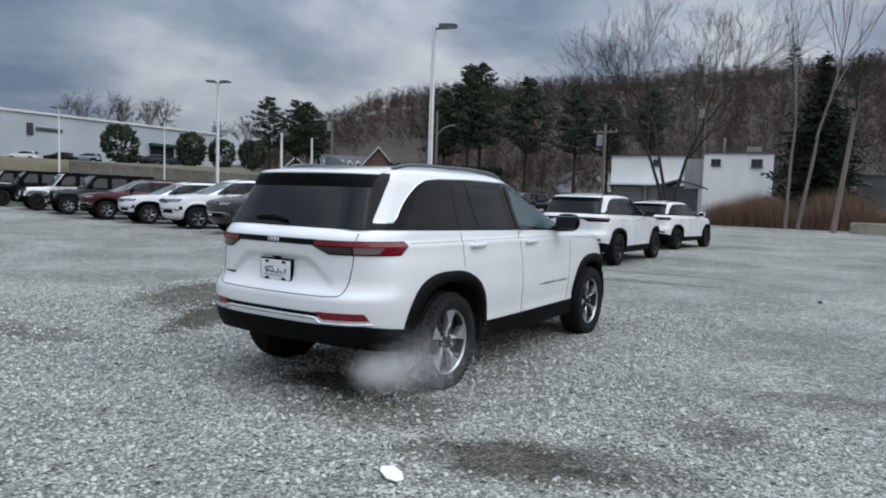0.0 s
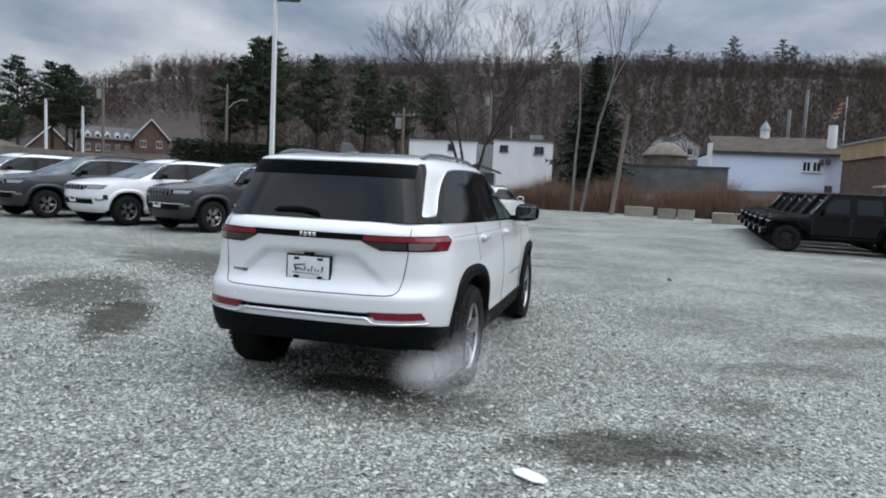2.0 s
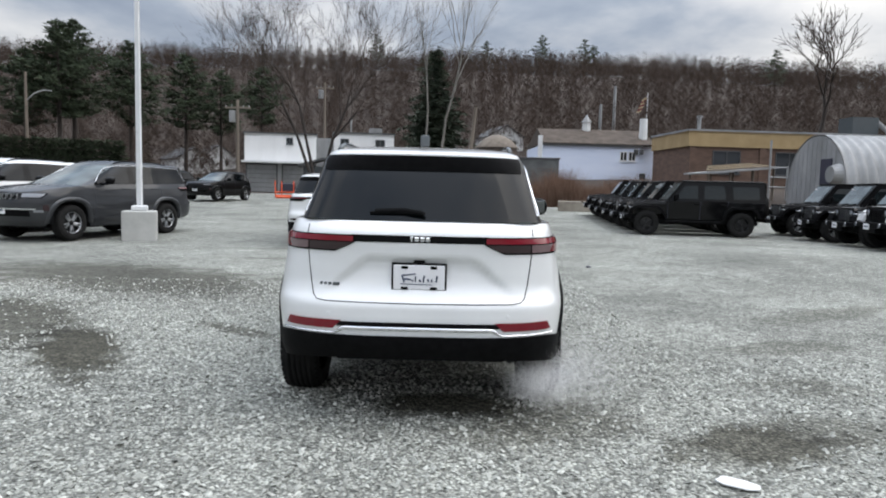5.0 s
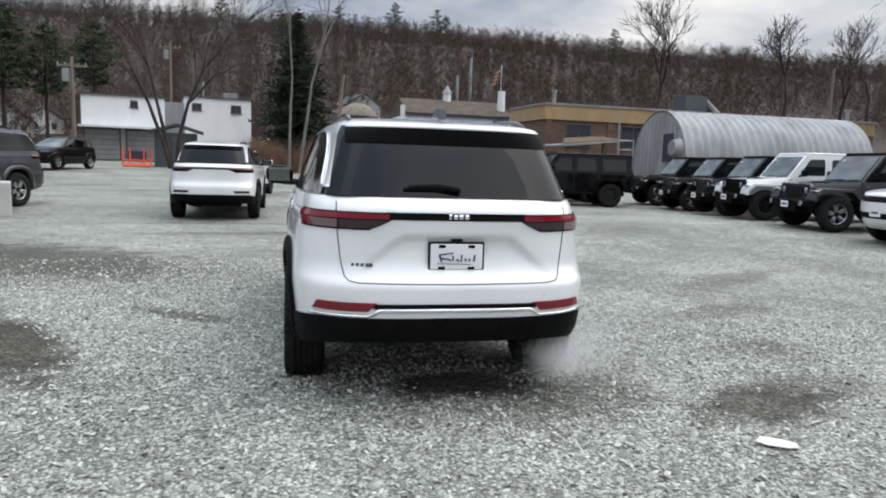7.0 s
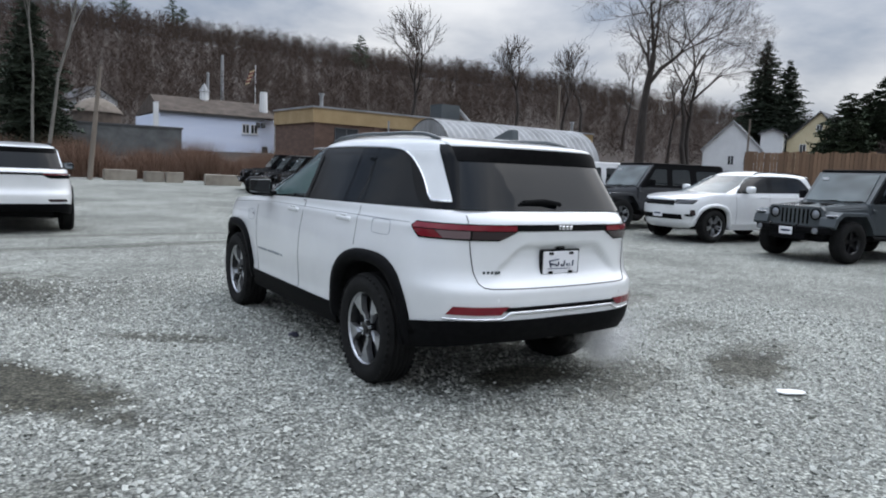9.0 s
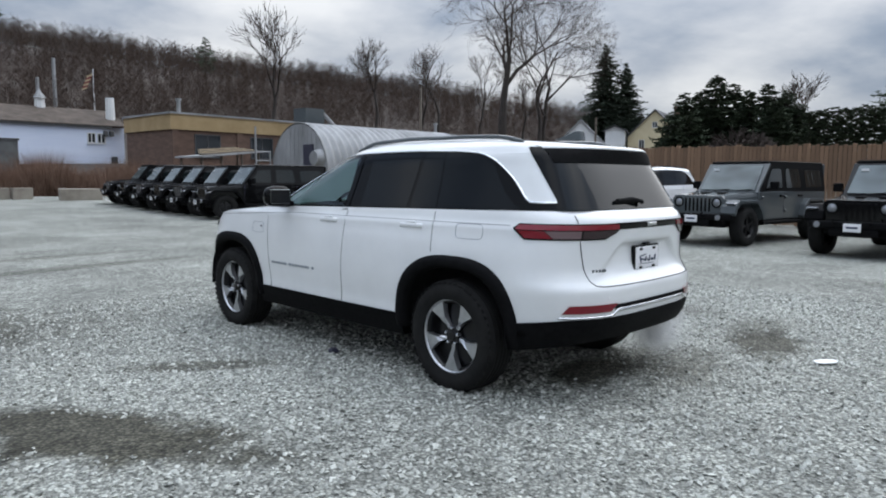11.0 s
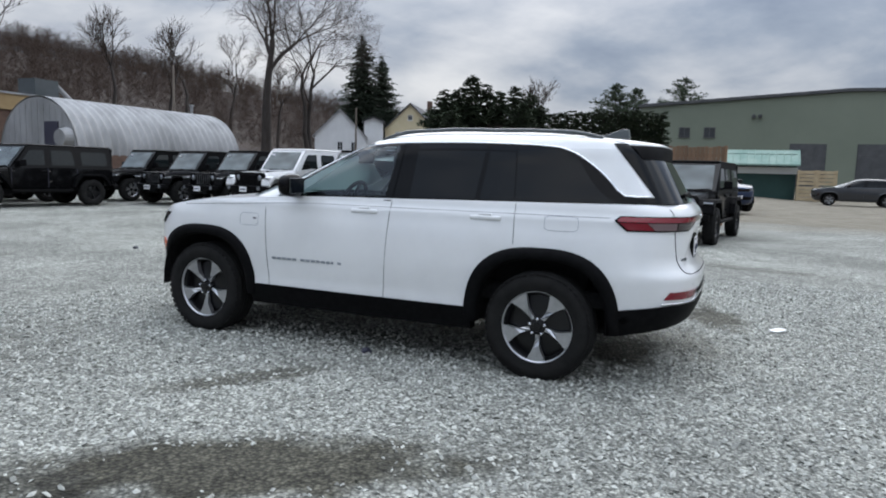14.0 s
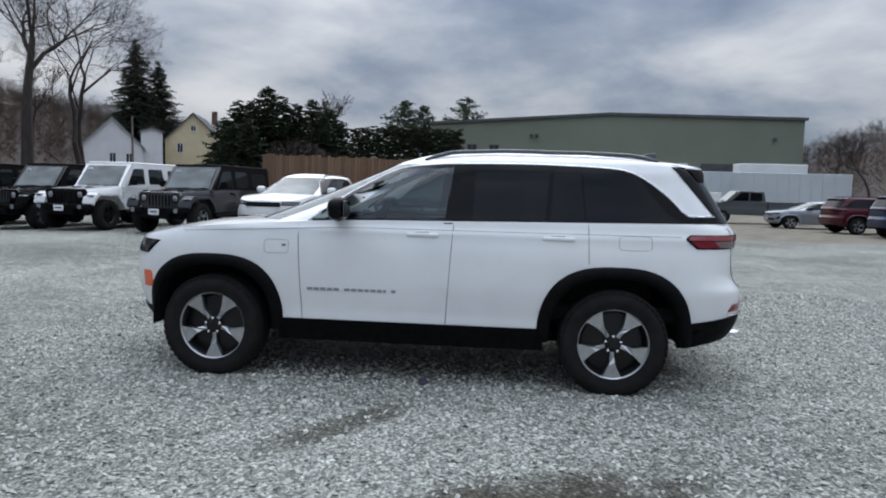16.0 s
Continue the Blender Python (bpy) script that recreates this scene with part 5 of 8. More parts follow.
    box(bm, -0.55, 0.55, -0.6, 3.4, 0.38, 0.56, 0.03, 1)
    part("chassis", bm, M["seat"], car)
    bm = bmesh.new()
    box(bm, -0.72, 0.72, -0.6, 2.2, 1.0, 1.12)
    part("cabin_floor", bm, M["seat"], car)
    for x in (0.80, -0.80):
        put_wheel("plain" if tint == "dark_alloy" else "split", car, x, 0.0, r, 0.3 if x < 0 else 0.1, w=0.26, rim=0.23, tint=tint, small=True)
        put_wheel("plain" if tint == "dark_alloy" else "split", car, x, wb, r, 0.8 if x < 0 else 0.5, w=0.26, rim=0.23, tint=tint, small=True)
    return car


# ---- the parked cars ----
suv(pose(0.012, 0, 0, 0, 0, 0), "clean white sport utility vehicle with black arches and dark rear glass", "white", hero=True, wheel=("flared", 0.387))

# ---- the lie of the land ----
RIDGE = [(-180, 4), (-110, 3), (-66, 2.5), (-48, 4.0), (-43.6, 6.6), (-39.5, 8.5), (-33.5, 9.4), (-23, 10.2), (-12.5, 10.8), (0, 11.0), (10, 10.6), (19, 10.2), (25, 9.6), (30, 9.2), (36, 8.7), (43, 8.0), (47, 7.5), (55, 6.3), (64, 4.8), (72, 3.4), (80, 2.6), (105, 2.8), (112, 4.0), (117, 5.6), (130, 6.0), (180, 4)]
ridge_el = lambda az: float(np.interp(az, [r[0] for r in RIDGE], [r[1] for r in RIDGE]))
WOODS = 11.0


def smoothstep(a, b, x):
    t = min(max((x - a) / (b - a), 0), 1)
    return t * t * (3 - 2 * t)


def land(x, y):
    """Height of the ground: a level yard that rises gently outward, a bank beyond it, then wooded hills."""
    dx, dy = x, y - 3
    r = math.hypot(dx, dy)
    az = math.degrees(math.atan2(dx, dy))
    z = 0.006 * max(0.0, min(r, 24) - 9) + 0.025 * max(0.0, min(r, 36) - 24) + 0.0125 * max(0.0, min(r, 60) - 36)
    z *= 1 - smoothstep(88, 100, az) * (1 - smoothstep(125, 140, az))
    z += 0.018 * min(max(y - 3.5, 0), 9) * smoothstep(3, 9, x) * (1 - smoothstep(10, 16, y))
    north = smoothstep(-4, 2, az) * (1 - smoothstep(40, 55, az))
    z += north * (1.2 * smoothstep(43.5, 53, r) + 0.9 * smoothstep(52, 64, r))
    west = smoothstep(-100, -80, az) * (1 - smoothstep(-51.5, -47, az))
    z += west * (3.0 * smoothstep(54.5, 56.0, r) + 0.7 * smoothstep(56, 85, r) + 1.2 * smoothstep(90, 130, r))
    far = 270.0
    top = math.tan(math.radians(ridge_el(az))) * far + 1.4 - 0.70 * WOODS
    z += (top - z) * smoothstep(66 + 30 * (1 - north), far, r) if top > z and r > 66 else 0
    z -= max(0.0, r - far) * 0.05 if r > far else 0
    return z


def ground():
    rs = [0.0] + list(np.arange(1.5, 66, 1.5)) + [70, 76, 84, 94, 106, 120, 136, 154, 174, 196, 220, 245, 270, 300, 360, 480, 700, 1100, 1800, 3000]
    na = 144
    vs, fs = [(0.0, 3.0, 0.0)], []
    for r in rs[1:]:
        for k in range(na):
            a = k * math.tau / na
            x, y = r * math.sin(a), 3 + r * math.cos(a)
            vs.append((x, y, max(land(x, y), -40)))
    for k in range(na):
        fs.append((0, 1 + (k + 1) % na, 1 + k))
    for i in range(len(rs) - 2):
        for k in range(na):
            a, b = 1 + i * na + k, 1 + i * na + (k + 1) % na
            fs.append((a, b, b + na, a + na))
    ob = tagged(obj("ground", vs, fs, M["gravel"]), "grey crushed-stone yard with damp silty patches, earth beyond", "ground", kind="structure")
    ob.data.materials.append(M["litter"])
    ob.data.materials.append(M["grass"])
    for p in ob.data.polygons:
        c = p.center
        r, az = math.hypot(c.x, c.y - 3), math.degrees(math.atan2(c.x, c.y - 3))
        edge = 40 if -3 < az < 62 else (54 if az < 0 else (60 if az < 84 else (95 if az < 106 else 72)))
        if r > edge + 1.2 * noise.noise(c * 0.2):
            p.material_index = 2 if -110 < az < -46 and r < 100 else 1
    return ob


M["litter"] = varied("leaf_litter", (0.036, 0.027, 0.022), (0.058, 0.043, 0.034), 0.12, 0.95, 0.5, 2.0, bump_dist=0.3)
M["grass"] = varied("winter_grass", (0.085, 0.078, 0.045), (0.13, 0.110, 0.07), 0.5, 0.95, 0.4, 6.0, bump_dist=0.1)
M["bark"] = varied("grey_bark", (0.024, 0.019, 0.016), (0.046, 0.038, 0.033), 4, 0.95, 0.5, 20, stretch=(1, 1, 0.25))
M["pale_bark"] = varied("pale_grey_bark", (0.12, 0.112, 0.098), (0.20, 0.19, 0.17), 4, 0.95, 0.4, 20, stretch=(1, 1, 0.25))
M["twig"] = varied("twigs", (0.040, 0.032, 0.028), (0.062, 0.051, 0.045), 1.5, 0.95, spec=0.05)
M["woods"] = island("bare_woods", [(0.060, 0.045, 0.037), (0.068, 0.051, 0.042), (0.063, 0.048, 0.040), (0.072, 0.054, 0.045)], 0.95, 0.02)
M["needles"] = varied("dark_needles", (0.022, 0.032, 0.020), (0.060, 0.076, 0.047), 0.9, 0.9, spec=0.1)
M["needles_blue"] = varied("grey_green_needles", (0.036, 0.048, 0.034), (0.082, 0.10, 0.074), 0.9, 0.9, spec=0.1)
M["brush"] = island("dry_brush", [(0.13, 0.078, 0.056), (0.18, 0.115, 0.085), (0.24, 0.165, 0.125), (0.09, 0.050, 0.036)], 0.95, 0.02)
M["concrete"] = varied("concrete", (0.36, 0.36, 0.345), (0.46, 0.46, 0.44), 1.6, 0.9, 0.3, 40, bump_dist=0.01)
M["stone_block"] = varied("weathered_concrete_block", (0.19, 0.165, 0.135), (0.30, 0.27, 0.225), 1.2, 0.95, 0.4, 12, bump_dist=0.03, per_object=0.15)
M["old_wall"] = varied("dark_stained_concrete", (0.10, 0.09, 0.08), (0.17, 0.155, 0.135), 1.0, 0.95, 0.4, 10, bump_dist=0.03, per_object=0.12)
M["white_wall"] = varied("white_washed_wall", (0.74, 0.74, 0.74), (0.84, 0.84, 0.84), 0.5, 0.9, 0.2, 15, stretch=(1, 1, 0.3))
M["pale_wall"] = varied("pale_metal_wall", (0.38, 0.42, 0.45), (0.45, 0.49, 0.52), 0.2, 0.6)
M["blue_wall"] = varied("pale_blue_siding", (0.62, 0.69, 0.84), (0.70, 0.76, 0.89), 0.5, 0.85, stretch=(0.3, 0.3, 2))
M["yard_wall"] = varied("stained_grey_block", (0.085, 0.09, 0.09), (0.15, 0.155, 0.155), 0.8, 0.9, 0.3, 8, bump_dist=0.02)
M["dark_metal"] = varied("dark_sheet_metal", (0.05, 0.052, 0.055), (0.08, 0.082, 0.085), 1.0, 0.6)
M["brown_roof"] = varied("brown_shingle", (0.045, 0.034, 0.026), (0.095, 0.073, 0.058), 1.2, 0.95, 0.4, 8, bump_dist=0.05)
M["tan_wall"] = varied("ochre_panel", (0.29, 0.205, 0.10), (0.39, 0.285, 0.15), 0.5, 0.85)
M["brick"] = varied("brown_brick", (0.095, 0.060, 0.046), (0.145, 0.092, 0.068), 1.0, 0.95, 0.3, 12, stretch=(1, 1, 3), bump_dist=0.02)
M["galvanized"] = varied("galvanized_sheet", (0.20, 0.205, 0.205), (0.34, 0.345, 0.35), 0.6, 0.6, metal=0.15, stretch=(1, 1, 0.4))
M["green_wall"] = varied("sage_metal_wall", (0.155, 0.18, 0.137), (0.18, 0.205, 0.157), 0.15, 0.7)
M["dark_green"] = varied("dark_green_paint", (0.012, 0.045, 0.04), (0.02, 0.06, 0.052), 1.0, 0.7)
M["awning"] = varied("weathered_green_awning", (0.16, 0.26, 0.22), (0.24, 0.33, 0.285), 1.0, 0.8)
M["fence"] = varied("weathered_cedar", (0.135, 0.080, 0.048), (0.21, 0.13, 0.080), 1.4, 0.9, 0.3, 18, stretch=(3, 3, 0.3), bump_dist=0.01, per_object=0.22)
M["pole_wood"] = varied("weathered_pole_wood", (0.13, 0.108, 0.088), (0.20, 0.17, 0.14), 2, 0.95, 0.3, 20, stretch=(1, 1, 0.15))
M["post_paint"] = varied("white_post_paint", (0.60, 0.61, 0.62), (0.68, 0.69, 0.70), 2, 0.5)
M["yellow_wall"] = varied("cream_siding", (0.55, 0.47, 0.30), (0.62, 0.54, 0.36), 0.6, 0.85)
M["slate_roof"] = varied("grey_shingle", (0.07, 0.07, 0.072), (0.11, 0.11, 0.115), 1.0, 0.95)
M["house_white"] = varied("white_siding", (0.62, 0.63, 0.63), (0.70, 0.71, 0.71), 0.6, 0.85)
M["plow"] = mat("orange_plow_paint", (0.72, 0.10, 0.03), 0.5)
M["crate"] = varied("pale_crate_wood", (0.36, 0.28, 0.17), (0.46, 0.37, 0.24), 1.5, 0.9)
M["litter_paper"] = mat("white_plastic", (0.75, 0.76, 0.76), 0.5)
M["pane"] = mat("dark_pane", (0.02, 0.023, 0.027), 0.08, spec=0.6)
M["flag_red"] = mat("faded_red_cloth", (0.16, 0.03, 0.035), 0.85)
ground()


def gravel_stones():
    """Loose stones on the yard round the near car, where the camera passes."""
    rng = np.random.default_rng(5)
    octa = np.array([(1, 0, 0), (-1, 0, 0), (0, 1, 0), (0, -1, 0), (0, 0, 1), (0, 0, -1)], float)
    tri = np.array([(0, 2, 4), (2, 1, 4), (1, 3, 4), (3, 0, 4), (2, 0, 5), (1, 2, 5), (3, 1, 5), (0, 3, 5)])
    n = 62000
    # a ring round the car: between its flanks and the camera's way
    cand = np.c_[rng.uniform(-6.2, 5.0, n * 2), rng.uniform(-5.6, 5.2, n * 2)]
    d = np.hypot(np.maximum(np.abs(cand[:, 0]) - 0.95, 0), np.maximum(np.maximum(-0.95 - cand[:, 1], cand[:, 1] - 3.8), 0))
    ok = (d < 4.9) & ~((cand[:, 0] > 2.2) & (cand[:, 1] > 1.0))
    # damp, silty patches and the dark spot swallow most of the loose stones
    for cx, cy, ax, ay, turn, amount in STAINS:
        c, s_ = math.cos(radians(turn)), math.sin(radians(turn))
        u, v = (cand[:, 0] - cx) * c + (cand[:, 1] - cy) * s_, (cand[:, 1] - cy) * c - (cand[:, 0] - cx) * s_
        ok &= ~((np.hypot(u / ax, v / ay) < rng.uniform(0.5, 1.15, len(cand))) & (rng.random(len(cand)) < min(1.0, amount * 1.1)))
    pts = cand[ok][:n]
    k = len(pts)
    size = rng.uniform(0.006, 0.017, k) * rng.choice([1, 1, 1.25], k)
    sc = np.c_[size * rng.uniform(0.8, 1.5, k), size * rng.uniform(0.7, 1.2, k), size * rng.uniform(0.45, 0.9, k)]
    a = rng.uniform(0, math.tau, k)
    v = octa[None] * sc[:, None] * rng.uniform(0.7, 1.25, (k, 6, 1))
    tilt = rng.normal(0, 0.35, (k, 2))
    v[:, :, 2] += v[:, :, 0] * tilt[:, :1] + v[:, :, 1] * tilt[:, 1:]
    x = v[:, :, 0] * np.cos(a)[:, None] - v[:, :, 1] * np.sin(a)[:, None] + pts[:, :1]
    y = v[:, :, 0] * np.sin(a)[:, None] + v[:, :, 1] * np.cos(a)[:, None] + pts[:, 1:]
    z = v[:, :, 2] + sc[:, 2:] * 0.35
    vs = np.stack([x, y, z], -1).reshape(-1, 3)
    fs = (tri[None] + (np.arange(k) * 6)[:, None, None]).reshape(-1, 3)
    me = bpy.data.meshes.new("gravel_stones")
    me.from_pydata(vs.tolist(), [], fs.tolist())
    me.materials.append(M["stones"])
    tagged(new("gravel_stones", me), "loose grey crushed stones lying on the yard", "gravel", kind="stuff")


gravel_stones()


# ---- trees ----
def limbs(rng, p, d, length, radius, depth, out, spread=0.55, up=0.12, keep=0.74, kids=(2, 4), min_r=0.012, bend=0.16):
    """A crooked limb as short tapered pieces, with its boughs."""
    steps = 4 if depth > 1 else 3
    q, dirn, r = Vector(p), Vector(d).normalized(), radius
    for i in range(steps):
        dirn = (dirn + Vector((rng.gauss(0, bend), rng.gauss(0, bend), rng.gauss(0, bend * 0.6) + up * 0.3))).normalized()
        nxt = q + dirn * (length / steps)
        r2 = max(r * (0.90 if depth > 1 else 0.7), min_r * 0.5)
        out.append((q.copy(), nxt.copy(), r, r2))
        q, r = nxt, r2
        if depth > 0 and i >= (1 if depth > 2 else 0):
            for k in range(rng.randint(*kids) if i == steps - 1 else (1 if rng.random() < 0.6 else 0)):
                side = dirn.orthogonal().normalized()
                side.rotate(Matrix.Rotation(rng.uniform(0, math.tau), 3, dirn))
                nd = (dirn + side * rng.uniform(spread * 0.7, spread * 1.7) + Vector((0, 0, up))).normalized()
                limbs(rng, q, nd, length * keep * rng.uniform(0.75, 1.1), max(r * rng.uniform(0.52, 0.80), min_r), depth - 1, out, spread, up, keep, kids, min_r, bend)


def segs_mesh(name, segs, m, parent, n=5):
    vs, fs = [], []
    for p, q, r0, r1 in segs:
        d = (q - p).normalized()
        u = d.orthogonal().normalized()
        v = d.cross(u)
        k = n if r0 > 0.05 else 3
        b = len(vs)
        for c, r in ((p, r0), (q, r1)):
            for i in range(k):
                t = i * math.tau / k
                vs.append(c + (u * math.cos(t) + v * math.sin(t)) * r)
        for i in range(k):
            fs.append((b + i, b + (i + 1) % k, b + k + (i + 1) % k, b + k + i))
    return obj(name, vs, fs, m, parent)


def bare_tree(x, y, h, label, seed, trunks=1, spread=0.55, lean=0.1, r0=None, depth=5, low=0.3, min_r=0.014, z=None, kids=(2, 3), up=0.12, bend=0.13, bark="bark", twig="twig"):
    rng = random.Random(seed)
    t = empty("bare_tree", pose(x, y, land(x, y) - 0.1 if z is None else z), label, "tree")
    segs = []
    r0 = r0 or h * 0.018
    for k in range(trunks):
        a = rng.uniform(0, math.tau) if trunks > 1 else 0
        d = Vector((math.cos(a) * lean * (2 if trunks > 1 else 1), math.sin(a) * lean, 1))
        p = Vector((0.25 * math.cos(a), 0.25 * math.sin(a), 0)) if trunks > 1 else Vector((0, 0, 0))
        q = p + d.normalized() * h * low
        segs.append((p, (p + q) / 2, r0 * 1.2, r0))
        segs.append(((p + q) / 2, q, r0, r0 * 0.9))
        limbs(rng, q, d, h * 0.30, r0 * 0.85, depth, segs, spread, up, min_r=min_r, kids=kids, bend=bend)
    segs_mesh("trunk", [s for s in segs if s[2] > r0 * 0.35], M[bark], t, 7)
    segs_mesh("crown", [s for s in segs if s[2] <= r0 * 0.35], M[twig], t, 3)
    return t


def conifer(x, y, h, r, label, seed, m="needles", name="conifer_tree", bottom=0.08, dens=1.0, ragged=0.25, z=None, tip=0.05):
    """A trunk, tiers of boughs, each a fan of needle sprays."""
    rng = random.Random(seed)
    t = empty(name, pose(x, y, land(x, y) - 0.1 if z is None else z), label, "tree")
    segs = [(Vector((0, 0, 0)), Vector((0, 0, h * 0.5)), h * 0.018, h * 0.011), (Vector((0, 0, h * 0.5)), Vector((0, 0, h * 0.97)), h * 0.011, 0.02)]
    vs, fs = [], []
    tiers = int(h * 4.2 * dens ** 0.5) + 8
    for i in range(tiers):
        u = bottom + (1 - bottom) * i / tiers
        rad = r * ((1 - u) / (1 - bottom)) ** 0.7 * (1 + rng.uniform(-ragged, ragged)) + tip
        nb = max(5, int(8 * dens * (1 - u * 0.4)))
        a0 = rng.uniform(0, math.tau)
        for k in range(nb):
            a = a0 + k * math.tau / nb + rng.uniform(-0.2, 0.2)
            L = rad * rng.uniform(1 - ragged * 1.6, 1.05)
            z0 = h * u + rng.uniform(-0.03, 0.03) * h
            dz = rng.uniform(-0.38, 0.08) * L
            c, s = math.cos(a), math.sin(a)
            p0, p1 = Vector((0, 0, z0)), Vector((c * L, s * L, z0 + dz))
            segs.append((p0, p1, 0.03, 0.008))
            ns = max(4, int(L * 3.2))
            for j in range(ns):
                w = (j + 0.6) / ns
                base = p0.lerp(p1, w)
                for sg in (-1, 1):
                    l2 = (0.20 + 0.42 * (1 - abs(w - 0.55))) * min(1.0, 0.35 + L * 0.35) * rng.uniform(0.7, 1.3)
                    tipv = base + Vector((c * 0.5 - s * sg * 0.9, s * 0.5 + c * sg * 0.9, rng.uniform(-0.6, 0.5))) * l2
                    wv = Vector((c, s, 0.2)) * l2 * 0.24
                    b = len(vs)
                    vs += [base - wv * 0.6, tipv, base + wv, base + Vector((0, 0, -l2 * 0.35))]
                    fs += [(b, b + 1, b + 2), (b, b + 1, b + 3)]
    segs_mesh("trunk", segs, M["bark"], t, 5)
    obj("crown", vs, fs, M[m], t, smooth=False)
    return t


def pine(x, y, h, label, seed, m="needles", z=None, wide=0.27, start=0.42):
    """A tall pine: bare below, with open shelves of needle tufts above."""
    rng = random.Random(seed)
    t = empty("pine_tree", pose(x, y, land(x, y) - 0.1 if z is None else z), label, "tree")
    segs = [(Vector((0, 0, 0)), Vector((0, 0, h * 0.6)), h * 0.017, h * 0.011), (Vector((0, 0, h * 0.6)), Vector((0, 0, h * 0.98)), h * 0.011, 0.03)]
    vs, fs = [], []
    n = int(h * 2.6)
    for i in range(n):
        u = start + (1 - start) * (i / n)
        prof = (1 - ((u - start) / (1 - start)) ** 2.2) * (0.55 + 0.45 * min(1, (u - start) * 5))
        L = h * wide * prof * rng.uniform(0.5, 1.15) + 0.3
        a = i * 2.4 + rng.uniform(-0.5, 0.5)
        c, s = math.cos(a), math.sin(a)
        p0 = Vector((0, 0, h * u))
        p1 = p0 + Vector((c * L, s * L, L * rng.uniform(0.0, 0.35)))
        segs.append((p0, p1, 0.06, 0.015))
        for j in range(int(12 + L * 13)):
            w = rng.uniform(0.25, 1.05)
            o = p0.lerp(p1, w) + Vector((rng.gauss(0, 0.28), rng.gauss(0, 0.28), rng.gauss(0.1, 0.16))) * (0.5 + 0.25 * L)
            for k in range(3):
                l2 = rng.uniform(0.28, 0.62) * (0.6 + h * 0.02)
                d1 = Vector((rng.gauss(0, 1), rng.gauss(0, 1), rng.uniform(-0.1, 0.8))).normalized() * l2
                d2 = d1.orthogonal().normalized() * l2 * 0.17
                b = len(vs)
                vs += [o - d1 * 0.4, o + d2, o + d1, o - d2]
                fs.append((b, b + 1, b + 2, b + 3))
    segs_mesh("trunk", segs, M["bark"], t, 5)
    obj("crown", vs, fs, M[m], t, smooth=False)
    return t


def shrub(x, y, h, r, label, seed, m="needles_blue", name="shrub", z=None):
    rng = random.Random(seed)
    t = empty(name, pose(x, y, land(x, y) - 0.05 if z is None else z), label, "shrub")
    vs, fs, segs = [], [], []
    for i in range(9):
        a = i * 2.4
        segs.append((Vector((0, 0, 0)), Vector((math.cos(a) * r * 0.5, math.sin(a) * r * 0.5, h * 0.7)), 0.04, 0.015))
    for i in range(int(900 * max(1, h / 3))):
        d = Vector((rng.gauss(0, 1), rng.gauss(0, 1), rng.gauss(0, 1))).normalized() * rng.uniform(0.55, 1.03) ** 0.5
        o = Vector((d.x * r, d.y * r, h * 0.52 + d.z * h * 0.5)) * (1 + 0.12 * noise.noise(d * 2.5 + Vector((seed, 0, 0))))
        l2 = rng.uniform(0.12, 0.28) * (0.5 + 0.3 * h)
        d1 = (d + Vector((rng.gauss(0, 0.5), rng.gauss(0, 0.5), rng.uniform(0, 0.8)))).normalized() * l2
        d2 = d1.orthogonal().normalized() * l2 * 0.3
        b = len(vs)
        vs += [o - d1 * 0.5, o + d2, o + d1, o - d2]
        fs.append((b, b + 1, b + 2, b + 3))
    segs_mesh("stems", segs, M["bark"], t, 4)
    obj("foliage", vs, fs, M[m], t, smooth=False)
    return t


def sprig_mass(name, label, category, m, count, where, hgt, wdt, seed, lean=0.25, clumps=3):
    """Uncountable upright stems: thin slivers over a stretch of ground."""
    rng = random.Random(seed)
    vs, fs = [], []
    for i in range(count):
        x, y, k = where(rng)
        z = land(x, y)
        for j in range(clumps):
            h = hgt * k * rng.uniform(0.5, 1.1)
            px, py = x + rng.gauss(0, 0.12), y + rng.gauss(0, 0.12)
            dx, dy = rng.gauss(0, lean) * h, rng.gauss(0, lean) * h
            a = rng.uniform(0, math.pi)
            w = wdt * rng.uniform(0.5, 1.3)
            b = len(vs)
            vs += [(px - math.cos(a) * w, py - math.sin(a) * w, z - 0.05), (px + math.cos(a) * w, py + math.sin(a) * w, z - 0.05), (px + dx, py + dy, z + h)]
            fs.append((b, b + 1, b + 2))
    return tagged(obj(name, vs, fs, m, smooth=False), label, category, kind="stuff")


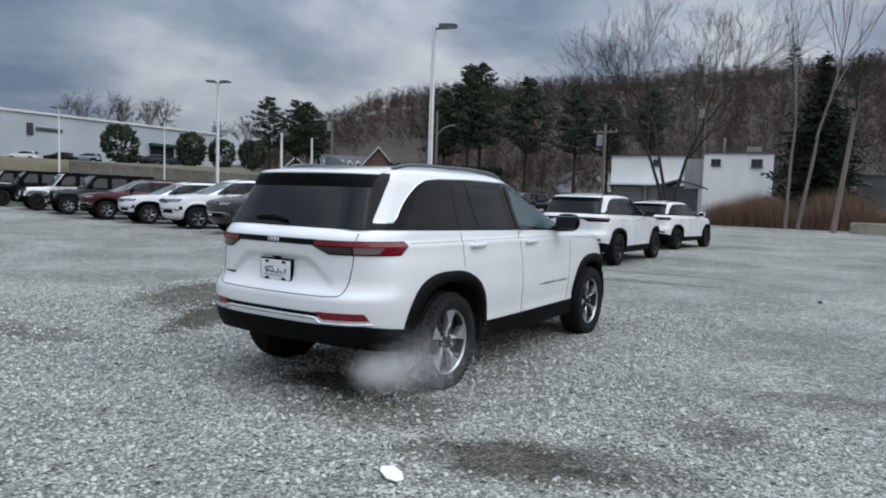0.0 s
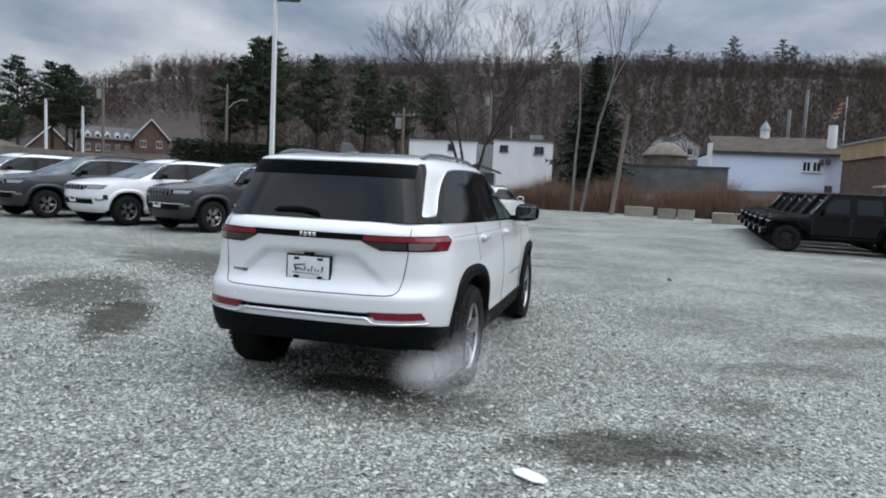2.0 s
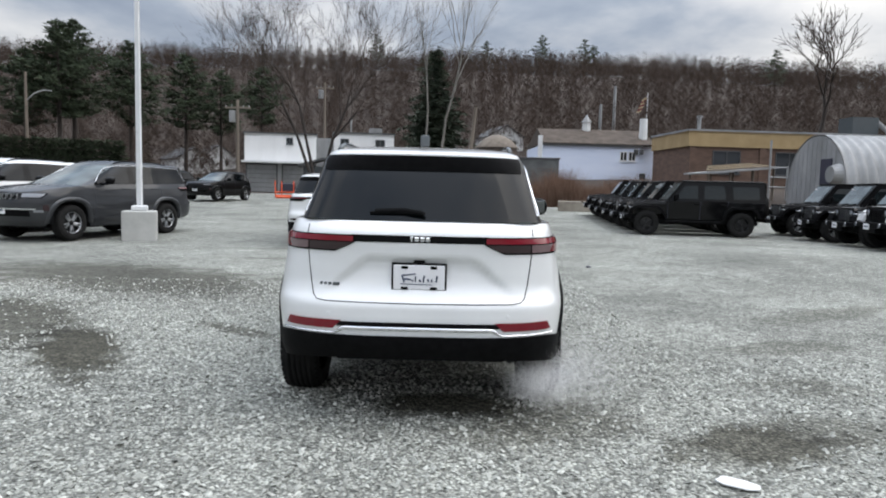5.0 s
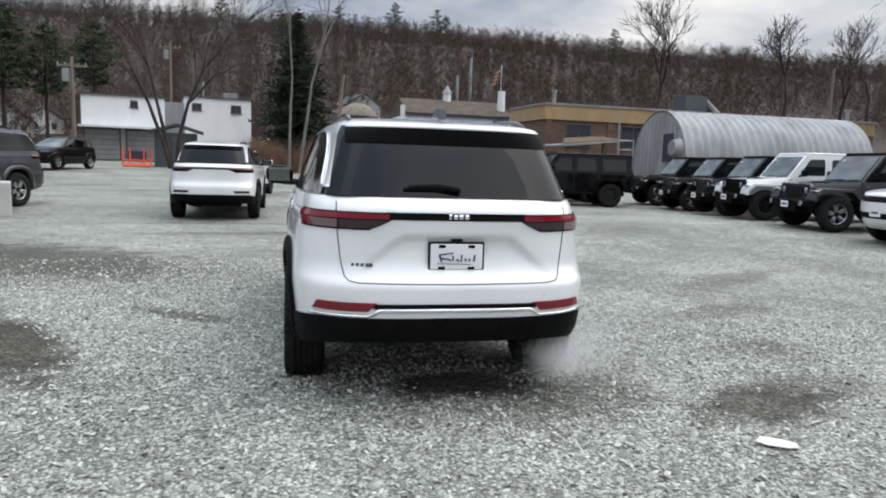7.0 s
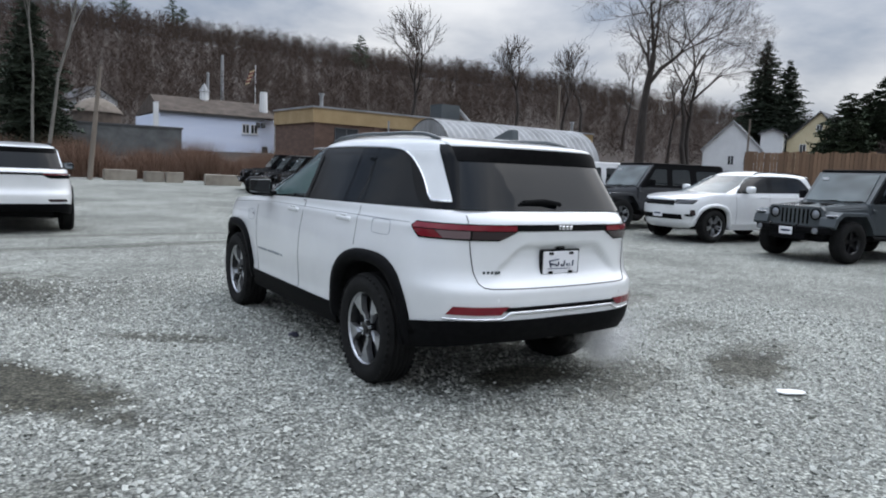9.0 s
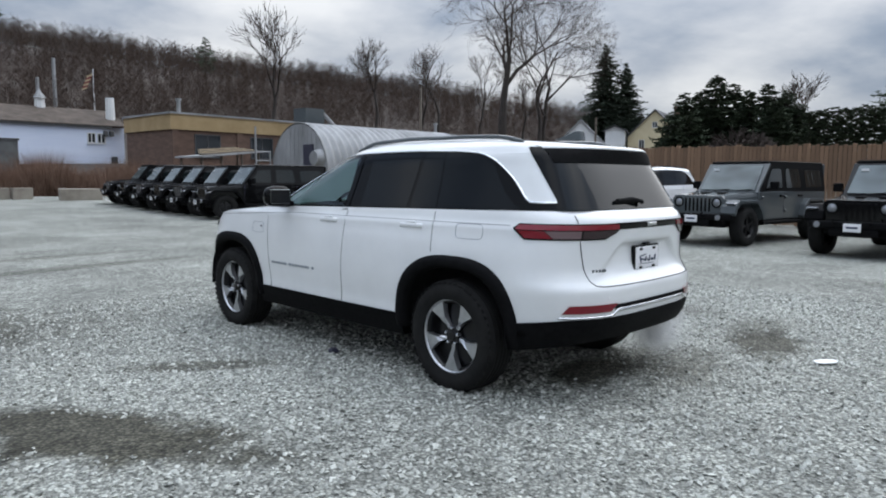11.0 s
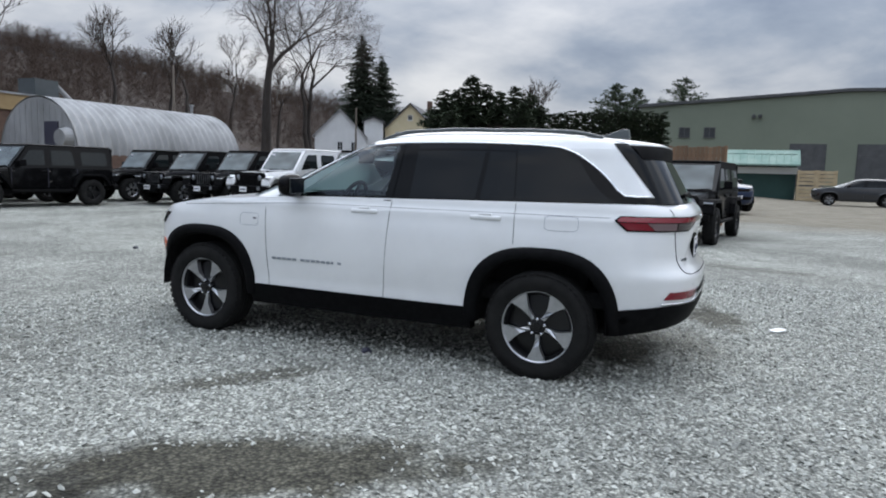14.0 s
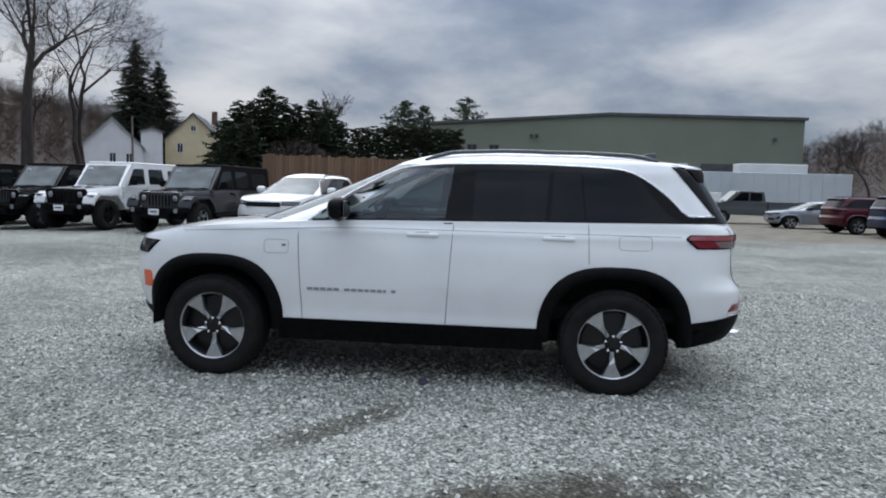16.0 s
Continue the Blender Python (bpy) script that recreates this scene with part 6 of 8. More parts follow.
def hill_woods():
    """Leafless woods on the hillsides: trunks and fine boughs, too many to count."""
    rng = np.random.default_rng(3)
    spots = []
    while len(spots) < 11800:
        az = rng.uniform(-50, 68) if rng.random() < 0.88 else rng.uniform(104, 128)
        r = 84 + 196 * rng.random() ** 0.62
        if (az > 104 and r < 104) or (38 < az < 104 and r < 118) or (az < -35.5 and r < 168):
            continue
        x, y = r * math.sin(math.radians(az)), 3 + r * math.cos(math.radians(az))
        spots.append((x, y, land(x, y), r))
    S = np.array(spots)
    n, K, J = len(S), 20, 4
    h = WOODS * rng.uniform(0.42, 0.78, n) * np.where(S[:, 3] < 120, 1.15, 1.0)
    base = S[:, :3]
    lean = rng.normal(0, 0.5, (n, 2))
    tip = base + np.c_[lean, h]
    w = np.array((0.022, 0.0, 0.0))
    tris = [np.stack([base - w, base + w, tip], 1)]
    # boughs, each with its twigs
    u = rng.uniform(0.06, 0.97, (n, K))
    a = rng.uniform(0, math.tau, (n, K))
    L = (h * rng.uniform(0.22, 0.34, n))[:, None] * (1.2 - u * 0.8) * rng.uniform(0.5, 1.2, (n, K))
    root = base[:, None] + (tip - base)[:, None] * u[..., None]
    d = np.stack([np.cos(a) * L, np.sin(a) * L, L * rng.uniform(0.3, 1.3, (n, K))], -1)
    ww = np.zeros((n, K, 3))
    ww[..., 2] = rng.uniform(0.02, 0.05, (n, K))
    tris.append(np.stack([root - ww, root + ww, root + d], 2).reshape(-1, 3, 3))
    for j in range(J):
        m = root + d * rng.uniform(0.3, 0.85, (n, K, 1))
        e = np.stack([rng.normal(0, 0.42, (n, K)) * L, rng.normal(0, 0.42, (n, K)) * L, L * rng.uniform(0.1, 0.8, (n, K))], -1)
        side = np.zeros((n, K, 3))
        side[..., 0] = rng.uniform(0.015, 0.035, (n, K))
        tris.append(np.stack([m - side, m + side, m + e], 2).reshape(-1, 3, 3))
    V = np.concatenate(tris).reshape(-1, 3)
    me = bpy.data.meshes.new("hill_woods")
    me.vertices.add(len(V))
    me.vertices.foreach_set("co", V.ravel())
    k = len(V) // 3
    me.loops.add(len(V))
    me.loops.foreach_set("vertex_index", np.arange(len(V), dtype=np.int32))
    me.polygons.add(k)
    me.polygons.foreach_set("loop_start", np.arange(0, len(V), 3, dtype=np.int32))
    me.update(calc_edges=True)
    me.materials.append(M["woods"])
    tagged(new("hill_woods", me), "leafless brown winter woods covering the hillside", "woods", kind="stuff")


def at_bearing(eye, az, d):
    return eye[0] + d * math.sin(math.radians(az)), eye[1] + d * math.cos(math.radians(az))


E0, E9, E14 = (3.7, -4.5), (-3.0, -4.2), (-5.6, -0.7)
hill_woods()
# bare trees near the yard
bare_tree(-8.4, 42.0, 15, "large leafless tree forked low beside the white building", 12, trunks=3, spread=0.44, lean=0.14, r0=0.14, depth=5, low=0.14, kids=(2, 3), up=0.13, min_r=0.008, bend=0.10)
bare_tree(-1.3, 39.6, 14, "slender pale leafless tree in the brush by the yard", 21, spread=0.26, lean=0.02, r0=0.085, depth=4, low=0.30, up=0.25, kids=(2, 2), min_r=0.008, bend=0.06, bark="pale_bark", twig="pale_bark")
bare_tree(-0.7, 39.9, 15, "slender pale leafless tree leaning in the brush", 24, spread=0.30, lean=0.14, r0=0.10, depth=4, low=0.30, up=0.2, kids=(2, 2), min_r=0.008, bend=0.06, bark="pale_bark", twig="pale_bark")
bare_tree(54.8, 46.3, 24, "tall leafless tree with spreading boughs", 31, spread=0.66, r0=0.52, depth=6, low=0.30, min_r=0.012, kids=(2, 3), up=0.06, lean=0.02)
bare_tree(60.5, 44.0, 22, "leafless tree with crooked boughs", 36, trunks=2, spread=0.70, lean=0.14, r0=0.30, depth=6, low=0.22, min_r=0.012, kids=(2, 2), up=0.05)
for i, (az, d, h) in enumerate(((42.5, 112, 17), (44, 130, 18), (38.8, 120, 18), (51, 140, 18), (58, 150, 15), (74.8, 95, 14), (47.5, 150, 20), (30, 85, 17), (113.5, 120, 10), (115.5, 105, 11))):
    bare_tree(*at_bearing(E14 if az > 60 else E9, az, d), h, "distant leafless tree beyond the yard", 50 + i, spread=0.5, depth=4, low=0.25, min_r=0.035, kids=(2, 4))
for i, (az, d, h) in enumerate(((-61.5, 212, 22), (-60, 206, 21), (-58.4, 210, 19), (-56.8, 218, 21), (-55.6, 212, 19), (-49.5, 200, 14), (-52, 205, 13))):
    bare_tree(*at_bearing(E0, az, d), h, "leafless tree behind the long pale building", 70 + i, spread=0.55, depth=4, low=0.2, min_r=0.04, kids=(2, 4))
# evergreens
conifer(-0.8, 52.0, 11.9, 3.7, "broad dark spruce beside the white building", 5, m="needles_blue", dens=1.35, ragged=0.25, bottom=0.05)
conifer(*at_bearing(E14, 59.6, 124), 23, 7.0, "tall ragged spruce behind the fence", 6, m="needles_blue", dens=1.3, ragged=0.35)
conifer(*at_bearing(E14, 61.2, 126), 20, 7.0, "tall ragged spruce behind the fence", 7, m="needles_blue", dens=1.3, ragged=0.35)
for i, (az, d, h) in enumerate(((65.6, 78, 8.0), (66.6, 74, 9.5), (67.7, 76, 10.0), (68.8, 75, 11.4), (70.0, 77, 10.5), (71.2, 75, 9.6), (72.4, 76, 10.2), (73.6, 75, 9.4), (66.0, 70, 6.5), (67.2, 69, 7.0), (73.0, 70, 8.0), (74.4, 74, 8.0))):
    conifer(*at_bearing(E14, az, d), h, 3.6, "dark evergreen in a dense clump behind the fence", 80 + i, dens=1.2, ragged=0.3, tip=0.5, bottom=0.0)
shrub(*at_bearing(E14, 71.0, 66), 5.0, 3.0, "grey leafless bush before the evergreens", 8, m="twig")
pine(*at_bearing(E14, 80.2, 116), 15.5, "sparse pine behind the green building", 9, wide=0.26, start=0.5)
pine(*at_bearing(E14, 81.8, 118), 15.0, "sparse pine behind the green building", 10, wide=0.26, start=0.5)
pine(*at_bearing(E14, 85.3, 118), 16.5, "round-topped evergreen behind the green building", 12, wide=0.36, start=0.3)
for i, (az, d, h) in enumerate(((-47.4, 120, 15), (-45.3, 122, 16.5), (-44.4, 118, 16), (-43.9, 126, 15.5), (-33.2, 104, 17), (-31.2, 100, 20), (-30.2, 103, 21), (-26.4, 108, 20), (-22.4, 118, 20), (-19.8, 120, 18), (-16.5, 135, 19), (62.2, 120, 9))):
    pine(*at_bearing(E0 if az < 0 else E9, az, d), h, "tall dark pine on the wooded slope", 110 + i)
for i, (az, d, h) in enumerate(((7.5, 262, 15), (10.9, 262, 14), (11.6, 262, 12), (-6, 262, 13), (3, 262, 12), (-1.5, 190, 13), (25, 200, 12))):
    pine(*at_bearing((0.5, -5), az, d), h, "dark pine standing out on the hilltop", 130 + i, wide=0.3, start=0.2)
for i, (az, d, h, r) in enumerate(((-58.3, 68, 3.3, 1.5), (-53.3, 68, 3.0, 1.3), (-51.0, 72, 2.8, 1.3), (-48.7, 66, 2.6, 1.2))):
    x, y = at_bearing(E0, az, d)
    shrub(x, y, h, r, "clipped round evergreen shrub on the terrace", 140 + i, m="needles")
for i in range(16):
    x, y = at_bearing((1, -5), -35.4 + i * 0.62, 62)
    conifer(x, y, 4.2 + 0.4 * noise.noise(Vector((i, 0, 0))), 0.7, "narrow evergreen in a clipped hedge row", 150 + i, dens=0.8, tip=0.35, bottom=0.0)
for i in range(16):
    x, y = at_bearing(E14, 75.6 + i * 0.57, 64)
    conifer(x, y, 6.6, 0.85, "narrow evergreen in a tall hedge behind the fence", 170 + i, dens=0.8, tip=0.4, bottom=0.0)
# dry brush along the yard's north edge
def brush_place(rng):
    u = rng.random()
    x = -6 + 24 * u
    return x, 40.2 - max(0, x - 3) * 0.30 + rng.uniform(0, 5.5), 0.78 + 0.65 * noise.noise(Vector((x * 0.45, 0, 0))) + 0.3 * noise.noise(Vector((x * 1.7, 3, 0)))


sprig_mass("dry_brush", "dense rust-brown dry brush at the yard's edge", "brush", M["brush"], 17000, brush_place, 2.3, 0.015, 4, 0.33, 3)

# ---- buildings ----
def wall_box(name, parent, m, x0, x1, y0, y1, z0, z1, bevel=0.0):
    bm = bmesh.new()
    box(bm, x0, x1, y0, y1, z0, z1, bevel, 1)
    return part(name, bm, m, parent)


def window_on(parent, x, y, z, w, h, face="-y", frame_m="house_white", pane_m="pane", split=True):
    """A window let into a wall: frame, pane, sill. face: the way it looks."""
    W = new("window")
    W.parent = parent
    turn = {"-y": 0, "+x": 90, "+y": 180, "-x": -90}[face]
    W.matrix_basis = pose(x, y, z, 0, 0, turn)
    bm = bmesh.new()
    t = 0.07
    for a in ((-w / 2, -w / 2 + t, 0, h), (w / 2 - t, w / 2, 0, h), (-w / 2, w / 2, 0, t), (-w / 2, w / 2, h - t, h)) + (((-t / 2, t / 2, 0, h),) if split else ()):
        box(bm, a[0], a[1], -0.06, 0.08, a[2], a[3])
    part("frame", bm, M[frame_m], W)
    bm = bmesh.new()
    box(bm, -w / 2 + 0.03, w / 2 - 0.03, -0.02, 0.05, 0.03, h - 0.03)
    part("pane", bm, M[pane_m], W)
    bm = bmesh.new()
    box(bm, -w / 2 - 0.06, w / 2 + 0.06, -0.12, 0.04, -0.06, 0)
    part("sill", bm, M[frame_m], W)


def shutter_door(parent, x, y, z, w, h, m, face="-y", slats=6):
    D = new("roller_door")
    D.parent = parent
    D.matrix_basis = pose(x, y, z, 0, 0, {"-y": 0, "-x": -90}[face])
    bm = bmesh.new()
    box(bm, -w / 2 - 0.12, w / 2 + 0.12, -0.05, 0.06, 0, h + 0.12)
    part("door_frame", bm, M["dark_metal"], D)
    for i in range(slats):
        bm = bmesh.new()
        box(bm, -w / 2, w / 2, -0.10, -0.02, h * i / slats + 0.015, h * (i + 1) / slats - 0.015, 0.01, 1)
        part("panel", bm, M[m], D)


def gable_house(x, y, z, rz, w, d, eave, ridge, wall, roof, label, wins=(), chimney=None, name="house"):
    """A house whose ridge runs along its depth; its gable looks to local -y."""
    H = empty(name, pose(x, y, z, 0, 0, rz), label, "house")
    bm = bmesh.new()
    prism(bm, [(-w / 2, -1), (w / 2, -1), (w / 2, eave), (0, ridge), (-w / 2, eave)], 0, d, "y")
    part("wall", bm, M[wall], H)
    k = (ridge - eave) / (w / 2)
    bm = bmesh.new()
    for s in (-1, 1):
        prism(bm, [(s * (w / 2 + 0.35), eave - 0.35 * k), (0, ridge + 0.02), (0, ridge + 0.2), (s * (w / 2 + 0.35), eave - 0.35 * k + 0.18)], -0.35, d + 0.35, "y")
    part("roof", bm, M[roof], H)
    for wx, wz, ww, wh in wins:
        window_on(H, wx, 0.0, wz, ww, wh)
    if chimney:
        bm = bmesh.new()
        box(bm, chimney[0] - 0.4, chimney[0] + 0.4, chimney[1], chimney[1] + 0.8, ridge - 1.2, ridge + 0.9)
        part("chimney", bm, M["brick"], H)
    return H


def white_building():
    z = 0.9
    B = empty("white_building", pose(-18.2, 57.6, z, 0, 0, 10), "two-storey whitewashed flat-roofed building with grey lower doors", "building")
    wall_box("wall", B, M["white_wall"], 0, 6.4, 0, 9, 2.6, 5.1)
    wall_box("lower_wall", B, M["galvanized"], 0.3, 6.2, 0.3, 9, -0.6, 2.6)
    wall_box("middle_wall", B, M["galvanized"], 6.4, 8.0, 0.6, 9, -0.6, 4.9)
    wall_box("tall_wall", B, M["white_wall"], 8.0, 13.6, 0.2, 9, -0.6, 5.4)
    wall_box("roof", B, M["dark_metal"], -0.15, 6.5, -0.15, 9.1, 5.1, 5.22)
    wall_box("parapet", B, M["dark_metal"], 7.9, 13.75, 0.05, 9.1, 5.4, 5.52)
    wall_box("canopy", B, M["house_white"], -0.2, 6.4, -0.8, 0.2, 2.45, 2.62)
    for x in (1.5, 4.7):
        shutter_door(B, x, 0.3, -0.2, 2.6, 2.5, "galvanized", slats=6)
    wall_box("door", B, M["slate"], 6.7, 7.6, 0.55, 0.7, -0.4, 1.7)
    window_on(B, 12.3, 0.2, 4.2, 0.9, 0.7, frame_m="slate")
    window_on(B, 4.0, 0.0, 4.2, 0.6, 0.6, frame_m="slate")
    window_on(B, 9.0, 0.2, 4.3, 0.8, 0.6, frame_m="slate")
    wall_box("roof_unit", B, M["galvanized"], 11.5, 12.7, 3, 4.4, 5.52, 6.2)
    bm = bmesh.new()
    rod(bm, (9.6, 1.0, 5.4), (9.6, 1.0, 6.8), 0.08)
    part("vent_pipe", bm, M["galvanized"], B)
    # white tanks beside it
    for i in range(2):
        T = empty("gas_tank", pose(-3.3 + i * 1.5, 57 + i * 0.4, land(-3, 57)), "upright white gas tank beside the building", "tank", "gas tanks")
        bm = bmesh.new()
        lathe(bm, [(0.0, 0.5), (1.5, 0.55), (1.9, 0.5), (2.1, 0.3), (2.15, 0.001)], 20, "z")
        part("vessel", bm, M["house_white"], T, smooth=True)
        bm = bmesh.new()
        rod(bm, (0, 0, 2.1), (0, 0, 2.35), 0.14)
        part("valve_cap", bm, M["house_white"], T)
    S = empty("garden_shed", pose(-9.6, 44.5, land(-9, 44.5), 0, 0, 8), "small grey shed with a dark sloping roof", "shed")
    wall_box("wall", S, M["slate"], -0.5, 2.2, 0, 3, -0.3, 2.3)
    bm = bmesh.new()
    prism(bm, [(-0.9, 2.25), (0.9, 2.8), (2.6, 2.3), (2.6, 2.42), (0.9, 2.94), (-0.9, 2.4)], -0.3, 3.3, "y")
    part("roof", bm, M["dark_metal"], S)
    wall_box("door", S, M["dark_metal"], 0.6, 1.6, -0.06, 0.04, -0.1, 2.0)


def blue_building():
    B = empty("blue_building", pose(9.45, 61.9, 1.15, 0, 0, 2), "low pale-blue building with a brown shingled roof and cupola", "building")
    wall_box("wall", B, M["blue_wall"], 0, 9.5, 0, 10, -1, 4.75)
    wall_box("side_wall", B, M["blue_wall"], 9.5, 11.0, 0.6, 10, -1, 4.85)
    wall_box("fascia", B, M["dark_metal"], -0.2, 9.65, -0.25, 0.1, 4.7, 4.95)
    bm = bmesh.new()
    prism(bm, [(-0.3, 4.95), (-0.3, 4.9), (10.3, 4.9), (10.3, 4.95), (4.0, 6.6), (3.6, 6.6)], 0.0, 10.9, "x")
    part("roof", bm, M["brown_roof"], B)
    window_on(B, 7.9, 0.0, 3.35, 0.7, 0.9)
    window_on(B, 8.72, 0.0, 3.35, 0.7, 0.9)
    wall_box("door", B, M["slate"], 9.5, 10.3, 0.52, 0.64, -0.4, 2.2)
    for x in (8.9, 9.4):
        wall_box("wall_lamp", B, M["dark_metal"], x, x + 0.35, -0.35, 0.05, 4.0, 4.5, 0.05)
    wall_box("white_trim", B, M["house_white"], -0.5, -0.1, -0.3, 0.0, 1.8, 5.6)
    bm = bmesh.new()
    rod(bm, (5.0, 3.6, 6.3), (5.0, 3.6, 7.3), 0.45, 0.4, 8)
    cu = part("cupola", bm, M["house_white"], B)
    bm = bmesh.new()
    rod(bm, (5.0, 3.6, 7.3), (5.0, 3.6, 8.1), 0.55, 0.03, 8)
    part("cupola_roof", bm, M["galvanized"], cu)
    bm = bmesh.new()
    rod(bm, (10.2, 1.5, 5.0), (10.2, 1.5, 7.6), 0.42, 0.36, 12)
    part("white_flue", bm, M["house_white"], B)
    # low grey-green wall beside it
    W = empty("yard_wall", pose(0.5, 56, 1.2), "low stained grey block wall behind the brush", "wall")
    wall_box("panel", W, M["yard_wall"], 1.0, 9.6, 0, 0.3, -0.5, 3.0)
    wall_box("coping", W, M["dark_metal"], 0.9, 9.7, -0.06, 0.36, 3.0, 3.15)
    D = empty("domed_tank", pose(6.0, 76, 2.0), "brown storage tank with a pale round cap", "tank")
    bm = bmesh.new()
    lathe(bm, [(0, 2.4), (4.3, 2.4), (4.4, 2.3)], 24, "z")
    part("shell", bm, M["brown_roof"], D, smooth=True)
    bm = bmesh.new()
    lathe(bm, [(4.25, 2.55), (4.4, 2.5), (5.2, 1.7), (5.7, 0.8), (5.85, 0.001)], 24, "z")
    part("cap", bm, M["pole_wood"], D, smooth=True)
    # poles and flag behind
    for x, y, h in ((24.6, 97.0, 11.6), (22.6, 97.0, 9.0)):
        p = empty("steel_mast", pose(x, y, land(x, y)), "tall plain grey steel mast", "mast")
        bm = bmesh.new()
        rod(bm, (0, 0, 0), (0, 0, h), 0.28, 0.2)
        part("shaft", bm, M["galvanized"], p)
    p = empty("flagpole", pose(29.4, 97.0, land(29, 97)), "flagpole with a furled striped flag", "flagpole")
    bm = bmesh.new()
    rod(bm, (0, 0, 0), (0, 0, 10.6), 0.1, 0.06)
    part("shaft", bm, M["post_paint"], p)
    for i in range(7):
        bm = bmesh.new()
        prism(bm, [(-0.1 - 0.12 * i, 10.0 - i * 0.30), (-0.1 - 0.12 * i, 9.7 - i * 0.30), (-0.85 - 0.10 * i, 9.3 - i * 0.28), (-0.85 - 0.10 * i, 9.58 - i * 0.28)], -0.05 + 0.02 * i, 0.0 + 0.02 * i, "y")
        part("flag_stripe", bm, M["flag_red"] if i % 2 else M["crate"], p)


def brown_building():
    rz = math.degrees(math.atan2(2.6, 36))
    B = empty("brown_building", pose(20.2, 52.2, 1.4, 0, 0, rz), "long flat-roofed brown brick building with an ochre fascia", "building")
    wall_box("wall", B, M["brick"], 0, 36, 0, 8, -1.5, 4.0)
    wall_box("fascia", B, M["tan_wall"], -0.15, 36.1, -0.15, 8.1, 4.0, 5.25)
    wall_box("roof_edge", B, M["galvanized"], -0.25, 36.2, -0.25, 8.2, 5.25, 5.4)
    for x in (3.2, 8.6, 14.0, 20.0, 26.0, 31.5):
        window_on(B, x, 0.0, 1.8, 2.4, 1.9, frame_m="dark_metal")
    for x in (0.0, 6.0, 11.5, 17.0, 23.0, 29.0, 35.5):
        wall_box("pilaster", B, M["brick"], x, x + 0.5, -0.12, 0.05, -1.5, 4.0)
    for x in (0.9, 33):
        bm = bmesh.new()
        rod(bm, (x, 0.4, 4.0), (x, 0.4, 6.4), 0.16)
        rod(bm, (x, 0.4, 6.4), (x, 0.4, 6.55), 0.26)
        part("vent_pipe", bm, M["galvanized"], B)
    wall_box("roof_unit", B, M["slate"], 16.0, 18.4, 3, 5, 5.4, 7.2)
    bm = bmesh.new()
    rod(bm, (18.4, 3.5, 7.0), (20.5, 3.5, 5.4), 0.22)
    part("duct", bm, M["galvanized"], B)
    # open lean-to of pipes and boards in front
    R = empty("storage_rack", pose(18.5, 44.0, 1.2, 0, 0, 10), "open grey timber rack stacked with boards", "rack")
    for x in (0.3, 2.0, 3.8, 5.4):
        for y in (0, 2.5):
            bm = bmesh.new()
            rod(bm, (x, y, -0.3), (x, y, 1.75 + 0.09 * x), 0.08)
            part("post", bm, M["pole_wood"], R)
    bm = bmesh.new()
    prism(bm, [(0, 1.7), (5.7, 2.25), (5.7, 2.37), (0, 1.82)], -0.4, 2.9, "y")
    part("roof", bm, M["galvanized"], R)
    for i in range(7):
        bm = bmesh.new()
        box(bm, 0.3 + 0.2 * i, 5.4 - 0.1 * i, 0.1 + 0.3 * i, 0.35 + 0.3 * i, 1.86 + 0.05 * i, 1.98 + 0.05 * i)
        bmesh.ops.rotate(bm, verts=bm.verts, cent=(0, 0, 1.86), matrix=Matrix.Rotation(radians(-5), 3, "Y"))
        part("board", bm, M["crate"] if i % 2 else M["pole_wood"], R)
    bm = bmesh.new()
    rod(bm, (4.7, -0.55, -0.3), (4.7, -0.55, 4.2), 0.07)
    for z in (0.9, 1.6, 2.3):
        rod(bm, (4.7, -0.55, z), (6.1, -0.55, z), 0.05)
    rod(bm, (6.1, -0.55, -0.3), (6.1, -0.55, 2.4), 0.06)
    part("pipe_frame", bm, M["galvanized"], R)


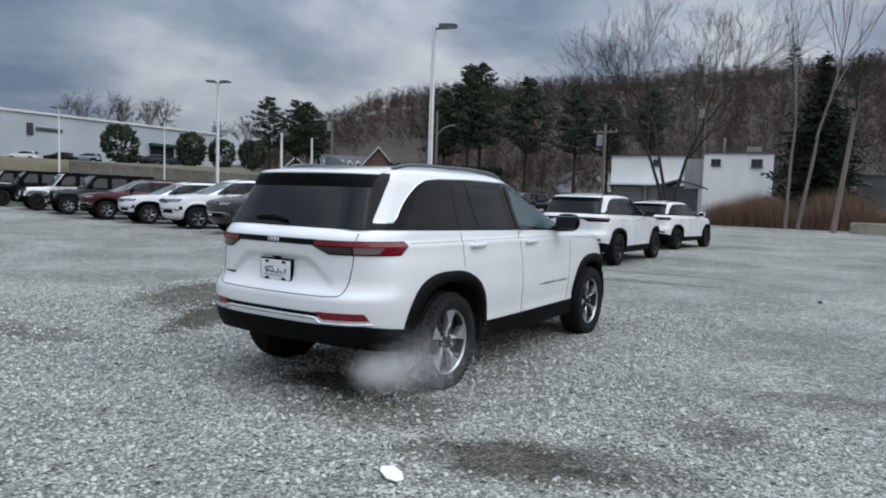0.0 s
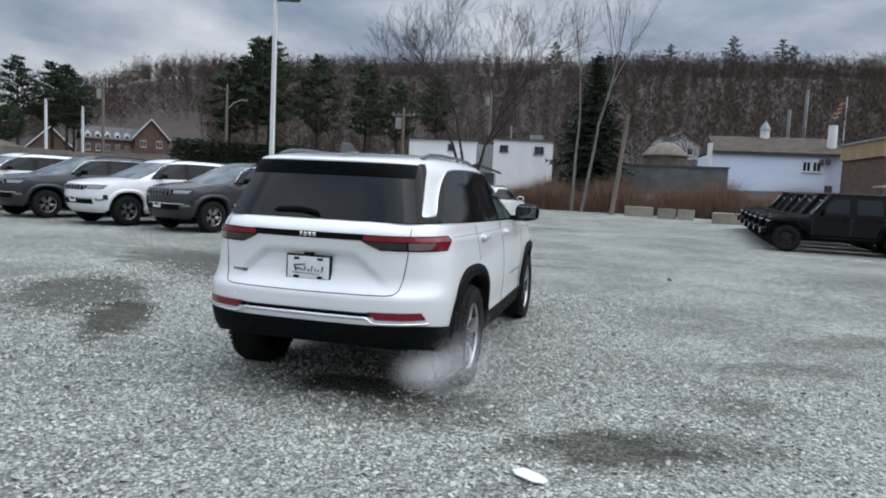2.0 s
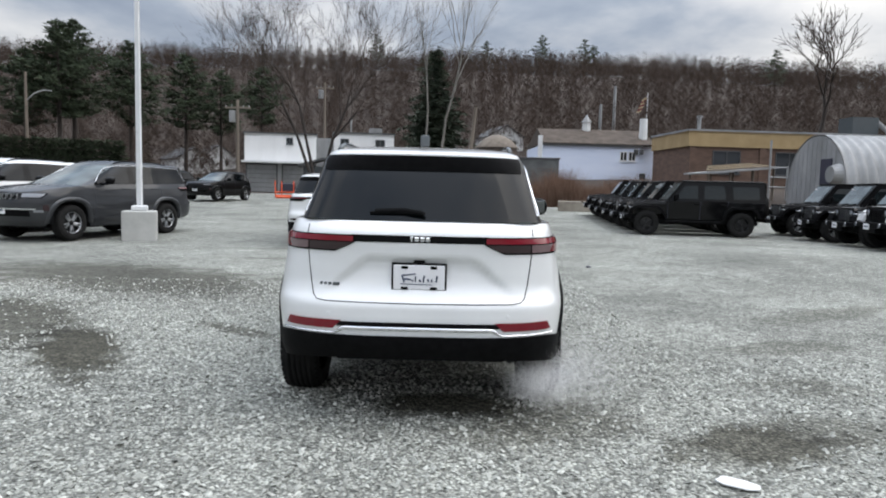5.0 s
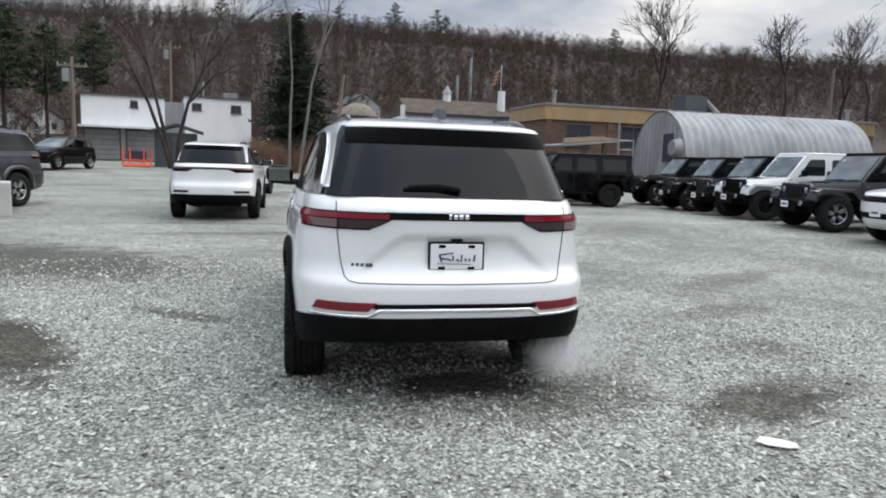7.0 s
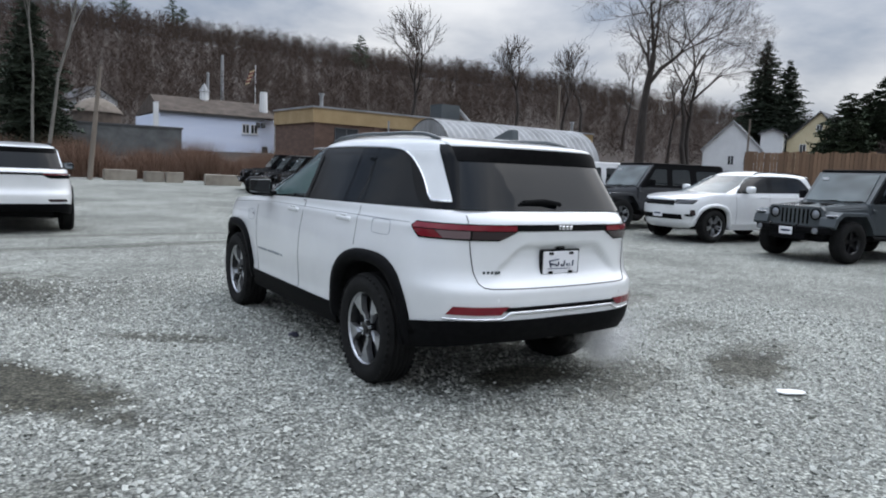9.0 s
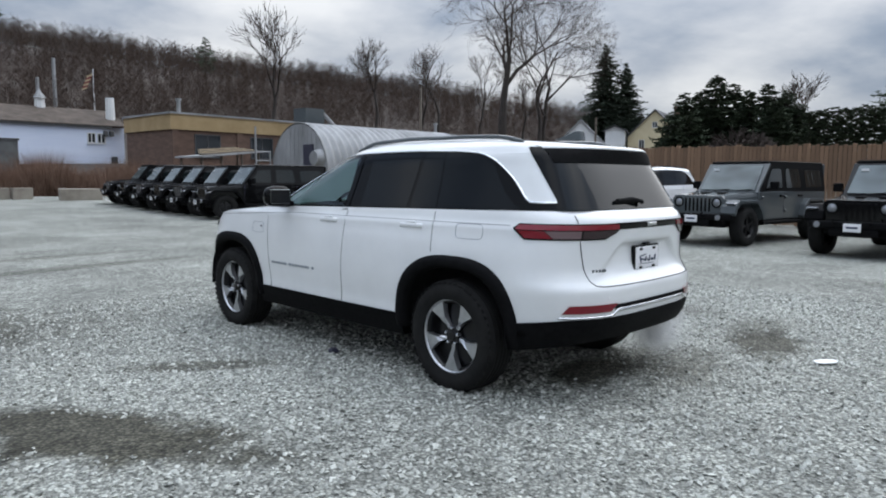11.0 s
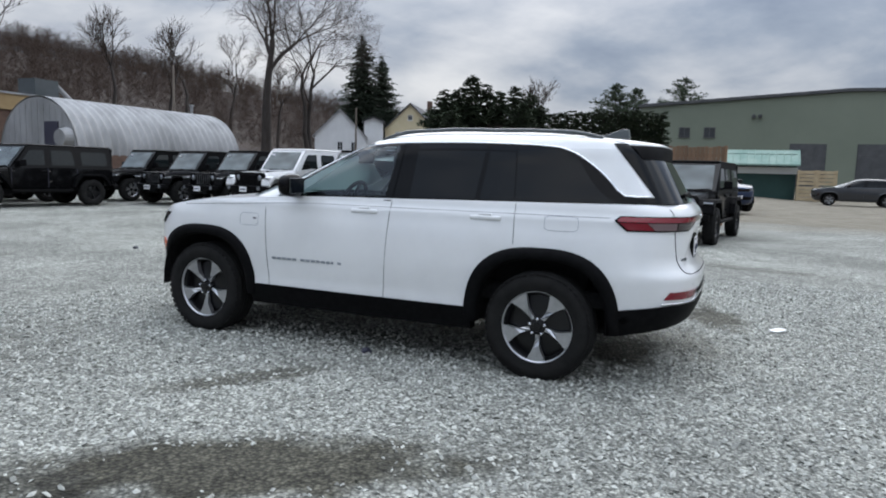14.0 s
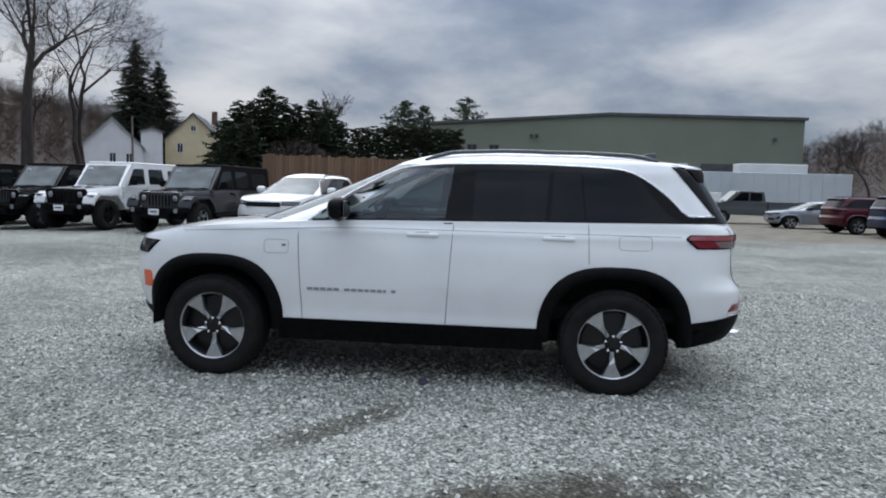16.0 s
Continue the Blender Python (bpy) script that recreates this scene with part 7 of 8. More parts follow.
def quonset():
    """Corrugated steel arch building, its axis along x."""
    R, zc, x0, x1, yc = 3.5, 1.85, 23.9, 38.4, 39.5
    Q = empty("arched_steel_building", pose(x0, yc, zc), "corrugated galvanized half-round steel building", "building")
    n, ribs = 28, 24
    L = x1 - x0
    vs, fs = [], []
    cols = ribs * 6
    for i in range(cols + 1):
        x = L * i / cols
        rr = R + 0.10 * math.cos(math.tau * i / 6)
        for k in range(n + 1):
            t = math.pi * k / n
            vs.append((x, -rr * math.cos(t), rr * math.sin(t)))
    for i in range(cols):
        for k in range(n):
            a = i * (n + 1) + k
            fs.append((a, a + 1, a + n + 2, a + n + 1))
    obj("arched_shell", vs, fs, M["galvanized"], Q)
    for x in (0.02, L - 0.12):
        bm = bmesh.new()
        prism(bm, [(-R * math.cos(math.pi * k / n), R * math.sin(math.pi * k / n)) for k in range(n + 1)] + [(R, -1.8), (-R, -1.8)], x, x + 0.1, "x")
        e = part("end_wall", bm, M["galvanized"], Q)
        for k in range(-6, 7):
            yy = k * 0.55
            h = math.sqrt(max(R * R - yy * yy, 0.1)) - 0.1
            if x < 1:
                bm = bmesh.new()
                box(bm, x - 0.03, x + 0.02, yy - 0.04, yy + 0.04, -1.5, h)
                part("rib", bm, M["galvanized"], e)
    wall_box("base_wall", Q, M["brick"], 0, L, -R - 0.05, -R + 0.2, -1.8, 0.05)
    wall_box("dark_opening", Q, M["ink"], -0.06, 0.04, -1.9, -0.7, 0.1, 2.0)
    bm = bmesh.new()
    lathe(bm, [(-0.5, 0.001), (-0.5, 0.5), (0.1, 0.7), (0.1, 0.001)], 18, "x")
    bmesh.ops.translate(bm, vec=(0, -2.6, 1.0), verts=bm.verts)
    part("exhaust_hood", bm, M["galvanized"], Q)


def fence():
    F = empty("board_fence", Matrix(), "tall weathered cedar board fence behind the parked cars", "fence")
    rng = random.Random(9)
    n, k = 5, 17
    pts = [(17.5 + 0.05 * y, y) for y in np.linspace(-0.6, 9.6, n + 1)]
    L = math.hypot(pts[1][0] - pts[0][0], pts[1][1] - pts[0][1])
    shared = {}
    for nm, dims in (("post", (-0.06, 0.06, -0.06, 0.06, -0.2, 2.45)), ("rail", (0.05, L - 0.05, 0.0, 0.05, 0, 0.09)), ("board", (0.004, L / k - 0.004, 0.06, 0.08, 0.04, 2.42))):
        bm = bmesh.new()
        box(bm, *dims, 0.008, 1)
        me = bpy.data.meshes.new(nm)
        bm.to_mesh(me)
        bm.free()
        me.materials.append(M["fence"])
        shared[nm] = me
    for i in range(n):
        (xa, ya), (xb, yb) = pts[i], pts[i + 1]
        mx = pose(xa, ya, land(xa, ya), 0, 0, math.degrees(math.atan2(yb - ya, xb - xa)))
        for nm, offs in (("post", [(0, 0, 0)]), ("rail", [(0, 0, z) for z in (0.4, 1.3, 2.1)]), ("board", [(L / k * j, rng.uniform(-0.008, 0.008), rng.uniform(-0.03, 0.03)) for j in range(k)])):
            for o in offs:
                ob = new(nm, shared[nm])
                ob.parent = F
                ob.matrix_basis = mx @ Matrix.Translation(o)


def green_building():
    x = 85.0
    B = empty("green_warehouse", pose(x, 0, 0.6), "large sage-green metal warehouse with roller doors", "building")
    bm = bmesh.new()
    prism(bm, [(11.6, -0.5), (11.6, 9.6), (-11.5, 11.1), (-35.5, 10.8), (-35.5, -0.5)], 0, 30, "x")
    part("wall", bm, M["green_wall"], B)
    bm = bmesh.new()
    for (ya, za), (yb, zb) in (((11.9, 9.6), (-11.5, 11.12)), ((-11.5, 11.12), (-35.8, 10.82))):
        prism(bm, [(ya, za), (yb, zb), (yb, zb + 0.35), (ya, za + 0.35)], -0.3, 30.2, "x")
    part("roof", bm, M["dark_metal"], B)
    for y, w, z, h in ((-7.5, 3.6, 0.2, 4.9), (-15.2, 5.2, 0.2, 4.9), (-25.5, 4.5, 0.2, 4.9)):
        shutter_door(B, 0, y, z, w, h, "dark_metal", "-x", 8)
    for y in (6.2, 3.3, -28, -30.5, -33):
        window_on(B, 0, y, 5.9 if y > 0 else 4.0, 1.3, 1.2, "-x", "dark_metal")
    for y in (-18.8, -20.9):
        wall_box("vent_panel", B, M["house_white"], -0.15, 0.05, y - 0.6, y + 0.6, 3.6, 5.2)
    for y in (-1.5, -2.2, -32.0):
        wall_box("wall_lamp", B, M["dark_metal"], -0.4, 0.05, y - 0.2, y + 0.2, 8.2, 8.6, 0.05)
    # little dark-green shop with a faded awning
    S = empty("awning_shed", pose(52, -4.6, land(52, -4)), "dark green shed under a faded green awning", "shed")
    wall_box("wall", S, M["dark_green"], 0.4, 5, 0, 5.4, -0.3, 3.4)
    wall_box("fascia", S, M["house_white"], 0.2, 0.5, -0.1, 5.5, 1.9, 2.4)
    bm = bmesh.new()
    prism(bm, [(-0.7, 2.5), (0.9, 3.6), (0.9, 3.7), (-0.7, 2.62)], -0.2, 5.6, "y")
    part("awning", bm, M["awning"], S)
    for k in range(12):
        bm = bmesh.new()
        rod(bm, (-0.7, -0.1 + k * 0.5, 2.63), (0.9, -0.1 + k * 0.5, 3.72), 0.03)
        part("awning_rib", bm, M["awning"], S)
    for i, (dy, dz) in enumerate(((0, 0), (1.3, 0), (0, 1.15), (1.3, 1.15))):
        C = empty("wooden_crate", pose(52, -6.6 + dy, land(52, -6) + dz), "pale slatted wooden crate in a stack", "crate", "stacked crates")
        for k in range(4):
            bm = bmesh.new()
            box(bm, -0.6, 0.6, -0.62, 0.62, 0.05 + k * 0.27, 0.05 + k * 0.27 + 0.22, 0.01, 1)
            part("slat_band", bm, M["crate"], C)
        bm = bmesh.new()
        for sx in (-0.6, 0.52):
            for sy in (-0.62, 0.54):
                box(bm, sx - 0.02, sx + 0.1, sy - 0.02, sy + 0.1, 0, 1.13)
        part("corner_posts", bm, M["crate"], C)
    T = empty("box_trailer", pose(60, -30, land(60, -25)), "long pale-grey box trailer parked before the warehouse", "trailer")
    wall_box("box", T, M["pale_wall"], 0, 2.5, 0, 13.8, 1.0, 3.9, 0.04)
    wall_box("chassis", T, M["dark_metal"], 0.4, 2.1, 0.2, 13.5, 0.75, 1.0)
    for k in range(14):
        wall_box("rib", T, M["pale_wall"], -0.03, 0.01, 0.5 + k, 0.56 + k, 1.0, 3.9)
    for y in (1.5, 2.8):
        bm = bmesh.new()
        lathe(bm, [(0, 0.15), (0, 0.5), (0.3, 0.5), (0.3, 0.15)], 18, "x")
        bmesh.ops.translate(bm, vec=(0.1, y, 0.5), verts=bm.verts)
        part("wheel", bm, M["rubber"], T)
    for y in (11.5, 12.3):
        wall_box("landing_leg", T, M["dark_metal"], 0.5, 0.65, y, y + 0.15, 0, 0.8)
    K = empty("white_cube_body", pose(66, -28.5, land(66, -28)), "white box truck body behind the trailer", "truck")
    wall_box("box", K, M["house_white"], 0, 2.4, 0, 6.5, 0.9, 5.0, 0.05)
    wall_box("cab", K, M["house_white"], 0.1, 2.3, 6.5, 8.2, 0.6, 2.6, 0.2)


def pale_long_building():
    B = empty("pale_showroom", pose(-128.6, 26.7, 7.13) @ Matrix.Scale(1.6, 4), "long pale metal showroom on the terrace", "building")
    wall_box("wall", B, M["pale_wall"], -25, 0, -20, 46, -2.2, 4.7)
    wall_box("roof_edge", B, M["house_white"], -25.2, 0.2, -20.2, 46.2, 4.7, 4.95)
    for y in (8.5, 15.5):
        shutter_door(B, 0, y, 0, 3.4, 3.2, "pale_wall", "-x", 6)
    for y in (37.5, 42):
        W = new("shop_window")
        W.parent = B
        bm = bmesh.new()
        box(bm, -0.05, 0.08, y - 1.8, y + 1.8, 0.2, 2.2)
        part("pane", bm, M["pane"], W)
        bm = bmesh.new()
        box(bm, -0.05, 0.9, y - 2.0, y + 2.0, 2.3, 2.6)
        part("canopy", bm, M["dark_green"], W)
    wall_box("sign_mark", B, M["ink"], -0.05, 0.12, 20.2, 20.9, 2.2, 3.6)
    wall_box("sign_bar", B, M["slate"], -0.05, 0.12, 21.2, 24.2, 2.8, 3.2)
    # retaining wall of the terrace
    n = 14
    for i in range(n):
        az = -66 + i * 1.6
        xa, ya = 54.0 * math.sin(radians(az)), 3 + 54.0 * math.cos(radians(az))
        S = empty("retaining_wall", pose(xa, ya, land(xa, ya) - 0.2, 0, 0, -az), "stained concrete retaining wall along the terrace", "wall", "retaining wall panels")
        bm = bmesh.new()
        box(bm, -0.76, 0.76, 0, 0.4, 0, 3.1 - 0.05 * i, 0.03, 1)
        part("panel", bm, M["old_wall"], S)


def low_houses():
    """Brick houses with white gables and dormers under the wooded slope."""
    for az, d, w, lab in ((-45.3, 140, 7.0, "brick house with a white-edged gable"), (-38.6, 146, 6.0, "brick house with a white-edged gable")):
        x, y = at_bearing(E0, az, d)
        z = land(x, y) + 0.0
        H = gable_house(x, y, z, -az, w, 9, 2.6, 6.2, "brick", "brown_roof", lab, ((-1.4, 1.0, 1.0, 1.3), (1.4, 1.0, 1.0, 1.3)))
        for s in (-1, 1):
            bm = bmesh.new()
            rod(bm, (s * (w / 2 + 0.4), -0.4, 2.5), (0, -0.4, 6.4), 0.12, 0.12, 4)
            part("barge_board", bm, M["house_white"], H)
    x, y = at_bearing(E0, -43.2, 150)
    x2, y2 = at_bearing(E0, -38.6, 152)
    a = math.degrees(math.atan2(y2 - y, x2 - x))
    T = empty("row_house", pose(x, y, land(x, y), 0, 0, a), "long low brick row house with white dormers", "house")
    L = math.hypot(x2 - x, y2 - y)
    wall_box("wall", T, M["brick"], 0, L, 0, 7, -1, 3.2)
    bm = bmesh.new()
    prism(bm, [(-0.3, 3.1), (3.5, 5.6), (7.3, 3.1), (7.3, 3.25), (3.5, 5.8), (-0.3, 3.25)], -0.3, L + 0.3, "x")
    part("roof", bm, M["slate_roof"], T)
    k = int(L / 1.7)
    for i in range(k):
        xx = 0.9 + i * (L - 1.8) / (k - 1)
        D = new("dormer")
        D.parent = T
        bm = bmesh.new()
        prism(bm, [(xx - 0.5, 3.2), (xx + 0.5, 3.2), (xx + 0.5, 4.1), (xx, 4.7), (xx - 0.5, 4.1)], 0.3, 2.2, "y")
        part("dormer_wall", bm, M["house_white"], D)
        bm = bmesh.new()
        box(bm, xx - 0.28, xx + 0.28, 0.25, 0.33, 3.4, 4.05)
        part("pane", bm, M["pane"], D)
        window_on(T, xx, 0.0, 0.9, 0.8, 1.3)
    gable_house(*at_bearing(E14, 57.9, 112), 3.2, -62, 8.0, 8, 3.6, 7.6, "house_white", "galvanized", "white gabled house beyond the fence", ((0, 1.2, 0.9, 1.4), (2.2, 1.2, 0.9, 1.4)))
    gable_house(*at_bearing(E14, 60.6, 113), 3.2, -62, 3.0, 7, 6.0, 6.6, "house_white", "slate_roof", "narrow white house wing beyond the fence")
    gable_house(*at_bearing(E14, 63.6, 116), 3.2, -75, 8.5, 11, 5.2, 9.3, "yellow_wall", "slate_roof", "cream gabled house with a grey roof", ((-2, 3.2, 0.9, 1.5), (0, 6.6, 0.8, 0.9)), (2.5, 4))
    for az, d, sc in ((-20.5, 128, 1), (-18.6, 132, 1), (-7, 120, 1), (4.5, 118, 1)):
        x, y = at_bearing((1, -5), az, d)
        gable_house(x, y, land(x, y), -az + 20, 6, 8, 2.6, 4.4, "house_white", "slate_roof", "small pale house among the bare trees", ((-1.4, 0.9, 0.9, 1.1), (1.4, 0.9, 0.9, 1.1)))


white_building()
blue_building()
brown_building()
quonset()
fence()
green_building()
pale_long_building()
low_houses()


# ---- posts, poles, blocks ----
def lamp_post(x, y, top, heads, label, base=True, r=0.075):
    z = land(x, y)
    P = empty("lamp_post", pose(x, y, z), label, "lamp post")
    h = top - z
    b0 = 0.0
    if base:
        bm = bmesh.new()
        box(bm, -0.38, 0.38, -0.38, 0.38, -0.1, 0.70, 0.03, 2)
        o = part("concrete_base", bm, M["concrete"], P)
        o.matrix_basis = pose(0, 0, 0, 0, 0, 20)
        bm = bmesh.new()
        box(bm, -0.18, 0.18, -0.18, 0.18, 0.70, 0.83, 0.04, 2)
        o = part("base_cover", bm, M["post_paint"], P)
        o.matrix_basis = pose(0, 0, 0, 0, 0, 20)
        b0 = 0.74
    bm = bmesh.new()
    rod(bm, (0, 0, b0), (0, 0, h), r, r * 0.8, 4)
    part("pole", bm, M["post_paint"], P)
    for a in heads:
        bm = bmesh.new()
        mx = pose(0, 0, h, 0, 0, a)
        rod(bm, (0.0, 0, -0.08), (0.30, 0, 0.0), 0.03, 0.03, 6)
        prism(bm, [(0.12, -0.05), (0.62, -0.015), (0.66, 0.03), (0.55, 0.07), (0.14, 0.06)], -0.16, 0.16, "y", 0.012, 1)
        bmesh.ops.transform(bm, matrix=mx, verts=bm.verts)
        part("lamp_head", bm, M["slate"], P)
    return P


lamp_post(-7.22, 11.6, 6.25, (33,), "white lamp post on a square concrete base")
lamp_post(-25.6, 19.0, 7.1, (30, 210), "white lamp post with two heads behind the cars", r=0.09)
lamp_post(*at_bearing(E0, -62.3, 58), 7.2, (30, 210), "distant white lamp post", r=0.08)
lamp_post(*at_bearing(E0, -46.4, 62), 6.8, (30,), "distant white lamp post", base=False, r=0.12)
lamp_post(*at_bearing(E0, -44.0, 66), 6.8, (30,), "distant white lamp post", base=False, r=0.12)
lamp_post(*at_bearing(E0, -55.2, 60), 7.0, (30,), "thin grey lamp post on the terrace", base=False, r=0.06)


def utility_pole(x, y, top, label, arm=True, lamp=None, lean=(0, 0), r=0.14, can=False):
    z = land(x, y)
    P = empty("utility_pole", pose(x, y, z), label, "utility pole")
    h = top - z
    bm = bmesh.new()
    rod(bm, (0, 0, -0.2), (lean[0], lean[1], h), r * 1.25, r * 0.8, 10)
    part("pole", bm, M["pole_wood"], P)
    if arm:
        bm = bmesh.new()
        box(bm, lean[0] - 1.1, lean[0] + 1.1, lean[1] - 0.07, lean[1] + 0.07, h - 0.75, h - 0.6)
        part("crossarm", bm, M["pole_wood"], P)
        for k in (-1.0, -0.5, 0.5, 1.0):
            bm = bmesh.new()
            rod(bm, (lean[0] + k, lean[1], h - 0.6), (lean[0] + k, lean[1], h - 0.42), 0.05, 0.03, 6)
            part("insulator", bm, M["galvanized"], P)
    if can:
        bm = bmesh.new()
        rod(bm, (lean[0] - 0.45, lean[1], h - 1.9), (lean[0] - 0.45, lean[1], h - 0.9), 0.28, 0.28, 12)
        part("transformer", bm, M["galvanized"], P)
    if lamp:
        bm = bmesh.new()
        tube(bm, [(0, 0, h - 2.6), (0.8, 0, h - 1.9), (1.7, 0, h - 1.6), (2.4, 0, h - 1.65)], 0.06)
        part("lamp_arm", bm, M["galvanized"], P)
    return P


utility_pole(1.25, 37.4, 6.4, "short leaning weathered pole at the yard's edge", arm=False, lean=(0.62, 0), r=0.12)
utility_pole(*at_bearing(E0, -12.5, 84), 13.6, "utility pole with a transformer behind the white building", can=True)
utility_pole(*at_bearing(E0, -42.4, 82), 11.0, "distant utility pole with crossarm", can=True)
utility_pole(*at_bearing(E0, -33.8, 76), 11.1, "distant utility pole with a street lamp", arm=False, lamp=True)
utility_pole(*at_bearing((-0.9, -4.7), -16.0, 62), 8.6, "utility pole beside the white building", can=True)
utility_pole(*at_bearing(E9, 42.3, 85), 12.5, "distant bare utility pole", arm=False)
utility_pole(*at_bearing(E14, 59.2, 104), 10.5, "utility pole before the white house", arm=False)
for x, y, w, a in ((2.85, 38.0, 1.65, 0), (4.4, 36.8, 0.95, 4), (5.45, 36.6, 0.9, -4), (7.6, 34.6, 1.9, -8), (11.0, 34.0, 1.6, -10)):
    S = empty("concrete_block", pose(x, y, land(x, y), 0, 0, a), "weathered concrete barrier block at the yard's edge", "block", "barrier blocks")
    bm = bmesh.new()
    box(bm, -w / 2, w / 2, -0.4, 0.4, -0.08, 0.58, 0.05, 2)
    for v in bm.verts:
        v.co += Vector((noise.noise(v.co * 2 + Vector((x, 0, 0))), noise.noise(v.co * 2 + Vector((0, x, 0))), noise.noise(v.co * 2))) * 0.03
    part("block", bm, M["stone_block"], S)
# orange plough blade standing by the white building
P = empty("snow_plow", Matrix.Translation((-10.9, 43.2, land(-10.9, 43.2))) @ Matrix.Rotation(0.26, 4, "Z") @ Matrix.Scale(0.72, 4), "bright orange snow plough blade with black hopper", "plow")
bm = bmesh.new()
for x in (-1.2, -0.6, 0.5, 1.1):
    rod(bm, (x, 0, 0.1), (x * 1.05, 0.1, 1.7), 0.06, 0.06, 6)
rod(bm, (-1.3, 0, 0.6), (1.2, 0, 0.6), 0.06)
part("lift_frame", bm, M["plow"], P)
bm = bmesh.new()
prism(bm, [(-0.1, 0.0), (0.1, 0.25), (0.05, 0.35), (-0.18, 0.1)], -1.2, 1.0, "x")
part("blade", bm, M["plow"], P)
bm = bmesh.new()
box(bm, -0.75, 0.75, 0.2, 1.1, 0.55, 1.45, 0.06, 1)
part("hopper", bm, M["ink"], P)
# scrap of white plastic and a few dropped bits
L_ = empty("plastic_scrap", pose(1.632, -1.62, 0.012, 0, 0, -35), "torn flat scrap of white plastic on the gravel", "litter")
bm = bmesh.new()
prism(bm, [(-0.10, -0.03), (-0.05, -0.055), (0.06, -0.05), (0.11, -0.015), (0.10, 0.03), (0.02, 0.05), (-0.08, 0.04)], 0.0, 0.012, "z", 0.004, 1)
part("sheet", bm, M["litter_paper"], L_)
for x, y, h in ((-0.9, 1.35, 0.03), (2.9, 8.0, 0.03)):
    L_ = empty("clod", pose(x, y, 0), "small dark clod lying on the gravel", "clod")
    bm = bmesh.new()
    bmesh.ops.create_icosphere(bm, subdivisions=2, radius=0.04)
    for v in bm.verts:
        v.co = Vector((v.co.x * 1.2, v.co.y, v.co.z * 0.7 + 0.015)) * (1 + 0.3 * noise.noise(v.co * 30))
    part("lump", bm, M["ink"], L_)


# ---- rows of parked cars ----
def stand(x, y, rz):
    return pose(x, y, land(x, y), 0, 0, rz)


GR = "row of parked off-road vehicles"
j_black = offroader(stand(13.5, -0.2, 83), "black boxy off-road vehicle parked facing the yard", "black", group=GR)
offroader(stand(13.9, 2.95, 82), "slate-grey boxy off-road vehicle with dark hard top", "slate", "plastic", GR)
j_gran = offroader(stand(14.32, 9.15, 81.5), "dark granite boxy off-road pickup-nosed vehicle", "gray", "plastic", GR, "alloy")
offroader(stand(14.5, 11.85, 82), "white boxy off-road vehicle with white hard top", "white", "white", GR)
j_chr = offroader(stand(14.95, 14.05, 82), "glossy black off-road vehicle with bright grille trim", "black", "plastic", GR, "alloy", chrome=True)
for x, y in ((15.2, 16.45), (15.45, 19.1)):
    copy_thing(j_chr, stand(x, y, 82))
GM = "slanted row of black off-road vehicles"
j_m = offroader(stand(10.0, 18.4, 81), "black four-door off-road vehicle seen along its side", "black", "black", GM)
for i in range(1, 6):
    copy_thing(j_chr if i % 2 else j_m, stand(10.0 + 0.20 * i, 18.4 + 2.3 * i, 81))["group"] = GM

suv(stand(14.28, 6.32, 83), "white mid-size sport utility vehicle with black grille", "white", kx=0.99, ky=1.03, kz=0.99, wheel=("split", 0.385), lower="paint", face="plain", wb=3.045, group=GR)
suv(stand(-2.65, 11.8, 0), "white three-row sport utility vehicle with black wheels", "white", ky=1.045, kz=1.0, wheel=("plain", 0.39), wb=3.09, tint="dark_alloy", lower="plastic", face="slots")
suv(stand(-3.0, 19.1, -8), "small white sport utility vehicle with a black roof stripe", "white", kx=0.93, ky=0.895, kz=0.93, wheel=("plain", 0.355), wb=2.64, tint="dark_alloy", face="plain")

GL = "left row of parked sport utility vehicles"
BOX_TAIL = dict(
    dq=0.36, foot=(-1.0, 0.25), lower_hull=dict(LOWER, R=[(z, y - 0.20) for z, y in LOWER["R"]]),
    upper=dict(UPPER, R=[(1.15, -1.16), (1.28, -1.12), (1.45, -1.05), (1.60, -0.98), (1.655, -0.92), (1.69, -0.74), (1.72, -0.35), (1.742, 0.10), (1.752, 0.5)]),
    dlo=[(-0.88, 1.284), (-0.84, 1.42), (-0.79, 1.54), (-0.70, 1.59), (-0.4, 1.612), (0.3, 1.626), (1.0, 1.628), (1.35, 1.615), (1.62, 1.575), (1.95, 1.40), (2.2, 1.22)])
big = dict(BOX_TAIL, kx=1.06, ky=1.075, kz=1.09, wheel=("split", 0.41), wb=3.124, lower="paint", face="slots", group=GL)
g_gray = suv(stand(-8.34, 14.0, 162), "dark grey full-size sport utility vehicle with chrome grille", "gray", **big)
g_white = suv(stand(-11.05, 14.1, 162), "white full-size sport utility vehicle with chrome grille", "white", **big)
copy_thing(g_gray, stand(-14.15, 14.5, 162))
copy_thing(g_white, stand(-17.5, 15.0, 162))
mid = dict(wheel=("split", 0.387), lower="plastic", face="slots", group=GL)
suv(stand(-20.9, 15.1, 162), "white sport utility vehicle with bright wheels and black arches", "white", **mid)
suv(stand(-23.85, 15.1, 162), "dark red sport utility vehicle with bright wheels", "red", **mid)
offs = offroader(stand(-30.2, 15.5, 162), "white off-road vehicle with a black top", "white", "plastic", GL)
copy_thing(j_gran, stand(-27.1, 15.3, 162))["group"] = GL
copy_thing(j_black, stand(-33.8, 15.5, 162))["group"] = GL
copy_thing(offs, stand(-37.0, 15.8, 162))
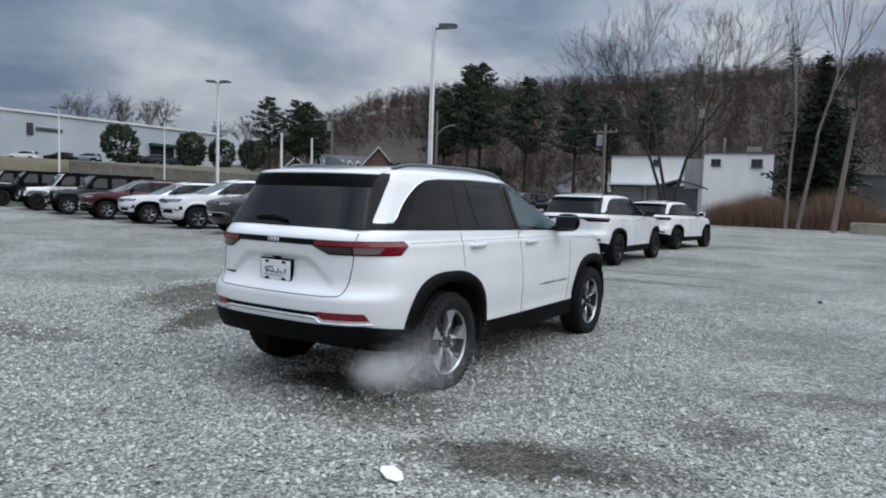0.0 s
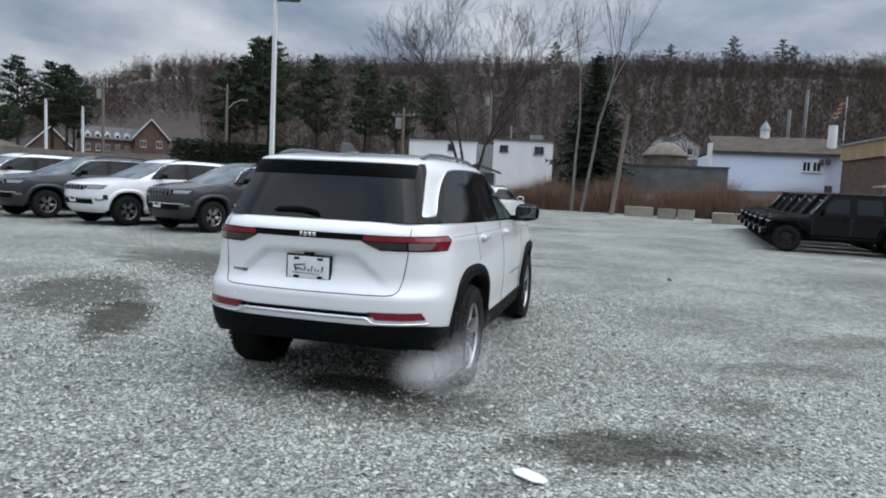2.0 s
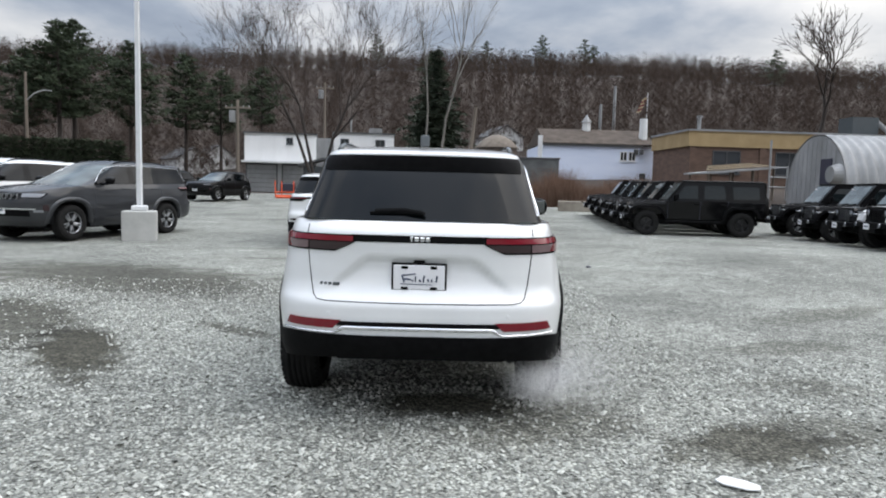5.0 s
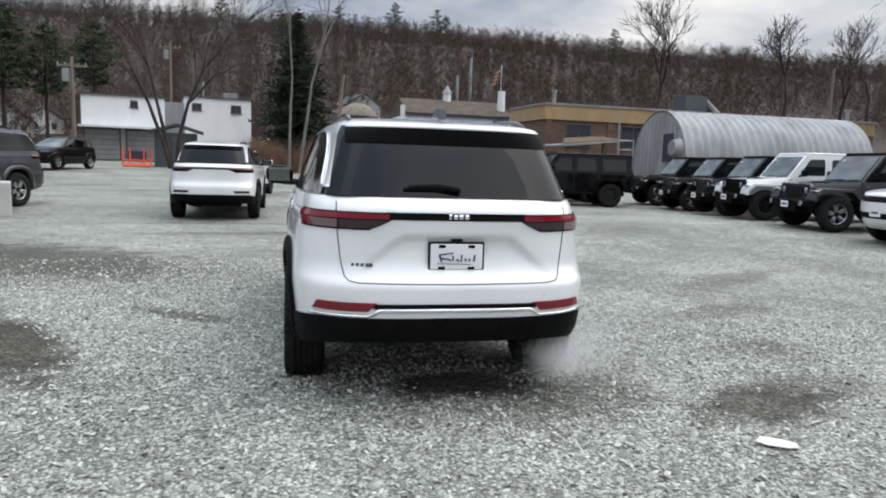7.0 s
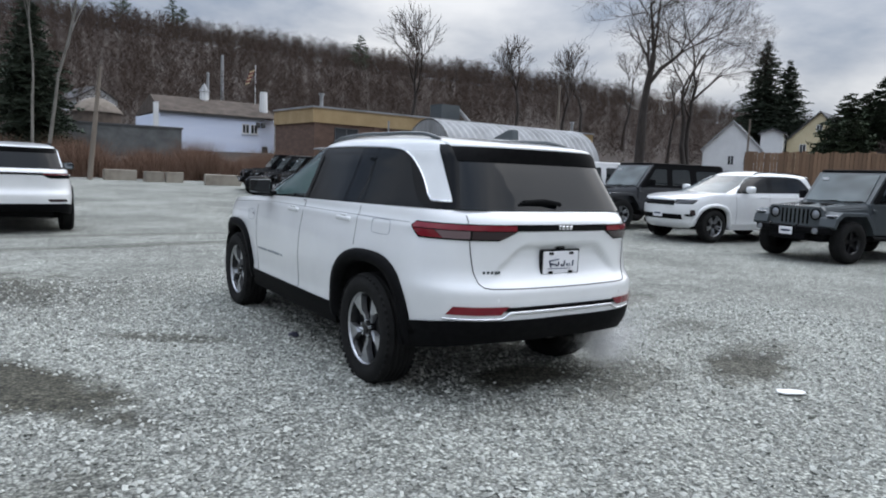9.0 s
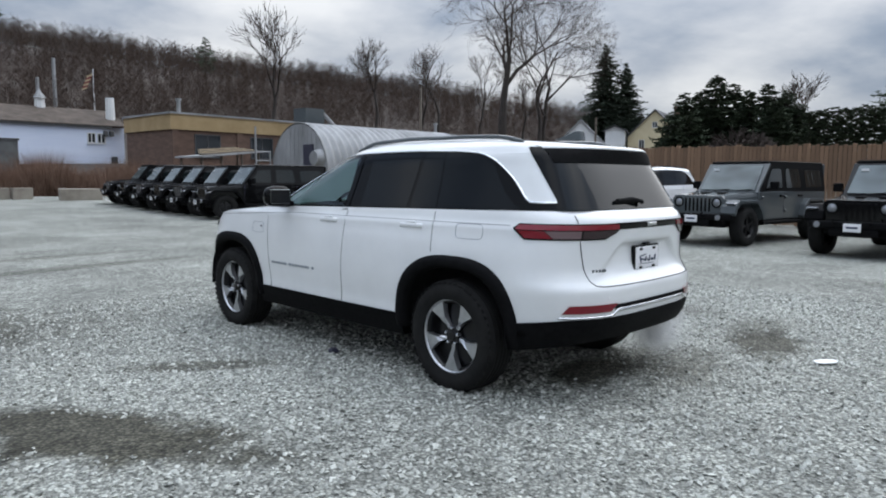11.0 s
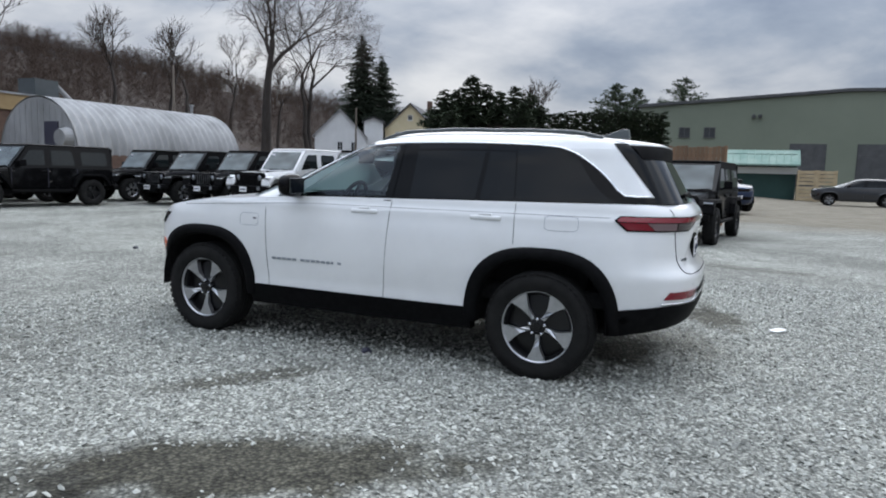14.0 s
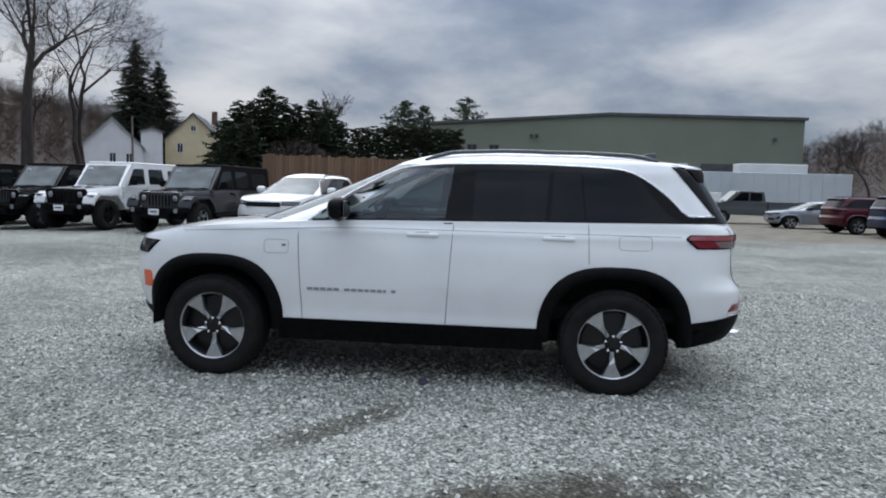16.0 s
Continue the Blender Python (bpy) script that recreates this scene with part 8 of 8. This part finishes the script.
copy_thing(j_black, stand(-40.3, 16.1, 162))["group"] = GL

GD = "dark cars by the far bank"
d1 = suv(stand(-13.0, 37.4, 165), "black sport utility vehicle with bright wheels", "black", kx=1.0, ky=1.0, kz=0.98, wheel=("split", 0.385), lower="paint", face="plain", group=GD)
copy_thing(d1, stand(-16.4, 37.4, 165))
copy_thing(d1, stand(-19.9, 37.6, 165))

# east yard
GE = "cars in the east yard"
suv(stand(44.0, -9.1, 0), "dark grey minivan parked in the east yard", "gray", kx=1.0, ky=1.05, kz=0.98, wheel=("split", 0.35), lower="paint", face="plain", wb=3.09, group=GE, name="minivan", rails=False)
e_silver = suv(stand(40.5, -22.5, 20), "silver sport utility vehicle in the east yard", "silver", wheel=("split", 0.385), lower="plastic", face="plain", group=GE)
suv(stand(31.0, -15.9, 4), "low silver saloon car in the east yard", "silver", kx=0.93, ky=0.95, kz=0.80, wheel=("split", 0.33), lower="paint", face="plain", wb=2.82, group=GE, name="saloon_car", rails=False)
suv(stand(26.5, -14.2, 185), "red sport utility vehicle with its tail to the yard", "red", wheel=("split", 0.37), kz=0.95, lower="paint", face="plain", group=GE)
e_navy = suv(stand(23.0, -14.6, 184), "dark blue sport utility vehicle in the east yard", "navy", wheel=("split", 0.385), lower="paint", face="plain", group=GE)
copy_thing(e_navy, stand(28.4, 0.9, 120))
e_white = suv(stand(31.6, 1.4, 120), "white sport utility vehicle beyond the black off-road vehicle", "white", wheel=("split", 0.385), lower="paint", face="plain", group=GE)


def pickup(m, label, paint):
    """A crew-cab pickup: cab, bonnet, open bed."""
    C = empty("pickup_truck", m, label, "truck", GE)
    bm = bmesh.new()
    prism(bm, [(-1.2, 0.55), (-1.2, 1.30), (1.1, 1.30), (1.15, 0.55)], -0.95, 0.95, "x", 0.04, 2)
    part("bed", bm, M[paint], C)
    bm = bmesh.new()
    box(bm, -0.82, 0.82, -1.1, 1.0, 1.15, 1.31)
    part("bed_floor", bm, M["plastic"], C)
    bm = bmesh.new()
    prism(bm, [(1.17, 0.50), (1.17, 1.30), (3.3, 1.28), (4.5, 1.12), (4.6, 0.55)], -0.96, 0.96, "x", 0.06, 2)
    part("body", bm, M[paint], C)
    bm = bmesh.new()
    prism(bm, [(1.2, 1.28), (1.35, 1.88), (2.7, 1.90), (3.35, 1.28)], -0.82, 0.82, "x", 0.06, 2)
    cab = part("cab", bm, M[paint], C)
    for s in (-1, 1):
        for poly in ([(1.42, 1.33), (1.48, 1.78), (2.1, 1.80), (2.1, 1.33)], [(2.2, 1.33), (2.2, 1.80), (2.62, 1.80), (3.1, 1.33)]):
            bm = bmesh.new()
            prism(bm, poly, s * 0.80, s * 0.83, "x")
            part("window", bm, M["dark_glass"], cab)
    bm = bmesh.new()
    prism(bm, [(2.78, 1.86), (3.36, 1.30), (3.40, 1.31), (2.82, 1.88)], -0.72, 0.72, "x")
    part("windscreen", bm, M["windscreen"], cab)
    bm = bmesh.new()
    box(bm, -0.8, 0.8, 4.5, 4.64, 0.75, 1.05, 0.03, 1)
    part("grille", bm, M["gloss_black"], C)
    bm = bmesh.new()
    box(bm, -0.95, 0.95, 4.55, 4.75, 0.5, 0.7, 0.04, 1)
    part("front_bumper", bm, M["chrome"], C)
    for s in (-1, 1):
        bm = bmesh.new()
        box(bm, s * 0.85 - 0.08, s * 0.85 + 0.08, -1.23, -1.18, 0.85, 1.2, 0.01, 1)
        part("tail_lamp", bm, M["red_lens"], C)
        for y in (0, 3.68):
            put_wheel("split", C, s * 0.86, y, 0.40, small=True)
            bm = bmesh.new()
            lathe(bm, [(0.0, 0.47), (0.02, 0.47), (0.02, 0.40)], 24, "x")
            bmesh.ops.translate(bm, vec=(s * 0.95, y, 0.45), verts=bm.verts)
            part("wheel_arch", bm, M["plastic"], C)
    return C


pickup(stand(36.0, -15.0, 0), "grey crew-cab pickup truck in the east yard", "slate")


def van(m):
    V = empty("panel_van", m, "white panel van parked by the warehouse", "van")
    bm = bmesh.new()
    prism(bm, [(-1.2, 0.4), (-1.2, 1.95), (2.4, 2.0), (3.1, 1.35), (4.0, 1.1), (4.05, 0.4)], -0.95, 0.95, "x", 0.06, 2)
    part("body", bm, M["white"], V)
    for s in (-1, 1):
        bm = bmesh.new()
        prism(bm, [(1.7, 1.30), (1.7, 1.80), (2.35, 1.82), (2.85, 1.30)], s * 0.94, s * 0.96, "x")
        part("window", bm, M["dark_glass"], V)
        for y in (0, 3.1):
            put_wheel("split", V, s * 0.85, y, 0.36, small=True)


van(stand(58, -16.5, 0))
# cars on the terrace before the showroom
for i, (az, d) in enumerate(((-61.8, 135), (-60.0, 134), (-57.0, 133), (-55.6, 135), (-53.6, 128), (-64.0, 136))):
    x, y = at_bearing(E0, az, d)
    copy_thing((d1, e_silver, d1, g_gray, e_navy, e_white)[i], stand(x, y, 130))["group"] = "cars on the terrace"


def exhaust_vapour():
    """A puff of droplets at the tail pipe, thinning out along the ground."""
    rng = np.random.default_rng(11)
    n = 150000
    t = rng.random(n) ** 2.2
    c = np.c_[0.72 + 0.46 * t, -0.66 + 0.22 * t, 0.23 + 0.10 * t]
    spread = (0.075 + 0.11 * t)[:, None] * np.array((1.0, 1.0, 0.8))
    p = c + rng.normal(0, 1, (n, 3)) * spread
    p = p[p[:, 2] > 0.03]
    n = len(p)
    v = p[:, None] + rng.normal(0, 0.0011, (n, 3, 3))
    me = bpy.data.meshes.new("exhaust_vapour")
    me.from_pydata(v.reshape(-1, 3).tolist(), [], np.arange(n * 3).reshape(-1, 3).tolist())
    me.materials.append(mat("pale_vapour", (0.82, 0.82, 0.82), 1.0, spec=0.0))
    tagged(new("exhaust_vapour", me), "thin pale puff of exhaust vapour behind the white car", "vapour", kind="stuff")


exhaust_vapour()
